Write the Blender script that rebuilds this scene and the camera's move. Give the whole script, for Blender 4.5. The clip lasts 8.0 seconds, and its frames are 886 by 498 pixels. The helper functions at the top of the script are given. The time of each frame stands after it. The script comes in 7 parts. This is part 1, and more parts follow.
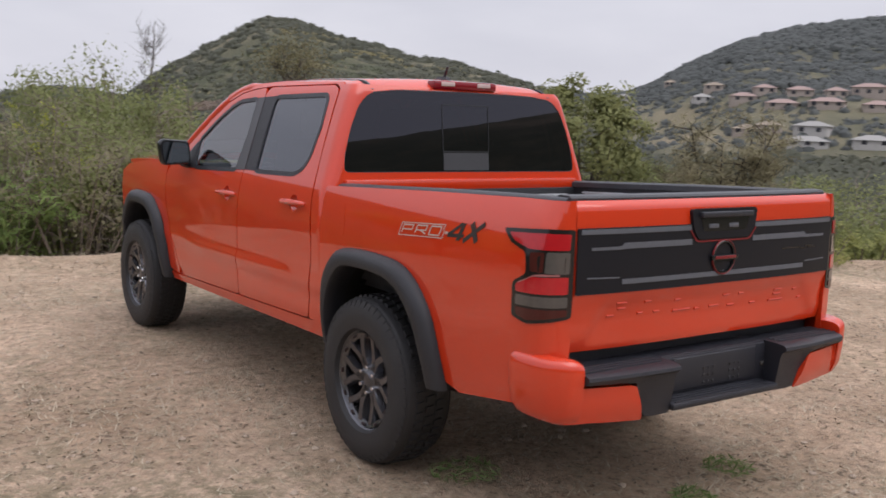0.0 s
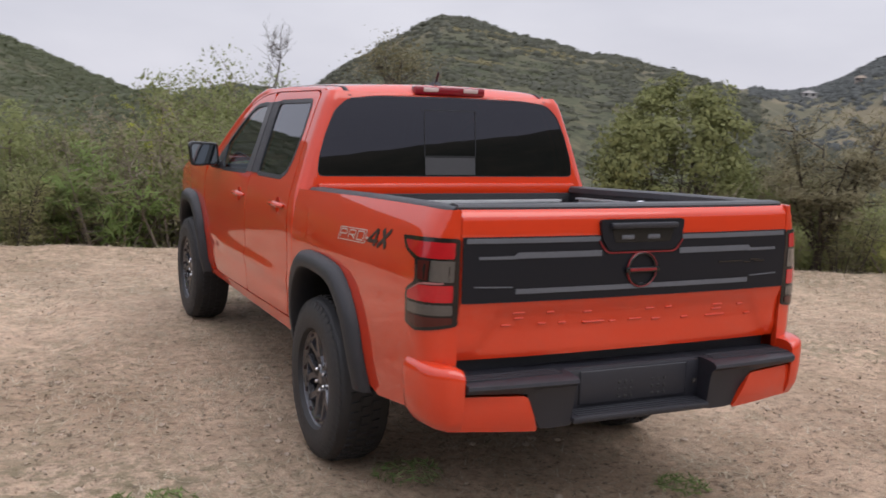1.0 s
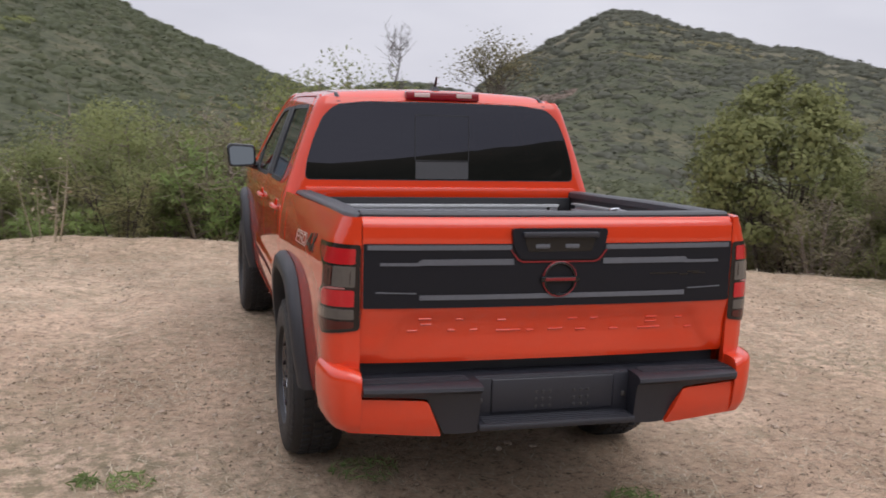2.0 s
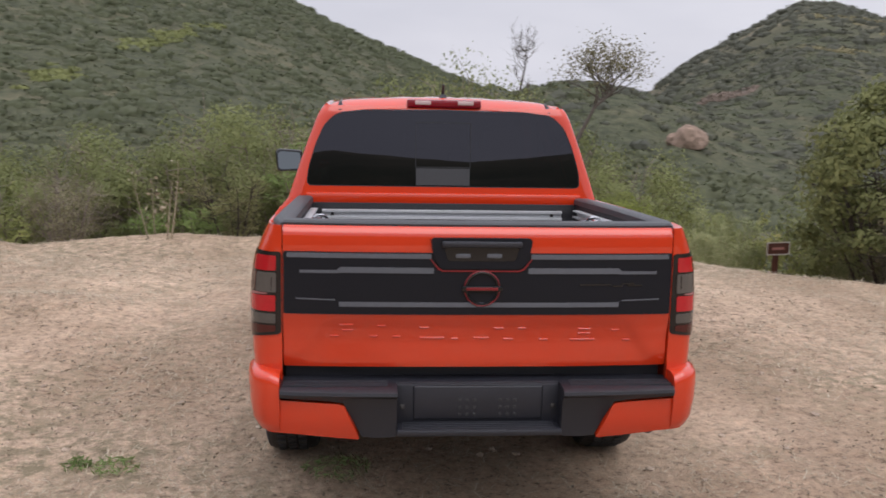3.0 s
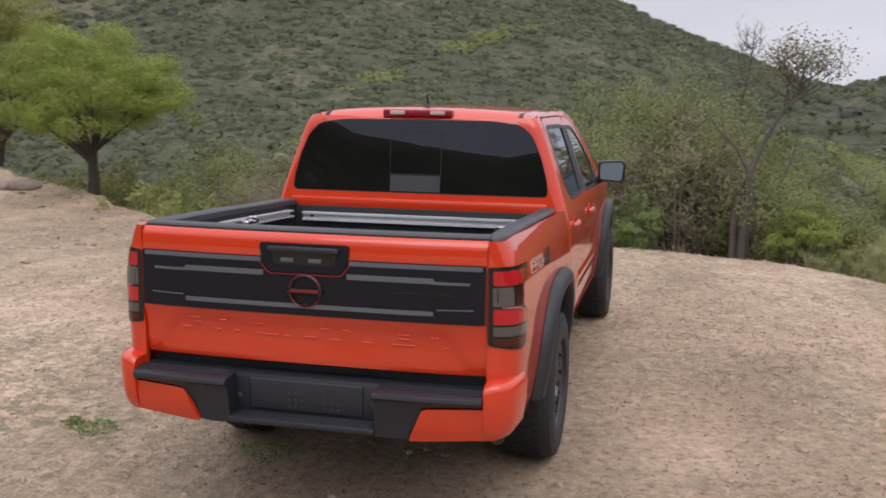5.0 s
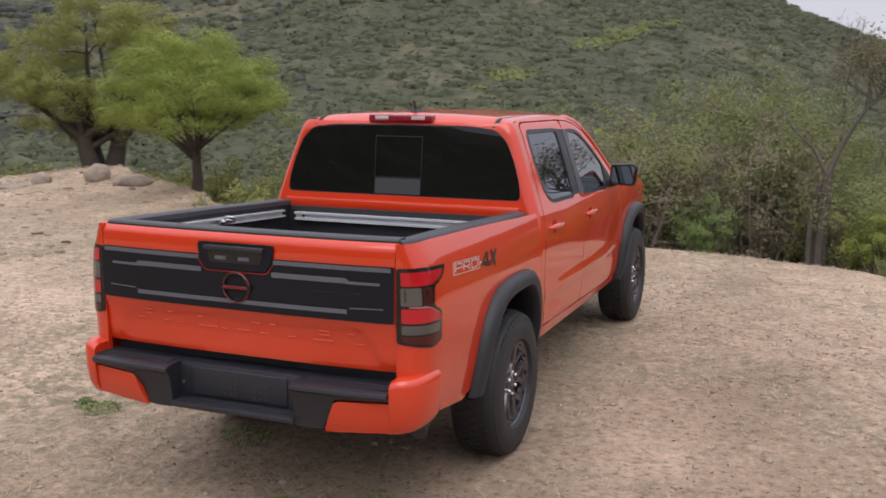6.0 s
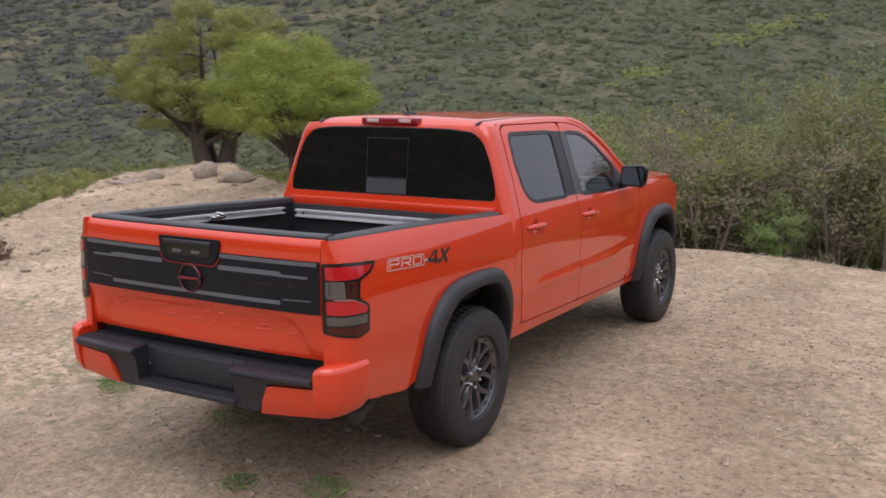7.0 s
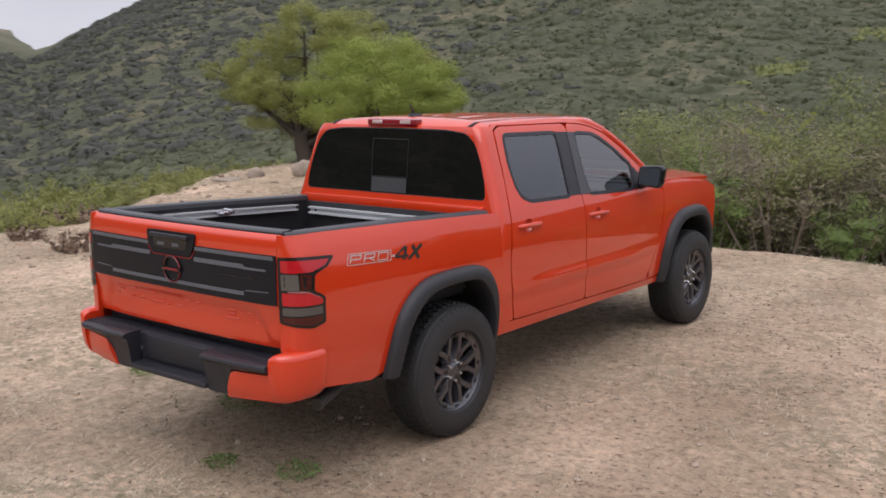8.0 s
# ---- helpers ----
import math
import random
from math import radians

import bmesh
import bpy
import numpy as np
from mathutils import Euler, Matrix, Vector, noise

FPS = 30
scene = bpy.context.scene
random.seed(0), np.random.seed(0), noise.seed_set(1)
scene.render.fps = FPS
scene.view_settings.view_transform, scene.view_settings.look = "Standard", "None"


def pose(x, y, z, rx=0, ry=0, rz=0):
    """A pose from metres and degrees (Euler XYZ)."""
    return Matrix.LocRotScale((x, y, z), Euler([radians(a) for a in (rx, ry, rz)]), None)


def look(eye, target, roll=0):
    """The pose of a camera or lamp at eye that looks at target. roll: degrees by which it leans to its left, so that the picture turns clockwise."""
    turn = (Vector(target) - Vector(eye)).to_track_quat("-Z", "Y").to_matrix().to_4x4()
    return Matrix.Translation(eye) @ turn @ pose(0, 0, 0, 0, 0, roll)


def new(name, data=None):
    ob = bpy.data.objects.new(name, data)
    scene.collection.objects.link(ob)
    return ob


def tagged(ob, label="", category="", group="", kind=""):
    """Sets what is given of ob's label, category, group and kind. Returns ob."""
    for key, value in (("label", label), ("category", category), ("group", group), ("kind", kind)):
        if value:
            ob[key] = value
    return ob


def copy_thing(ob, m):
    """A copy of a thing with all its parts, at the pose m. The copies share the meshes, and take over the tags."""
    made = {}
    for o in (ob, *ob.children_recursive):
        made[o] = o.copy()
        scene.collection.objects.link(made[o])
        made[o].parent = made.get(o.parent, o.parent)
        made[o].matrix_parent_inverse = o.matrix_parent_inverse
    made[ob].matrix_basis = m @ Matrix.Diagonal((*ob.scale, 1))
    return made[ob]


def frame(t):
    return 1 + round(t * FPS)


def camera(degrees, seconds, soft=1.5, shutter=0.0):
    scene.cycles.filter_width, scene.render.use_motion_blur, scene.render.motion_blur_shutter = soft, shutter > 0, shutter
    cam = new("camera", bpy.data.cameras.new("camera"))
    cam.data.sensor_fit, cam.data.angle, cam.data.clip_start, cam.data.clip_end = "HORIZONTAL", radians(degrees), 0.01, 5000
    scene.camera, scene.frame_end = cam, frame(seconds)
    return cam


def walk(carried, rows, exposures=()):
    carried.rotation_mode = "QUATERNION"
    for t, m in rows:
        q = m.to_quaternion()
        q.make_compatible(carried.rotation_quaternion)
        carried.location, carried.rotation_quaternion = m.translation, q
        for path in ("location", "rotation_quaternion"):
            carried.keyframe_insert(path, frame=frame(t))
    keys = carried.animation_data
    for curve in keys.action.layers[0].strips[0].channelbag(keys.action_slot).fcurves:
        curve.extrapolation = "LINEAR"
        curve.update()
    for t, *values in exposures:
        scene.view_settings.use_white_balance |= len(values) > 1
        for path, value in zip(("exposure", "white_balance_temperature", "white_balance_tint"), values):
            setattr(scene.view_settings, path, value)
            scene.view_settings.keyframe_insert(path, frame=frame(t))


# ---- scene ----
cam = camera(48.8, 8.0, soft=1.7, shutter=0.5)
PATH = [
    (0, (-3.198, -2.636, 1.665), (-2.079, -1.0, 1.392), 2.08),
    (0.5, (-2.794, -2.913, 1.708), (-1.818, -1.191, 1.426), 1.98),
    (1, (-2.313, -3.194, 1.747), (-1.498, -1.391, 1.456), 2.08),
    (1.5, (-1.862, -3.415, 1.788), (-1.202, -1.552, 1.487), 2.08),
    (3, (-0.412, -3.794, 1.905), (-0.274, -1.825, 1.583), 1.18),
    (3.5, (0.088, -3.842, 1.931), (0.057, -1.868, 1.607), 0.98),
    (4, (0.638, -3.846, 1.965), (0.437, -1.884, 1.635), 0.88),
    (4.5, (1.135, -3.829, 1.981), (0.778, -1.889, 1.648), 0.68),
    (6, (2.601, -3.646, 2.063), (1.828, -1.834, 1.721), 0.08),
    (6.5, (3.076, -3.555, 2.076), (2.181, -1.8, 1.733), -0.12),
    (7, (3.564, -3.411, 2.098), (2.541, -1.727, 1.753), -0.28),
    (7.5, (3.985, -3.255, 2.111), (2.85, -1.644, 1.767), -0.54),
    (8, (4.384, -3.069, 2.111), (3.143, -1.54, 1.767), -0.74),
]
walk(cam, [(t, look(eye, target, roll)) for t, eye, target, roll in PATH])

# ---- world, sun, exposure ----
world = bpy.data.worlds.new("overcast_sky")
scene.world = world
world.use_nodes = True
wn, wl = world.node_tree.nodes, world.node_tree.links
wn.clear()
w_out = wn.new("ShaderNodeOutputWorld")
w_bg = wn.new("ShaderNodeBackground")
w_sky = wn.new("ShaderNodeTexSky")
w_sky.sky_type = "NISHITA"
w_sky.sun_disc = False
w_sky.sun_elevation = radians(58)
w_sky.sun_rotation = radians(120)
w_sky.dust_density = 3.0
w_map = wn.new("ShaderNodeMapping")
w_map.inputs["Scale"].default_value = (1.0, 1.0, 3.2)
w_geo = wn.new("ShaderNodeTexCoord")
w_noise = wn.new("ShaderNodeTexNoise")
w_noise.inputs["Scale"].default_value = 2.6
w_noise.inputs["Detail"].default_value = 6.0
w_noise.inputs["Roughness"].default_value = 0.5
w_ramp = wn.new("ShaderNodeValToRGB")
w_ramp.color_ramp.elements[0].position = 0.3
w_ramp.color_ramp.elements[0].color = (6.3, 6.3, 7.15, 1)
w_ramp.color_ramp.elements[1].position = 0.72
w_ramp.color_ramp.elements[1].color = (7.9, 7.82, 8.6, 1)
w_mix = wn.new("ShaderNodeMix")
w_mix.data_type = "RGBA"
w_mix.inputs[0].default_value = 0.93
wl.new(w_geo.outputs["Generated"], w_map.inputs["Vector"])
wl.new(w_map.outputs["Vector"], w_noise.inputs["Vector"])
wl.new(w_noise.outputs["Fac"], w_ramp.inputs["Fac"])
wl.new(w_sky.outputs["Color"], w_mix.inputs[6])
wl.new(w_ramp.outputs["Color"], w_mix.inputs[7])
# an overcast dome is brighter overhead than at the horizon
w_sep = wn.new("ShaderNodeSeparateXYZ")
w_up = wn.new("ShaderNodeMapRange")
w_up.interpolation_type = "SMOOTHSTEP"
w_up.inputs["From Min"].default_value, w_up.inputs["From Max"].default_value = 0.12, 0.95
w_up.inputs["To Min"].default_value, w_up.inputs["To Max"].default_value = 0.97, 1.95
w_scale = wn.new("ShaderNodeVectorMath")
w_scale.operation = "SCALE"
wl.new(w_geo.outputs["Generated"], w_sep.inputs[0])
wl.new(w_sep.outputs["Z"], w_up.inputs["Value"])
wl.new(w_mix.outputs[2], w_scale.inputs[0])
wl.new(w_up.outputs["Result"], w_scale.inputs["Scale"])
wl.new(w_scale.outputs[0], w_bg.inputs["Color"])
w_bg.inputs["Strength"].default_value = 0.108
wl.new(w_bg.outputs["Background"], w_out.inputs["Surface"])

sun = new("sun", bpy.data.lights.new("sun", "SUN"))
sun.data.energy = 1.45
sun.data.angle = radians(60)
sun.data.color = (1.0, 0.97, 0.975)
sun.matrix_world = look((8, -24, 42), (0, 0, 0))
scene.view_settings.exposure = 0.0


# ---- materials ----
def shader(name):
    m = bpy.data.materials.new(name)
    m.use_nodes = True
    n = m.node_tree.nodes
    return m, n, m.node_tree.links, n["Principled BSDF"]


def plain(name, colour, rough=0.5, metal=0.0, coat=0.0, grain=0.0, scale=60.0, vary=0.12, spec=0.5, coat_ior=1.5):
    """A surface with a little tone variation at two scales and a fine bump."""
    m, n, l, b = shader(name)
    b.inputs["Roughness"].default_value = rough
    b.inputs["Metallic"].default_value = metal
    b.inputs["Coat Weight"].default_value = coat
    b.inputs["Coat Roughness"].default_value = 0.03
    b.inputs["Coat IOR"].default_value = coat_ior
    b.inputs["Specular IOR Level"].default_value = spec
    tc = n.new("ShaderNodeTexCoord")
    big, fine = n.new("ShaderNodeTexNoise"), n.new("ShaderNodeTexNoise")
    big.inputs["Scale"].default_value, fine.inputs["Scale"].default_value = 2.3, scale
    fine.inputs["Detail"].default_value = 4.0
    l.new(tc.outputs["Object"], big.inputs["Vector"])
    l.new(tc.outputs["Object"], fine.inputs["Vector"])
    add = n.new("ShaderNodeMath")
    add.operation = "ADD"
    l.new(big.outputs["Fac"], add.inputs[0])
    l.new(fine.outputs["Fac"], add.inputs[1])
    r = n.new("ShaderNodeMapRange")
    r.inputs["From Min"].default_value, r.inputs["From Max"].default_value = 0.6, 1.4
    r.inputs["To Min"].default_value, r.inputs["To Max"].default_value = 1 - vary, 1 + vary
    l.new(add.outputs[0], r.inputs["Value"])
    mul = n.new("ShaderNodeVectorMath")
    mul.operation = "SCALE"
    mul.inputs[0].default_value = colour
    l.new(r.outputs["Result"], mul.inputs["Scale"])
    l.new(mul.outputs[0], b.inputs["Base Color"])
    if grain:
        bump = n.new("ShaderNodeBump")
        bump.inputs["Strength"].default_value = grain
        bump.inputs["Distance"].default_value = 0.01
        l.new(fine.outputs["Fac"], bump.inputs["Height"])
        l.new(bump.outputs["Normal"], b.inputs["Normal"])
    return m


def leafy(name, dark, light, accent, accent_share=0.12, trans=0.25, leaf_mix=0.7, patch=1.4):
    """Foliage whose colour changes from leaf to leaf and clump to clump."""
    m, n, l, b = shader(name)
    geo = n.new("ShaderNodeNewGeometry")
    ramp = n.new("ShaderNodeValToRGB")
    e = ramp.color_ramp.elements
    e[0].position, e[0].color = 0.0, (*dark, 1)
    e[1].position, e[1].color = 1.0 - accent_share - 0.05, (*light, 1)
    x = e.new(1.0 - accent_share + 0.05)
    x.color = (*accent, 1)
    tc = n.new("ShaderNodeTexCoord")
    noise_n = n.new("ShaderNodeTexNoise")
    noise_n.inputs["Scale"].default_value = patch
    info = n.new("ShaderNodeObjectInfo")
    l.new(tc.outputs["Object"], noise_n.inputs["Vector"])
    mix = n.new("ShaderNodeMath")
    mix.operation = "MULTIPLY_ADD"
    mix.inputs[1].default_value, mix.inputs[2].default_value = leaf_mix, (0.7 - leaf_mix) / 2
    l.new(geo.outputs["Random Per Island"], mix.inputs[0])
    add = n.new("ShaderNodeMath")
    add.operation = "MULTIPLY_ADD"
    add.inputs[1].default_value = 0.55
    l.new(noise_n.outputs["Fac"], add.inputs[0])
    l.new(mix.outputs[0], add.inputs[2])
    add2 = n.new("ShaderNodeMath")
    add2.operation = "MULTIPLY_ADD"
    add2.inputs[1].default_value = 0.36
    l.new(info.outputs["Random"], add2.inputs[0])
    l.new(add.outputs[0], add2.inputs[2])
    sub = n.new("ShaderNodeMath")
    sub.operation = "SUBTRACT"
    sub.inputs[1].default_value = 0.29
    l.new(add2.outputs[0], sub.inputs[0])
    l.new(sub.outputs[0], ramp.inputs["Fac"])
    l.new(ramp.outputs["Color"], b.inputs["Base Color"])
    b.inputs["Roughness"].default_value = 0.65
    b.inputs["Specular IOR Level"].default_value = 0.25
    if trans:
        tr = n.new("ShaderNodeBsdfTranslucent")
        l.new(ramp.outputs["Color"], tr.inputs["Color"])
        ms = n.new("ShaderNodeMixShader")
        ms.inputs[0].default_value = trans
        l.new(b.outputs[0], ms.inputs[1])
        l.new(tr.outputs[0], ms.inputs[2])
        l.new(ms.outputs[0], n["Material Output"].inputs["Surface"])
    return m


def tinted_glass(name, tint, rough=0.0, ior=1.6, gloss=(0.95, 0.95, 0.97)):
    """Window glass: clear tinted sheet with a Fresnel gloss."""
    m, n, l, b = shader(name)
    n.remove(b)
    t, g = n.new("ShaderNodeBsdfTransparent"), n.new("ShaderNodeBsdfGlossy")
    t.inputs["Color"].default_value = (*tint, 1)
    g.inputs["Roughness"].default_value = rough
    g.inputs["Color"].default_value = (*gloss, 1)
    f = n.new("ShaderNodeFresnel")
    f.inputs["IOR"].default_value = ior
    ms = n.new("ShaderNodeMixShader")
    l.new(f.outputs[0], ms.inputs[0])
    l.new(t.outputs[0], ms.inputs[1])
    l.new(g.outputs[0], ms.inputs[2])
    l.new(ms.outputs[0], n["Material Output"].inputs["Surface"])
    return m


def dirt_material():
    """Pale trampled earth with straw, darker damp patches and grit; scrub soil far off."""
    m, n, l, b = shader("dry_earth")
    tc = n.new("ShaderNodeTexCoord")
    def noise_tex(scale, detail, rough=0.6):
        x = n.new("ShaderNodeTexNoise")
        x.inputs["Scale"].default_value, x.inputs["Detail"].default_value = scale, detail
        x.inputs["Roughness"].default_value = rough
        l.new(tc.outputs["Object"], x.inputs["Vector"])
        return x
    def ramp_of(src, stops):
        r = n.new("ShaderNodeValToRGB")
        el = r.color_ramp.elements
        el[0].position, el[0].color = stops[0][0], (*stops[0][1], 1)
        el[1].position, el[1].color = stops[1][0], (*stops[1][1], 1)
        for p, c in stops[2:]:
            k = el.new(p)
            k.color = (*c, 1)
        l.new(src, r.inputs["Fac"])
        return r
    def blend(fac, a, c, mode="MIX"):
        x = n.new("ShaderNodeMix")
        x.data_type, x.blend_type = "RGBA", mode
        if isinstance(fac, float):
            x.inputs[0].default_value = fac
        else:
            l.new(fac, x.inputs[0])
        l.new(a, x.inputs[6])
        l.new(c, x.inputs[7])
        return x.outputs[2]
    big, mid, fine, grit = noise_tex(0.16, 6), noise_tex(0.55, 9, 0.7), noise_tex(16, 8, 0.8), noise_tex(70, 3)
    base = ramp_of(big.outputs["Fac"], [(0.34, DIRT_DARK), (0.64, DIRT_LIGHT)])
    patches = ramp_of(mid.outputs["Fac"], [(0.36, (0.8, 0.78, 0.74)), (0.6, (1.08, 1.07, 1.06))])
    col = blend(1.0, base.outputs[0], patches.outputs[0], "MULTIPLY")
    specks = ramp_of(fine.outputs["Fac"], [(0.37, (0.3, 0.28, 0.26)), (0.455, (0.92, 0.92, 0.92)), (0.64, (1.38, 1.36, 1.3))])
    col = blend(0.95, col, specks.outputs[0], "MULTIPLY")
    lumps = noise_tex(3.2, 6, 0.62)
    # relief of the lumps put into the colour: hollows darker, crests lighter
    lump_shade = ramp_of(lumps.outputs["Fac"], [(0.36, (0.8, 0.765, 0.74)), (0.5, (1.0, 1.0, 1.0)), (0.66, (1.12, 1.1, 1.1))])
    col = blend(0.6, col, lump_shade.outputs[0], "MULTIPLY")
    wave = n.new("ShaderNodeTexNoise")
    wave.inputs["Scale"].default_value, wave.inputs["Detail"].default_value = 30, 2
    wave.inputs["Distortion"].default_value = 2.5
    l.new(tc.outputs["Object"], wave.inputs["Vector"])
    straw = ramp_of(wave.outputs["Fac"], [(0.55, (0, 0, 0)), (0.68, (0.75, 0.75, 0.75))])
    tone = n.new("ShaderNodeRGB")
    tone.outputs[0].default_value = (*STRAW, 1)
    straw_where = n.new("ShaderNodeMath")
    straw_where.operation = "MULTIPLY"
    sw = ramp_of(noise_tex(0.45, 4).outputs["Fac"], [(0.4, (0, 0, 0)), (0.62, (1, 1, 1))])
    l.new(straw.outputs[0], straw_where.inputs[0])
    l.new(sw.outputs[0], straw_where.inputs[1])
    col = blend(straw_where.outputs[0], col, tone.outputs[0])
    olive = n.new("ShaderNodeRGB")
    olive.outputs[0].default_value = (0.235, 0.205, 0.135, 1)
    ow = ramp_of(noise_tex(0.33, 7, 0.7).outputs["Fac"], [(0.46, (0.12, 0.12, 0.12)), (0.62, (1, 1, 1))])
    scraps = ramp_of(noise_tex(9, 6, 0.75).outputs["Fac"], [(0.45, (0, 0, 0)), (0.56, (0.95, 0.95, 0.95))])
    col = blend(blend(1.0, ow.outputs[0], scraps.outputs[0], "MULTIPLY"), col, olive.outputs[0])
    # pale trodden strips, stretched along the way of driving
    lane = n.new("ShaderNodeMapping")
    lane.inputs["Scale"].default_value = (1.0, 0.28, 1.0)
    lane.inputs["Rotation"].default_value = (0, 0, radians(24))
    l.new(tc.outputs["Object"], lane.inputs["Vector"])
    strip_n = n.new("ShaderNodeTexNoise")
    strip_n.inputs["Scale"].default_value, strip_n.inputs["Detail"].default_value = 0.8, 5
    l.new(lane.outputs["Vector"], strip_n.inputs["Vector"])
    strip_r = ramp_of(strip_n.outputs["Fac"], [(0.42, (0.9, 0.89, 0.87)), (0.6, (1.12, 1.11, 1.1))])
    col = blend(1.0, col, strip_r.outputs[0], "MULTIPLY")
    # scrub soil beyond the clearing
    geo = n.new("ShaderNodeNewGeometry")
    dist = n.new("ShaderNodeVectorMath")
    dist.operation = "DISTANCE"
    dist.inputs[1].default_value = (0, 2, 0)
    l.new(geo.outputs["Position"], dist.inputs[0])
    far = n.new("ShaderNodeMapRange")
    far.inputs["From Min"].default_value, far.inputs["From Max"].default_value = 15, 40
    l.new(dist.outputs["Value"], far.inputs["Value"])
    scrub_noise = n.new("ShaderNodeTexNoise")
    scrub_noise.inputs["Scale"].default_value, scrub_noise.inputs["Detail"].default_value = 0.07, 9
    scrub_noise.inputs["Roughness"].default_value = 0.72
    l.new(tc.outputs["Object"], scrub_noise.inputs["Vector"])
    scrub = ramp_of(scrub_noise.outputs["Fac"], [(0.34, (0.062, 0.069, 0.044)), (0.5, (0.08, 0.085, 0.054)), (0.62, (0.12, 0.112, 0.072)), (0.76, (0.2, 0.16, 0.115))])
    tuft = ramp_of(noise_tex(0.9, 5, 0.7).outputs["Fac"], [(0.36, (0.55, 0.58, 0.58)), (0.6, (1.15, 1.12, 1.08))])
    rough_scrub = blend(1.0, scrub.outputs[0], tuft.outputs[0], "MULTIPLY")
    col = blend(far.outputs[0], col, rough_scrub)
    # dry tan grass and soil on the far hill and the valley side
    beyond = n.new("ShaderNodeMapRange")
    beyond.inputs["From Min"].default_value, beyond.inputs["From Max"].default_value = 262, 300
    l.new(dist.outputs["Value"], beyond.inputs["Value"])
    dry = ramp_of(noise_tex(0.022, 6, 0.6).outputs["Fac"], [(0.4, (0.098, 0.095, 0.066)), (0.52, (0.132, 0.122, 0.082)), (0.68, (0.21, 0.176, 0.12))])
    col = blend(beyond.outputs[0], col, dry.outputs[0])
    # woods on the most distant ridge, bluish haze put into the ground colour
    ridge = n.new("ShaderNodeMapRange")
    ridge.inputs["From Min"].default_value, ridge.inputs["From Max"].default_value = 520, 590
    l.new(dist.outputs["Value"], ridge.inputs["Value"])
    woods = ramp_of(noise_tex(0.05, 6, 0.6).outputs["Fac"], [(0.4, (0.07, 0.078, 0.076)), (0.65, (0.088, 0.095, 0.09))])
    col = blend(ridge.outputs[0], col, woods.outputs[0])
    l.new(col, b.inputs["Base Color"])
    b.inputs["Roughness"].default_value = 0.95
    b.inputs["Specular IOR Level"].default_value = 0.15
    h1 = n.new("ShaderNodeMath")
    h1.operation = "MULTIPLY_ADD"
    h1.inputs[1].default_value = 0.35
    l.new(grit.outputs["Fac"], h1.inputs[0])
    l.new(fine.outputs["Fac"], h1.inputs[2])
    bump = n.new("ShaderNodeBump")
    bump.inputs["Strength"].default_value, bump.inputs["Distance"].default_value = 0.9, 0.03
    l.new(h1.outputs[0], bump.inputs["Height"])
    swell = n.new("ShaderNodeBump")
    swell.inputs["Strength"].default_value, swell.inputs["Distance"].default_value = 0.45, 0.08
    l.new(lumps.outputs["Fac"], swell.inputs["Height"])
    l.new(swell.outputs["Normal"], bump.inputs["Normal"])
    l.new(bump.outputs["Normal"], b.inputs["Normal"])
    return m


DIRT_DARK, DIRT_LIGHT, STRAW = (0.402, 0.3, 0.226), (0.558, 0.43, 0.334), (0.64, 0.55, 0.405)
M = {}
M["earth"] = dirt_material()
M["paint"] = plain("orange_paint", (0.56, 0.036, 0.007), rough=0.4, coat=1.0, vary=0.03, spec=0.06, coat_ior=1.68)
M["black_plastic"] = plain("black_plastic", (0.0165, 0.0172, 0.0235), rough=0.44, grain=0.25, scale=350, spec=0.5)
M["flare_plastic"] = plain("flare_plastic", (0.0175, 0.018, 0.0225), rough=0.5, grain=0.2, scale=400)
M["pillar_grey"] = plain("pillar_cover", (0.045, 0.045, 0.052), rough=0.4, vary=0.05)
M["cap_plastic"] = plain("cap_plastic", (0.04, 0.042, 0.048), rough=0.48, grain=0.2, scale=400)
M["canyon_leaf"] = leafy("canyon_scrub_leaf", (0.092, 0.103, 0.062), (0.165, 0.175, 0.1), (0.25, 0.25, 0.125), 0.2, 0.4, 0.35, 0.25)
M["band_plastic"] = plain("band_plastic", (0.0092, 0.0097, 0.0135), rough=0.38, vary=0.06, spec=0.24)
M["gloss_black"] = plain("gloss_black", (0.008, 0.008, 0.009), rough=0.12)
M["grey_strip"] = plain("grey_strip", (0.105, 0.11, 0.125), rough=0.4, spec=0.3)
M["red_line"] = plain("red_line", (0.19, 0.01, 0.013), rough=0.4)
M["rubber"] = plain("tyre_rubber", (0.0185, 0.018, 0.02), rough=0.6, grain=0.35, scale=160, vary=0.25)
M["alloy"] = plain("dark_alloy", (0.115, 0.115, 0.128), rough=0.26, metal=0.8)
M["chrome"] = plain("bright_nut", (0.75, 0.75, 0.77), rough=0.22, metal=1.0)
M["aluminium"] = plain("aluminium", (0.6, 0.61, 0.63), rough=0.35, metal=0.25)
M["liner"] = plain("bed_liner", (0.0095, 0.0098, 0.013), rough=0.65, grain=0.5, scale=250)
M["interior"] = plain("interior_fabric", (0.018, 0.018, 0.02), rough=0.85, grain=0.3, scale=200)
M["under"] = plain("underbody_steel", (0.036, 0.033, 0.032), rough=0.7, vary=0.3)
M["brake_red"] = plain("brake_red", (0.2, 0.004, 0.012), rough=0.14, coat=0.8, spec=0.25)
M["lamp_red"] = plain("lamp_red", (0.4, 0.006, 0.012), rough=0.14, coat=0.8, spec=0.25)
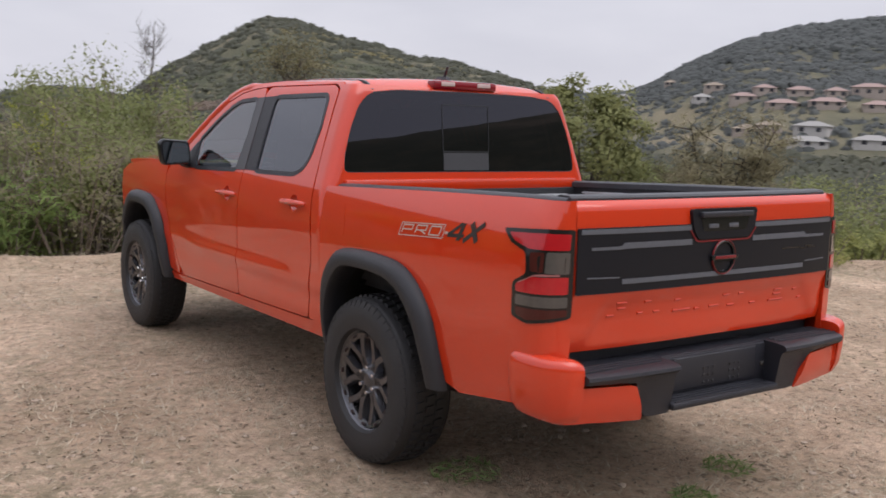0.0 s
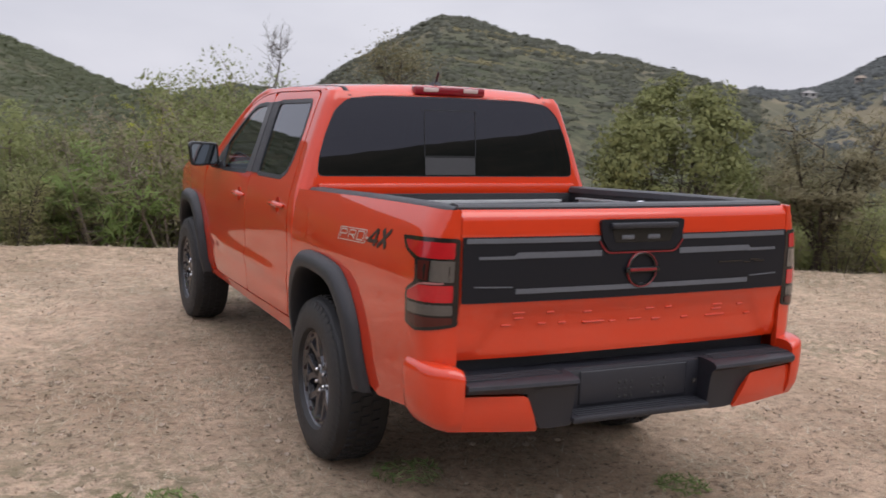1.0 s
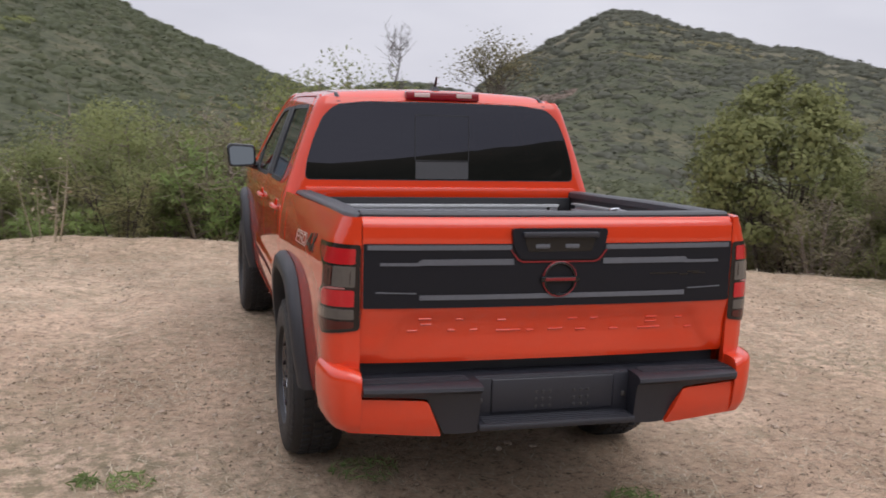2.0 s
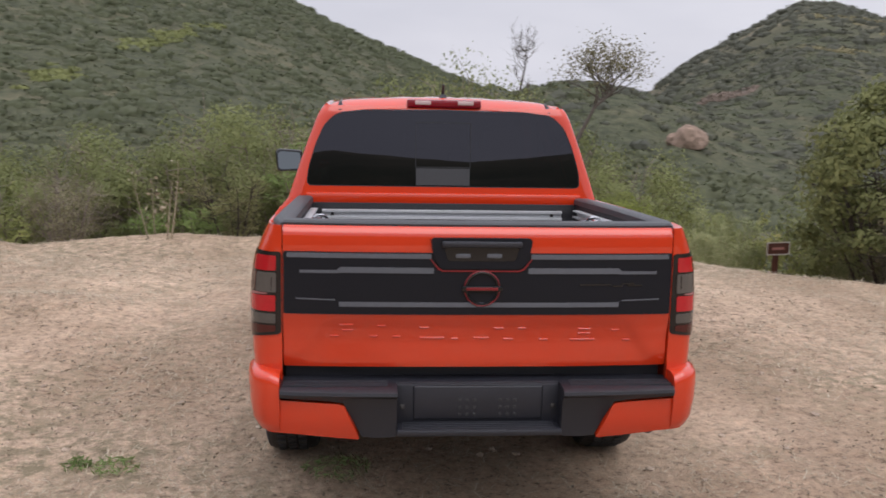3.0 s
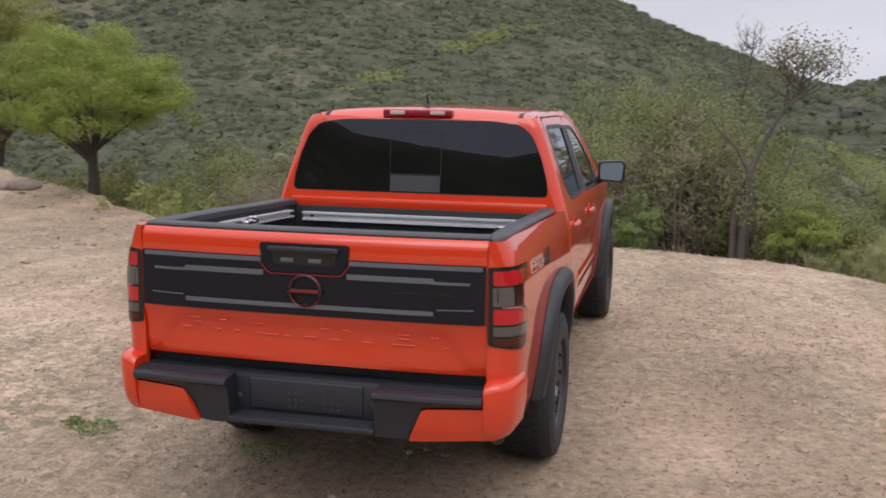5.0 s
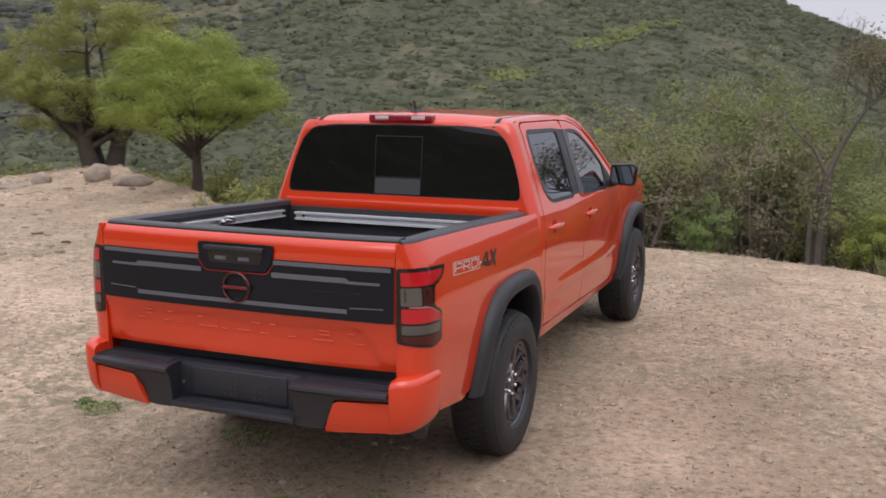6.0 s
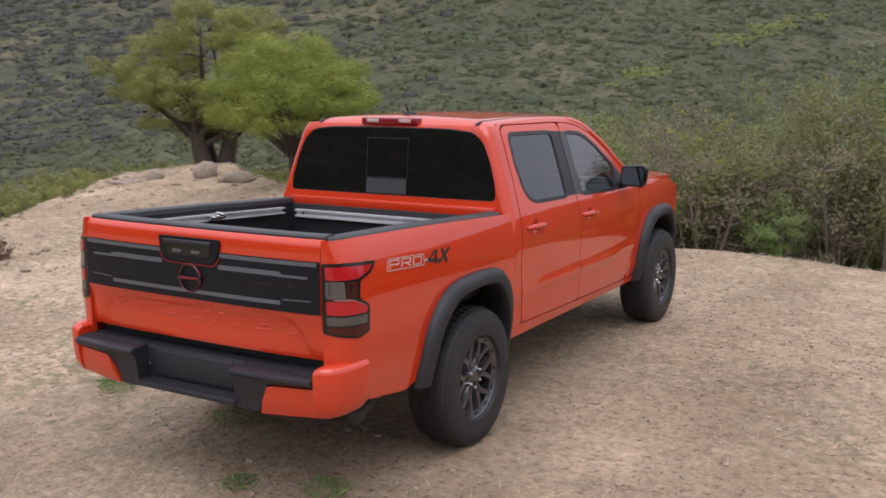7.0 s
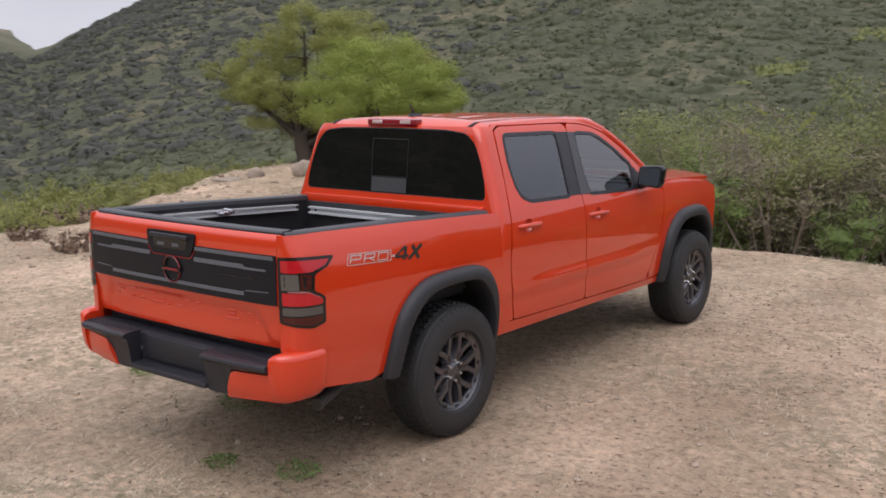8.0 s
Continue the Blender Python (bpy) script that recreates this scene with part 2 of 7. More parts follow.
M["lamp_dark"] = plain("lamp_smoke", (0.012, 0.009, 0.009), rough=0.12, coat=0.35, spec=0.25)
M["lamp_grey"] = plain("lamp_clear", (0.075, 0.068, 0.062), rough=0.14, coat=0.8, spec=0.25)
M["lamp_white"] = plain("lamp_white", (0.55, 0.40, 0.38), rough=0.15, coat=1.0)
M["amber_red"] = plain("lamp_maroon", (0.06, 0.01, 0.008), rough=0.13, coat=0.35, spec=0.25)
M["decal_white"] = plain("decal_white", (0.48, 0.39, 0.36), rough=0.4)
M["decal_black"] = plain("decal_black", (0.02, 0.014, 0.013), rough=0.4)
M["plate_mark"] = plain("plate_mark", (0.035, 0.035, 0.037), rough=0.4)
M["glass_dark"] = tinted_glass("privacy_glass", (0.012, 0.013, 0.015), ior=1.66, gloss=(0.86, 0.86, 1.0))
M["glass_mid"] = tinted_glass("side_glass", (0.62, 0.65, 0.66), ior=2.4)
M["glass_clear"] = tinted_glass("windscreen_glass", (0.72, 0.76, 0.75))
M["panel_grey"] = plain("panel_grey", (0.045, 0.045, 0.048), rough=0.5)
M["mirror"] = plain("mirror_glass", (0.17, 0.19, 0.2), rough=0.03, metal=1.0, vary=0.0)
M["scrub"] = leafy("scrub_leaf", (0.135, 0.155, 0.06), (0.27, 0.29, 0.12), (0.41, 0.37, 0.165), 0.12, 0.46, 0.3, 0.9)
M["grey_scrub"] = leafy("grey_scrub_leaf", (0.18, 0.165, 0.1), (0.285, 0.255, 0.155), (0.38, 0.32, 0.18), 0.15, 0.46, 0.3, 0.9)
M["bright_leaf"] = leafy("bright_leaf", (0.2, 0.245, 0.055), (0.37, 0.42, 0.105), (0.5, 0.52, 0.15), 0.2, 0.42, 0.4, 1.2)
M["olive_leaf"] = leafy("olive_leaf", (0.165, 0.18, 0.055), (0.34, 0.35, 0.11), (0.45, 0.41, 0.12), 0.18, 0.42, 0.4, 0.8)
M["broad_leaf"] = leafy("broad_leaf", (0.125, 0.14, 0.052), (0.27, 0.275, 0.11), (0.43, 0.36, 0.14), 0.24, 0.4, 0.5, 1.4)
M["thicket_leaf"] = leafy("thicket_leaf", (0.17, 0.16, 0.075), (0.285, 0.27, 0.125), (0.4, 0.34, 0.145), 0.2, 0.46, 0.3, 0.9)
M["straw"] = leafy("dry_straw", (0.24, 0.195, 0.14), (0.42, 0.35, 0.25), (0.52, 0.45, 0.34), 0.3, 0.1)
M["weed"] = leafy("weed_leaf", (0.115, 0.165, 0.055), (0.19, 0.26, 0.09), (0.28, 0.32, 0.14), 0.2, 0.2)
M["hill_scrub"] = leafy("hill_scrub", (0.068, 0.08, 0.047), (0.125, 0.137, 0.076), (0.22, 0.21, 0.11), 0.18, 0.4, 0.32, 0.12)
M["litter"] = leafy("dead_leaf_litter", (0.11, 0.085, 0.06), (0.21, 0.165, 0.115), (0.36, 0.3, 0.21), 0.2, 0.0)
M["low_leaf"] = leafy("low_sage_leaf", (0.16, 0.18, 0.055), (0.33, 0.34, 0.12), (0.43, 0.38, 0.15), 0.16, 0.42, 0.4, 0.9)
M["fennel_leaf"] = leafy("fennel_leaf", (0.12, 0.18, 0.055), (0.25, 0.33, 0.105), (0.36, 0.41, 0.15), 0.2, 0.42, 0.4, 0.9)
M["grey_bark"] = plain("grey_bark", (0.095, 0.08, 0.066), rough=0.95, grain=0.8, scale=30, vary=0.35)
M["slider_frame"] = plain("slider_frame", (0.016, 0.016, 0.018), rough=0.55)
M["light_guide"] = plain("light_guide", (0.32, 0.12, 0.12), rough=0.15, coat=0.5)
M["meadow"] = leafy("meadow_grass", (0.165, 0.185, 0.075), (0.245, 0.26, 0.1), (0.3, 0.305, 0.125), 0.2, 0.4, 0.3, 0.4)
M["grass"] = leafy("pale_grass", (0.17, 0.19, 0.085), (0.31, 0.33, 0.15), (0.42, 0.41, 0.22), 0.25, 0.35)
M["dark_chaparral"] = leafy("dark_chaparral", (0.058, 0.063, 0.054), (0.098, 0.1, 0.082), (0.145, 0.135, 0.105), 0.14, 0.4, 0.32, 0.12)
M["far_hill_scrub"] = leafy("far_hill_scrub", (0.075, 0.08, 0.06), (0.12, 0.122, 0.086), (0.2, 0.175, 0.115), 0.2, 0.4, 0.3, 0.035)
# leaf colour pulled towards grey-blue, standing in for haze over the distance
M["distant_scrub"] = leafy("hazed_oak", (0.068, 0.076, 0.075), (0.09, 0.097, 0.093), (0.11, 0.115, 0.105), 0.14, 0.3, 0.25, 0.02)
M["twig"] = plain("grey_twig", (0.2, 0.165, 0.135), rough=0.9, grain=0.5, scale=60, vary=0.3)
M["bark"] = plain("dark_bark", (0.056, 0.042, 0.033), rough=0.95, grain=0.8, scale=30, vary=0.35)
M["rock"] = plain("weathered_rock", (0.29, 0.232, 0.186), rough=0.95, grain=0.9, scale=14, vary=0.4)
M["pebble"] = plain("pebble", (0.36, 0.285, 0.22), rough=0.95, grain=0.5, scale=60, vary=0.35)
M["sign_brown"] = plain("sign_brown", (0.09, 0.03, 0.018), rough=0.6, vary=0.2)
M["sign_rim"] = plain("sign_rim", (0.55, 0.5, 0.45), rough=0.6)
M["house_wall"] = plain("stucco", (0.35, 0.3, 0.265), rough=0.9)
M["white_wall"] = plain("white_stucco", (0.42, 0.405, 0.39), rough=0.9)
M["red_rock"] = plain("red_rock", (0.25, 0.178, 0.135), rough=0.95, grain=0.9, scale=3, vary=0.35)
M["house_roof"] = plain("tile_roof", (0.29, 0.21, 0.19), rough=0.9)
M["brown_roof"] = plain("brown_roof", (0.25, 0.205, 0.16), rough=0.9)
M["grey_roof"] = plain("grey_roof", (0.27, 0.262, 0.25), rough=0.9)
M["house_glass"] = plain("house_window", (0.05, 0.05, 0.06), rough=0.2)


# ---- mesh helpers ----
def part(name, bm, material, parent=None, label="", smooth=True, angle=40):
    me = bpy.data.meshes.new(name)
    bm.normal_update()
    if smooth:
        for f in bm.faces:
            f.smooth = True
        lim = radians(angle)
        for e in bm.edges:
            if len(e.link_faces) == 2 and e.calc_face_angle(0) > lim:
                e.smooth = False
    bm.to_mesh(me)
    bm.free()
    me.materials.append(material)
    ob = new(name, me)
    if parent:
        ob.parent = parent
    if label:
        ob["label"] = label
    return ob


def raw(name, verts, faces, material, parent=None, smooth=False, normals=None):
    me = bpy.data.meshes.new(name)
    me.from_pydata(verts, [], faces)
    me.update()
    if smooth or normals is not None:
        me.polygons.foreach_set("use_smooth", np.ones(len(me.polygons), dtype=bool))
    if normals is not None:
        me.normals_split_custom_set_from_vertices(normals)
    me.materials.append(material)
    ob = new(name, me)
    if parent:
        ob.parent = parent
    return ob


def box(x0, x1, y0, y1, z0, z1, bevel=0.0, seg=2, bm=None, m=None):
    own = bmesh.new() if bm is None else bm
    c = Matrix.Translation(((x0 + x1) / 2, (y0 + y1) / 2, (z0 + z1) / 2)) @ Matrix.Diagonal((x1 - x0, y1 - y0, z1 - z0, 1))
    if m is not None:
        c = m @ c
    vs = bmesh.ops.create_cube(own, size=1, matrix=c)["verts"]
    if bevel:
        es = list({e for v in vs for e in v.link_edges})
        bmesh.ops.bevel(own, geom=es, offset=bevel, segments=seg, affect="EDGES", profile=0.5)
    return own


def tube(points, radii, sides=8, bm=None, caps=True):
    """A tapered round bar along points."""
    own = bmesh.new() if bm is None else bm
    pts = [Vector(p) for p in points]
    rings = []
    for i, p in enumerate(pts):
        d = (pts[min(i + 1, len(pts) - 1)] - pts[max(i - 1, 0)]).normalized()
        a = d.orthogonal().normalized() if abs(d.z) > 0.95 else d.cross(Vector((0, 0, 1))).normalized()
        b = d.cross(a)
        r = radii[i] if isinstance(radii, (list, tuple)) else radii
        rings.append([own.verts.new(p + r * (math.cos(t) * a + math.sin(t) * b)) for t in (2 * math.pi * k / sides for k in range(sides))])
    for r0, r1 in zip(rings, rings[1:]):
        for k in range(sides):
            own.faces.new((r0[k], r0[(k + 1) % sides], r1[(k + 1) % sides], r1[k]))
    if caps:
        own.faces.new(rings[0][::-1])
        own.faces.new(rings[-1])
    return own


def spin(profile, steps=48, axis="x", bm=None):
    """A ring or disc turned from (radius, offset) points about an axis."""
    own = bmesh.new() if bm is None else bm
    rings = []
    for k in range(steps):
        a = 2 * math.pi * k / steps
        ca, sa = math.cos(a), math.sin(a)
        rings.append([own.verts.new((o, r * ca, r * sa)) if axis == "x" else own.verts.new((r * ca, o, r * sa)) for r, o in profile])
    for k in range(steps):
        r0, r1 = rings[k], rings[(k + 1) % steps]
        for i in range(len(profile) - 1):
            own.faces.new((r0[i], r0[i + 1], r1[i + 1], r1[i]))
    bmesh.ops.recalc_face_normals(own, faces=own.faces[:])
    return own


def skin(outline, place, holes=(), grid=0.06, thick=0.02, bm=None):
    """A curved sheet: a flat outline (with holes) cut into a grid, laid on the surface place(u, v), with turned-in edges."""
    flat = bmesh.new()
    for loop in (outline, *holes):
        vs = [flat.verts.new((u, v, 0)) for u, v in loop]
        for a, b in zip(vs, vs[1:] + vs[:1]):
            flat.edges.new((a, b))
    bmesh.ops.triangle_fill(flat, use_beauty=True, use_dissolve=False, edges=flat.edges[:])
    bmesh.ops.dissolve_limit(flat, angle_limit=0.01, use_dissolve_boundaries=False, verts=flat.verts[:], edges=flat.edges[:])
    us, vs_ = [p[0] for p in outline], [p[1] for p in outline]
    for axis, lo, hi in ((0, min(us), max(us)), (1, min(vs_), max(vs_))):
        count = max(1, int((hi - lo) / grid))
        for k in range(1, count):
            at = lo + (hi - lo) * k / count
            co, no = ((at, 0, 0), (1, 0, 0)) if axis == 0 else ((0, at, 0), (0, 1, 0))
            bmesh.ops.bisect_plane(flat, geom=flat.verts[:] + flat.edges[:] + flat.faces[:], plane_co=co, plane_no=no, dist=1e-5)
    bmesh.ops.remove_doubles(flat, verts=flat.verts[:], dist=1e-4)
    own = bmesh.new() if bm is None else bm
    made, inner = {}, {}
    eps = 0.004
    def normal(u, v):
        du = Vector(place(u + eps, v)) - Vector(place(u - eps, v))
        dv = Vector(place(u, v + eps)) - Vector(place(u, v - eps))
        return du.cross(dv).normalized()
    for v in flat.verts:
        made[v] = own.verts.new(place(v.co.x, v.co.y))
    probe = next(iter(flat.faces)).calc_center_median()
    out = normal(probe.x, probe.y)
    mid = Vector(place(probe.x, probe.y))
    flip = OUTWARD(mid, out)
    for f in flat.faces:
        f.normal_update()
        loop = [made[v] for v in f.verts]
        up = f.normal.z > 0
        own.faces.new(loop if up == (not flip) else loop[::-1])
    if thick:
        for e in flat.edges:
            if len(e.link_faces) == 1:
                for v in e.verts:
                    if v not in inner:
                        nn = normal(v.co.x, v.co.y)
                        inner[v] = own.verts.new(made[v].co - (-nn if flip else nn) * thick)
                a, b = e.verts
                fl = e.link_faces[0]
                vl = list(fl.verts)
                i = vl.index(a)
                ahead = vl[(i + 1) % len(vl)] is b
                order = (made[b], made[a], inner[a], inner[b]) if ahead else (made[a], made[b], inner[b], inner[a])
                up = fl.normal.z > 0
                own.faces.new(order if up == (not flip) else order[::-1])
    flat.free()
    return own


CENTRE = Vector((0, 2.6, 0.95))


def OUTWARD(at, out):
    """Whether the normal points into the truck and must be turned round."""
    return (at - CENTRE).dot(out) < 0


def rounded(points, r=0.04, n=4):
    """The outline with its corners rounded by r (one value, or one each)."""
    out = []
    k = len(points)
    for i in range(k):
        p0, p, p1 = (Vector(points[(i + d) % k]) for d in (-1, 0, 1))
        rad = r[i] if isinstance(r, (list, tuple)) else r
        a, b = (p0 - p), (p1 - p)
        d = min(rad, a.length * 0.45, b.length * 0.45)
        if d < 1e-4:
            out.append(tuple(p))
            continue
        s, e = p + a.normalized() * d, p + b.normalized() * d
        for j in range(n + 1):
            t = j / n
            out.append(tuple((1 - t) ** 2 * s + 2 * t * (1 - t) * p + t * t * e))
    return out


def ease(table, v):
    """Smooth reading of a table of (position, value) pairs."""
    if v <= table[0][0]:
        return table[0][1]
    for (a, fa), (b, fb) in zip(table, table[1:]):
        if v <= b:
            t = (v - a) / (b - a)
            return fa + (fb - fa) * t
    return table[-1][1]


def soft(table, v, w=0.03):
    return (ease(table, v - w) + 2 * ease(table, v) + ease(table, v + w) + ease(table, v - 2 * w) + ease(table, v + 2 * w)) / 6


# ---- terrain: one sheet from the clearing over the canyon to the hills ----
def lattice(x, y, seed):
    """Smooth value noise on a unit lattice, 0 to 1."""
    xi, yi = np.floor(x).astype(np.int64), np.floor(y).astype(np.int64)
    fx, fy = x - xi, y - yi
    fx, fy = fx * fx * (3 - 2 * fx), fy * fy * (3 - 2 * fy)
    def h(a, b):
        v = (a * 374761393 + b * 668265263 + seed * 982451653) & 0x7FFFFFFF
        v = ((v ^ (v >> 13)) * 1274126177) & 0x7FFFFFFF
        return ((v ^ (v >> 16)) & 0xFFFF) / 65535.0
    return (h(xi, yi) * (1 - fx) + h(xi + 1, yi) * fx) * (1 - fy) + (h(xi, yi + 1) * (1 - fx) + h(xi + 1, yi + 1) * fx) * fy


def fbm(x, y, scale, octaves, seed):
    total, amp, norm = 0.0, 1.0, 0.0
    for k in range(octaves):
        total = total + amp * (lattice(x / scale * 2**k, y / scale * 2**k, seed + k) - 0.5)
        norm += amp
        amp *= 0.5
    return total / norm


# rim of the clearing: bearing from its middle, radius
RIM = [(-180, 15), (-120, 13), (-95, 10.5), (-84, 9.3), (-72, 9.8), (-62, 13.5), (-55, 18), (-49, 18.5), (-45, 14.5), (-41, 10.8), (-37, 7.8), (-22, 6.7), (-5, 6.6), (9, 6.9), (24, 6.8), (36, 6.3), (44, 6.1), (58, 6.4), (65, 7.1), (72, 8.8), (95, 13), (130, 15), (180, 15)]
# skyline: bearing from the walk's middle, elevation in degrees, distance of the ridge
SKY_A = [(-180, 8.9, 300), (-177, 9.1, 300), (-172, 8.2, 300), (-160, 9.0, 300), (-145, 14, 300), (-115, 13, 300), (-90, 6, 380), (-66, 3.6, 520), (-62, 2.85, 480), (-61, 2.0, 380), (-60.2, 1.95, 300), (-58.2, 3.0, 275), (-55.1, 4.4, 262), (-45, 7.7, 245), (-30, 10, 240), (-18, 9, 240), (-10, 6.8, 235), (-4, 4.25, 230), (-1.9, 3.3, 230), (0.5, 2.3, 230), (2.5, 1.45, 232), (4.4, 0.75, 235), (5.6, 0.25, 240), (6.4, 0.0, 244)]
SKY_B = [(7.6, 0.0, 520), (9, 0.0, 800), (11, 0.3, 800), (13.4, 0.1, 800), (15.9, 0.3, 500), (17.5, 1.7, 420), (19.35, 2.7, 390), (20.1, 3.2, 388), (21.4, 3.95, 382), (22.3, 4.55, 380), (23.55, 5.02, 380), (25.35, 4.8, 378), (27.05, 4.2, 372), (29.55, 3.75, 365), (31.65, 3.18, 362), (34.05, 3.02, 360), (34.95, 2.65, 360), (37.45, 2.15, 360), (39.15, 1.65, 380), (42.95, 1.3, 600), (44.65, 1.6, 720), (46.05, 2.25, 720), (47.25, 3.0, 720), (50.25, 4.5, 720), (53.15, 5.3, 720), (56.05, 5.65, 720), (59.05, 5.9, 720), (72, 6, 600), (95, 6, 400), (130, 9.8, 320), (155, 9.3, 300), (172, 8.4, 300), (180, 8.9, 300)]
SKYLINE = SKY_A + SKY_B
EYE_X, EYE_Y, EYE_Z = 0.5, -3.5, 1.95
MID_X, MID_Y = 0.0, 2.0


def rim_gap(x, y):
    """Metres beyond the rim of the clearing (negative inside)."""
    az = np.degrees(np.arctan2(x - MID_X, y - MID_Y))
    r = np.hypot(x - MID_X, y - MID_Y)
    edge = np.interp(az, [a for a, _ in RIM], [b for _, b in RIM])
    return r - edge - 0.9 * fbm(x, y, 2.4, 3, 40)


def height(x, y):
    x, y = np.asarray(x, float), np.asarray(y, float)
    e = rim_gap(x, y)
    near = 0.05 * fbm(x, y, 3.0, 3, 5) + 0.24 * fbm(x, y, 1.1, 4, 23) * np.clip((np.hypot(x, y - 2) - 9) / 4, 0, 1) + 0.022 * fbm(x, y, 0.9, 3, 9) + 0.01 * fbm(x, y, 0.3, 2, 19)
    # flat where the truck stands
    calm = np.clip((np.hypot(x / 1.25, (y - 2.9) / 2.9) - 1.0) / 1.0, 0, 1)
    near = near * (0.3 + 0.7 * calm)
    # low heaped earth towards the front of the truck and along the far rim
    near = near + 0.16 * np.exp(-(((x + 2.6) / 1.5) ** 2 + ((y - 8.3) / 0.55) ** 2)) + 0.12 * np.exp(-(((x + 11.5) / 3.0) ** 2 + ((y - 11.8) / 2.0) ** 2)) + 0.22 * np.exp(-(((x + 12.6) / 0.9) ** 2 + ((y - 12.7) / 0.8) ** 2))
    near = near + 0.10 * np.exp(-(((x + 3.4) / 0.9) ** 2 + ((y - 4.6) / 0.35) ** 2)) - 0.045 * np.exp(-(((x + 2.2) / 0.35) ** 2)) * (y > 0)
    near = near - 0.02 * np.clip(y - 5.5, 0, 4)
    az = np.degrees(np.arctan2(x - EYE_X, y - EYE_Y))
    r = np.hypot(x - EYE_X, y - EYE_Y)
    el = np.interp(az, [s[0] for s in SKYLINE], [s[1] for s in SKYLINE])
    far = np.interp(az, [s[0] for s in SKYLINE], [s[2] for s in SKYLINE])
    top = np.tan(np.radians(el)) * far + EYE_Z
    out = np.clip(e, 0, None)
    floor = -9.5
    drop = floor * (1 - np.exp(-out / 26.0))
    foot = np.where(far > 500, 0.41 * far, 55.0)
    t = np.clip((r - foot) / (far - foot), 0, 1)
    rise = (top - floor) * (0.75 * t + 0.25 * t * t * (3 - 2 * t))
    # gullies and spurs on the slopes
    rough_ground = np.clip((r - 30) / 60, 0, 1) * np.clip((1.02 - t) * 6, 0.12, 1)
    gully = 16 * fbm(x, y, 70, 4, 60) * np.clip(t * (1 - t) * 4, 0, 1) * np.clip(far / 400, 0.5, 1.5)
    # a low spur across the mouth of the canyon
    spur = 12.2 * np.exp(-(((az - 11.5) / 8.0) ** 2) ** 1.5) * np.exp(-(((r - 118) / 34) ** 2))
    z = spur + near * np.exp(-out / 6) + drop + np.where(r > foot, rise, 0) + gully * rough_ground + 0.7 * fbm(x, y, 5, 3, 66) * np.clip(out / 12, 0, 1)
    return np.where(r > far, z - (r - far) * 0.12, z)


def ground_mesh():
    radii = list(np.arange(0.15, 15.0, 0.13)) + list(15.0 * 1.045 ** np.arange(0, 125))
    n = 420
    ang = np.arange(n) / n * 2 * np.pi
    rr, aa = np.meshgrid(np.array(radii), ang, indexing="ij")
    x, y = MID_X + rr * np.sin(aa), MID_Y + rr * np.cos(aa)
    z = height(x, y)
    verts = np.stack([x, y, z], -1).reshape(-1, 3)
    verts = np.vstack([verts, [[MID_X, MID_Y, float(height(MID_X, MID_Y))]]])
    i, j = np.meshgrid(np.arange(len(radii) - 1), np.arange(n), indexing="ij")
    a, b = i * n + j, i * n + (j + 1) % n
    quads = np.stack([a, a + n, b + n, b], -1).reshape(-1, 4)
    faces = quads.tolist() + [[len(verts) - 1, k, (k + 1) % n] for k in range(n)]
    return verts.tolist(), faces


gv, gf = ground_mesh()
ground = tagged(raw("ground", gv, gf, M["earth"], smooth=True), "dry trampled earth clearing falling away to scrub-covered hills", "ground", kind="structure")


def hz(x, y):
    return float(height(x, y))


# ---- vegetation ----
def ico(level):
    bm = bmesh.new()
    bmesh.ops.create_icosphere(bm, subdivisions=level, radius=1.0)
    bm.verts.ensure_lookup_table()
    v = np.array([x.co[:] for x in bm.verts])
    f = np.array([[q.index for q in p.verts] for p in bm.faces])
    bm.free()
    return v, f


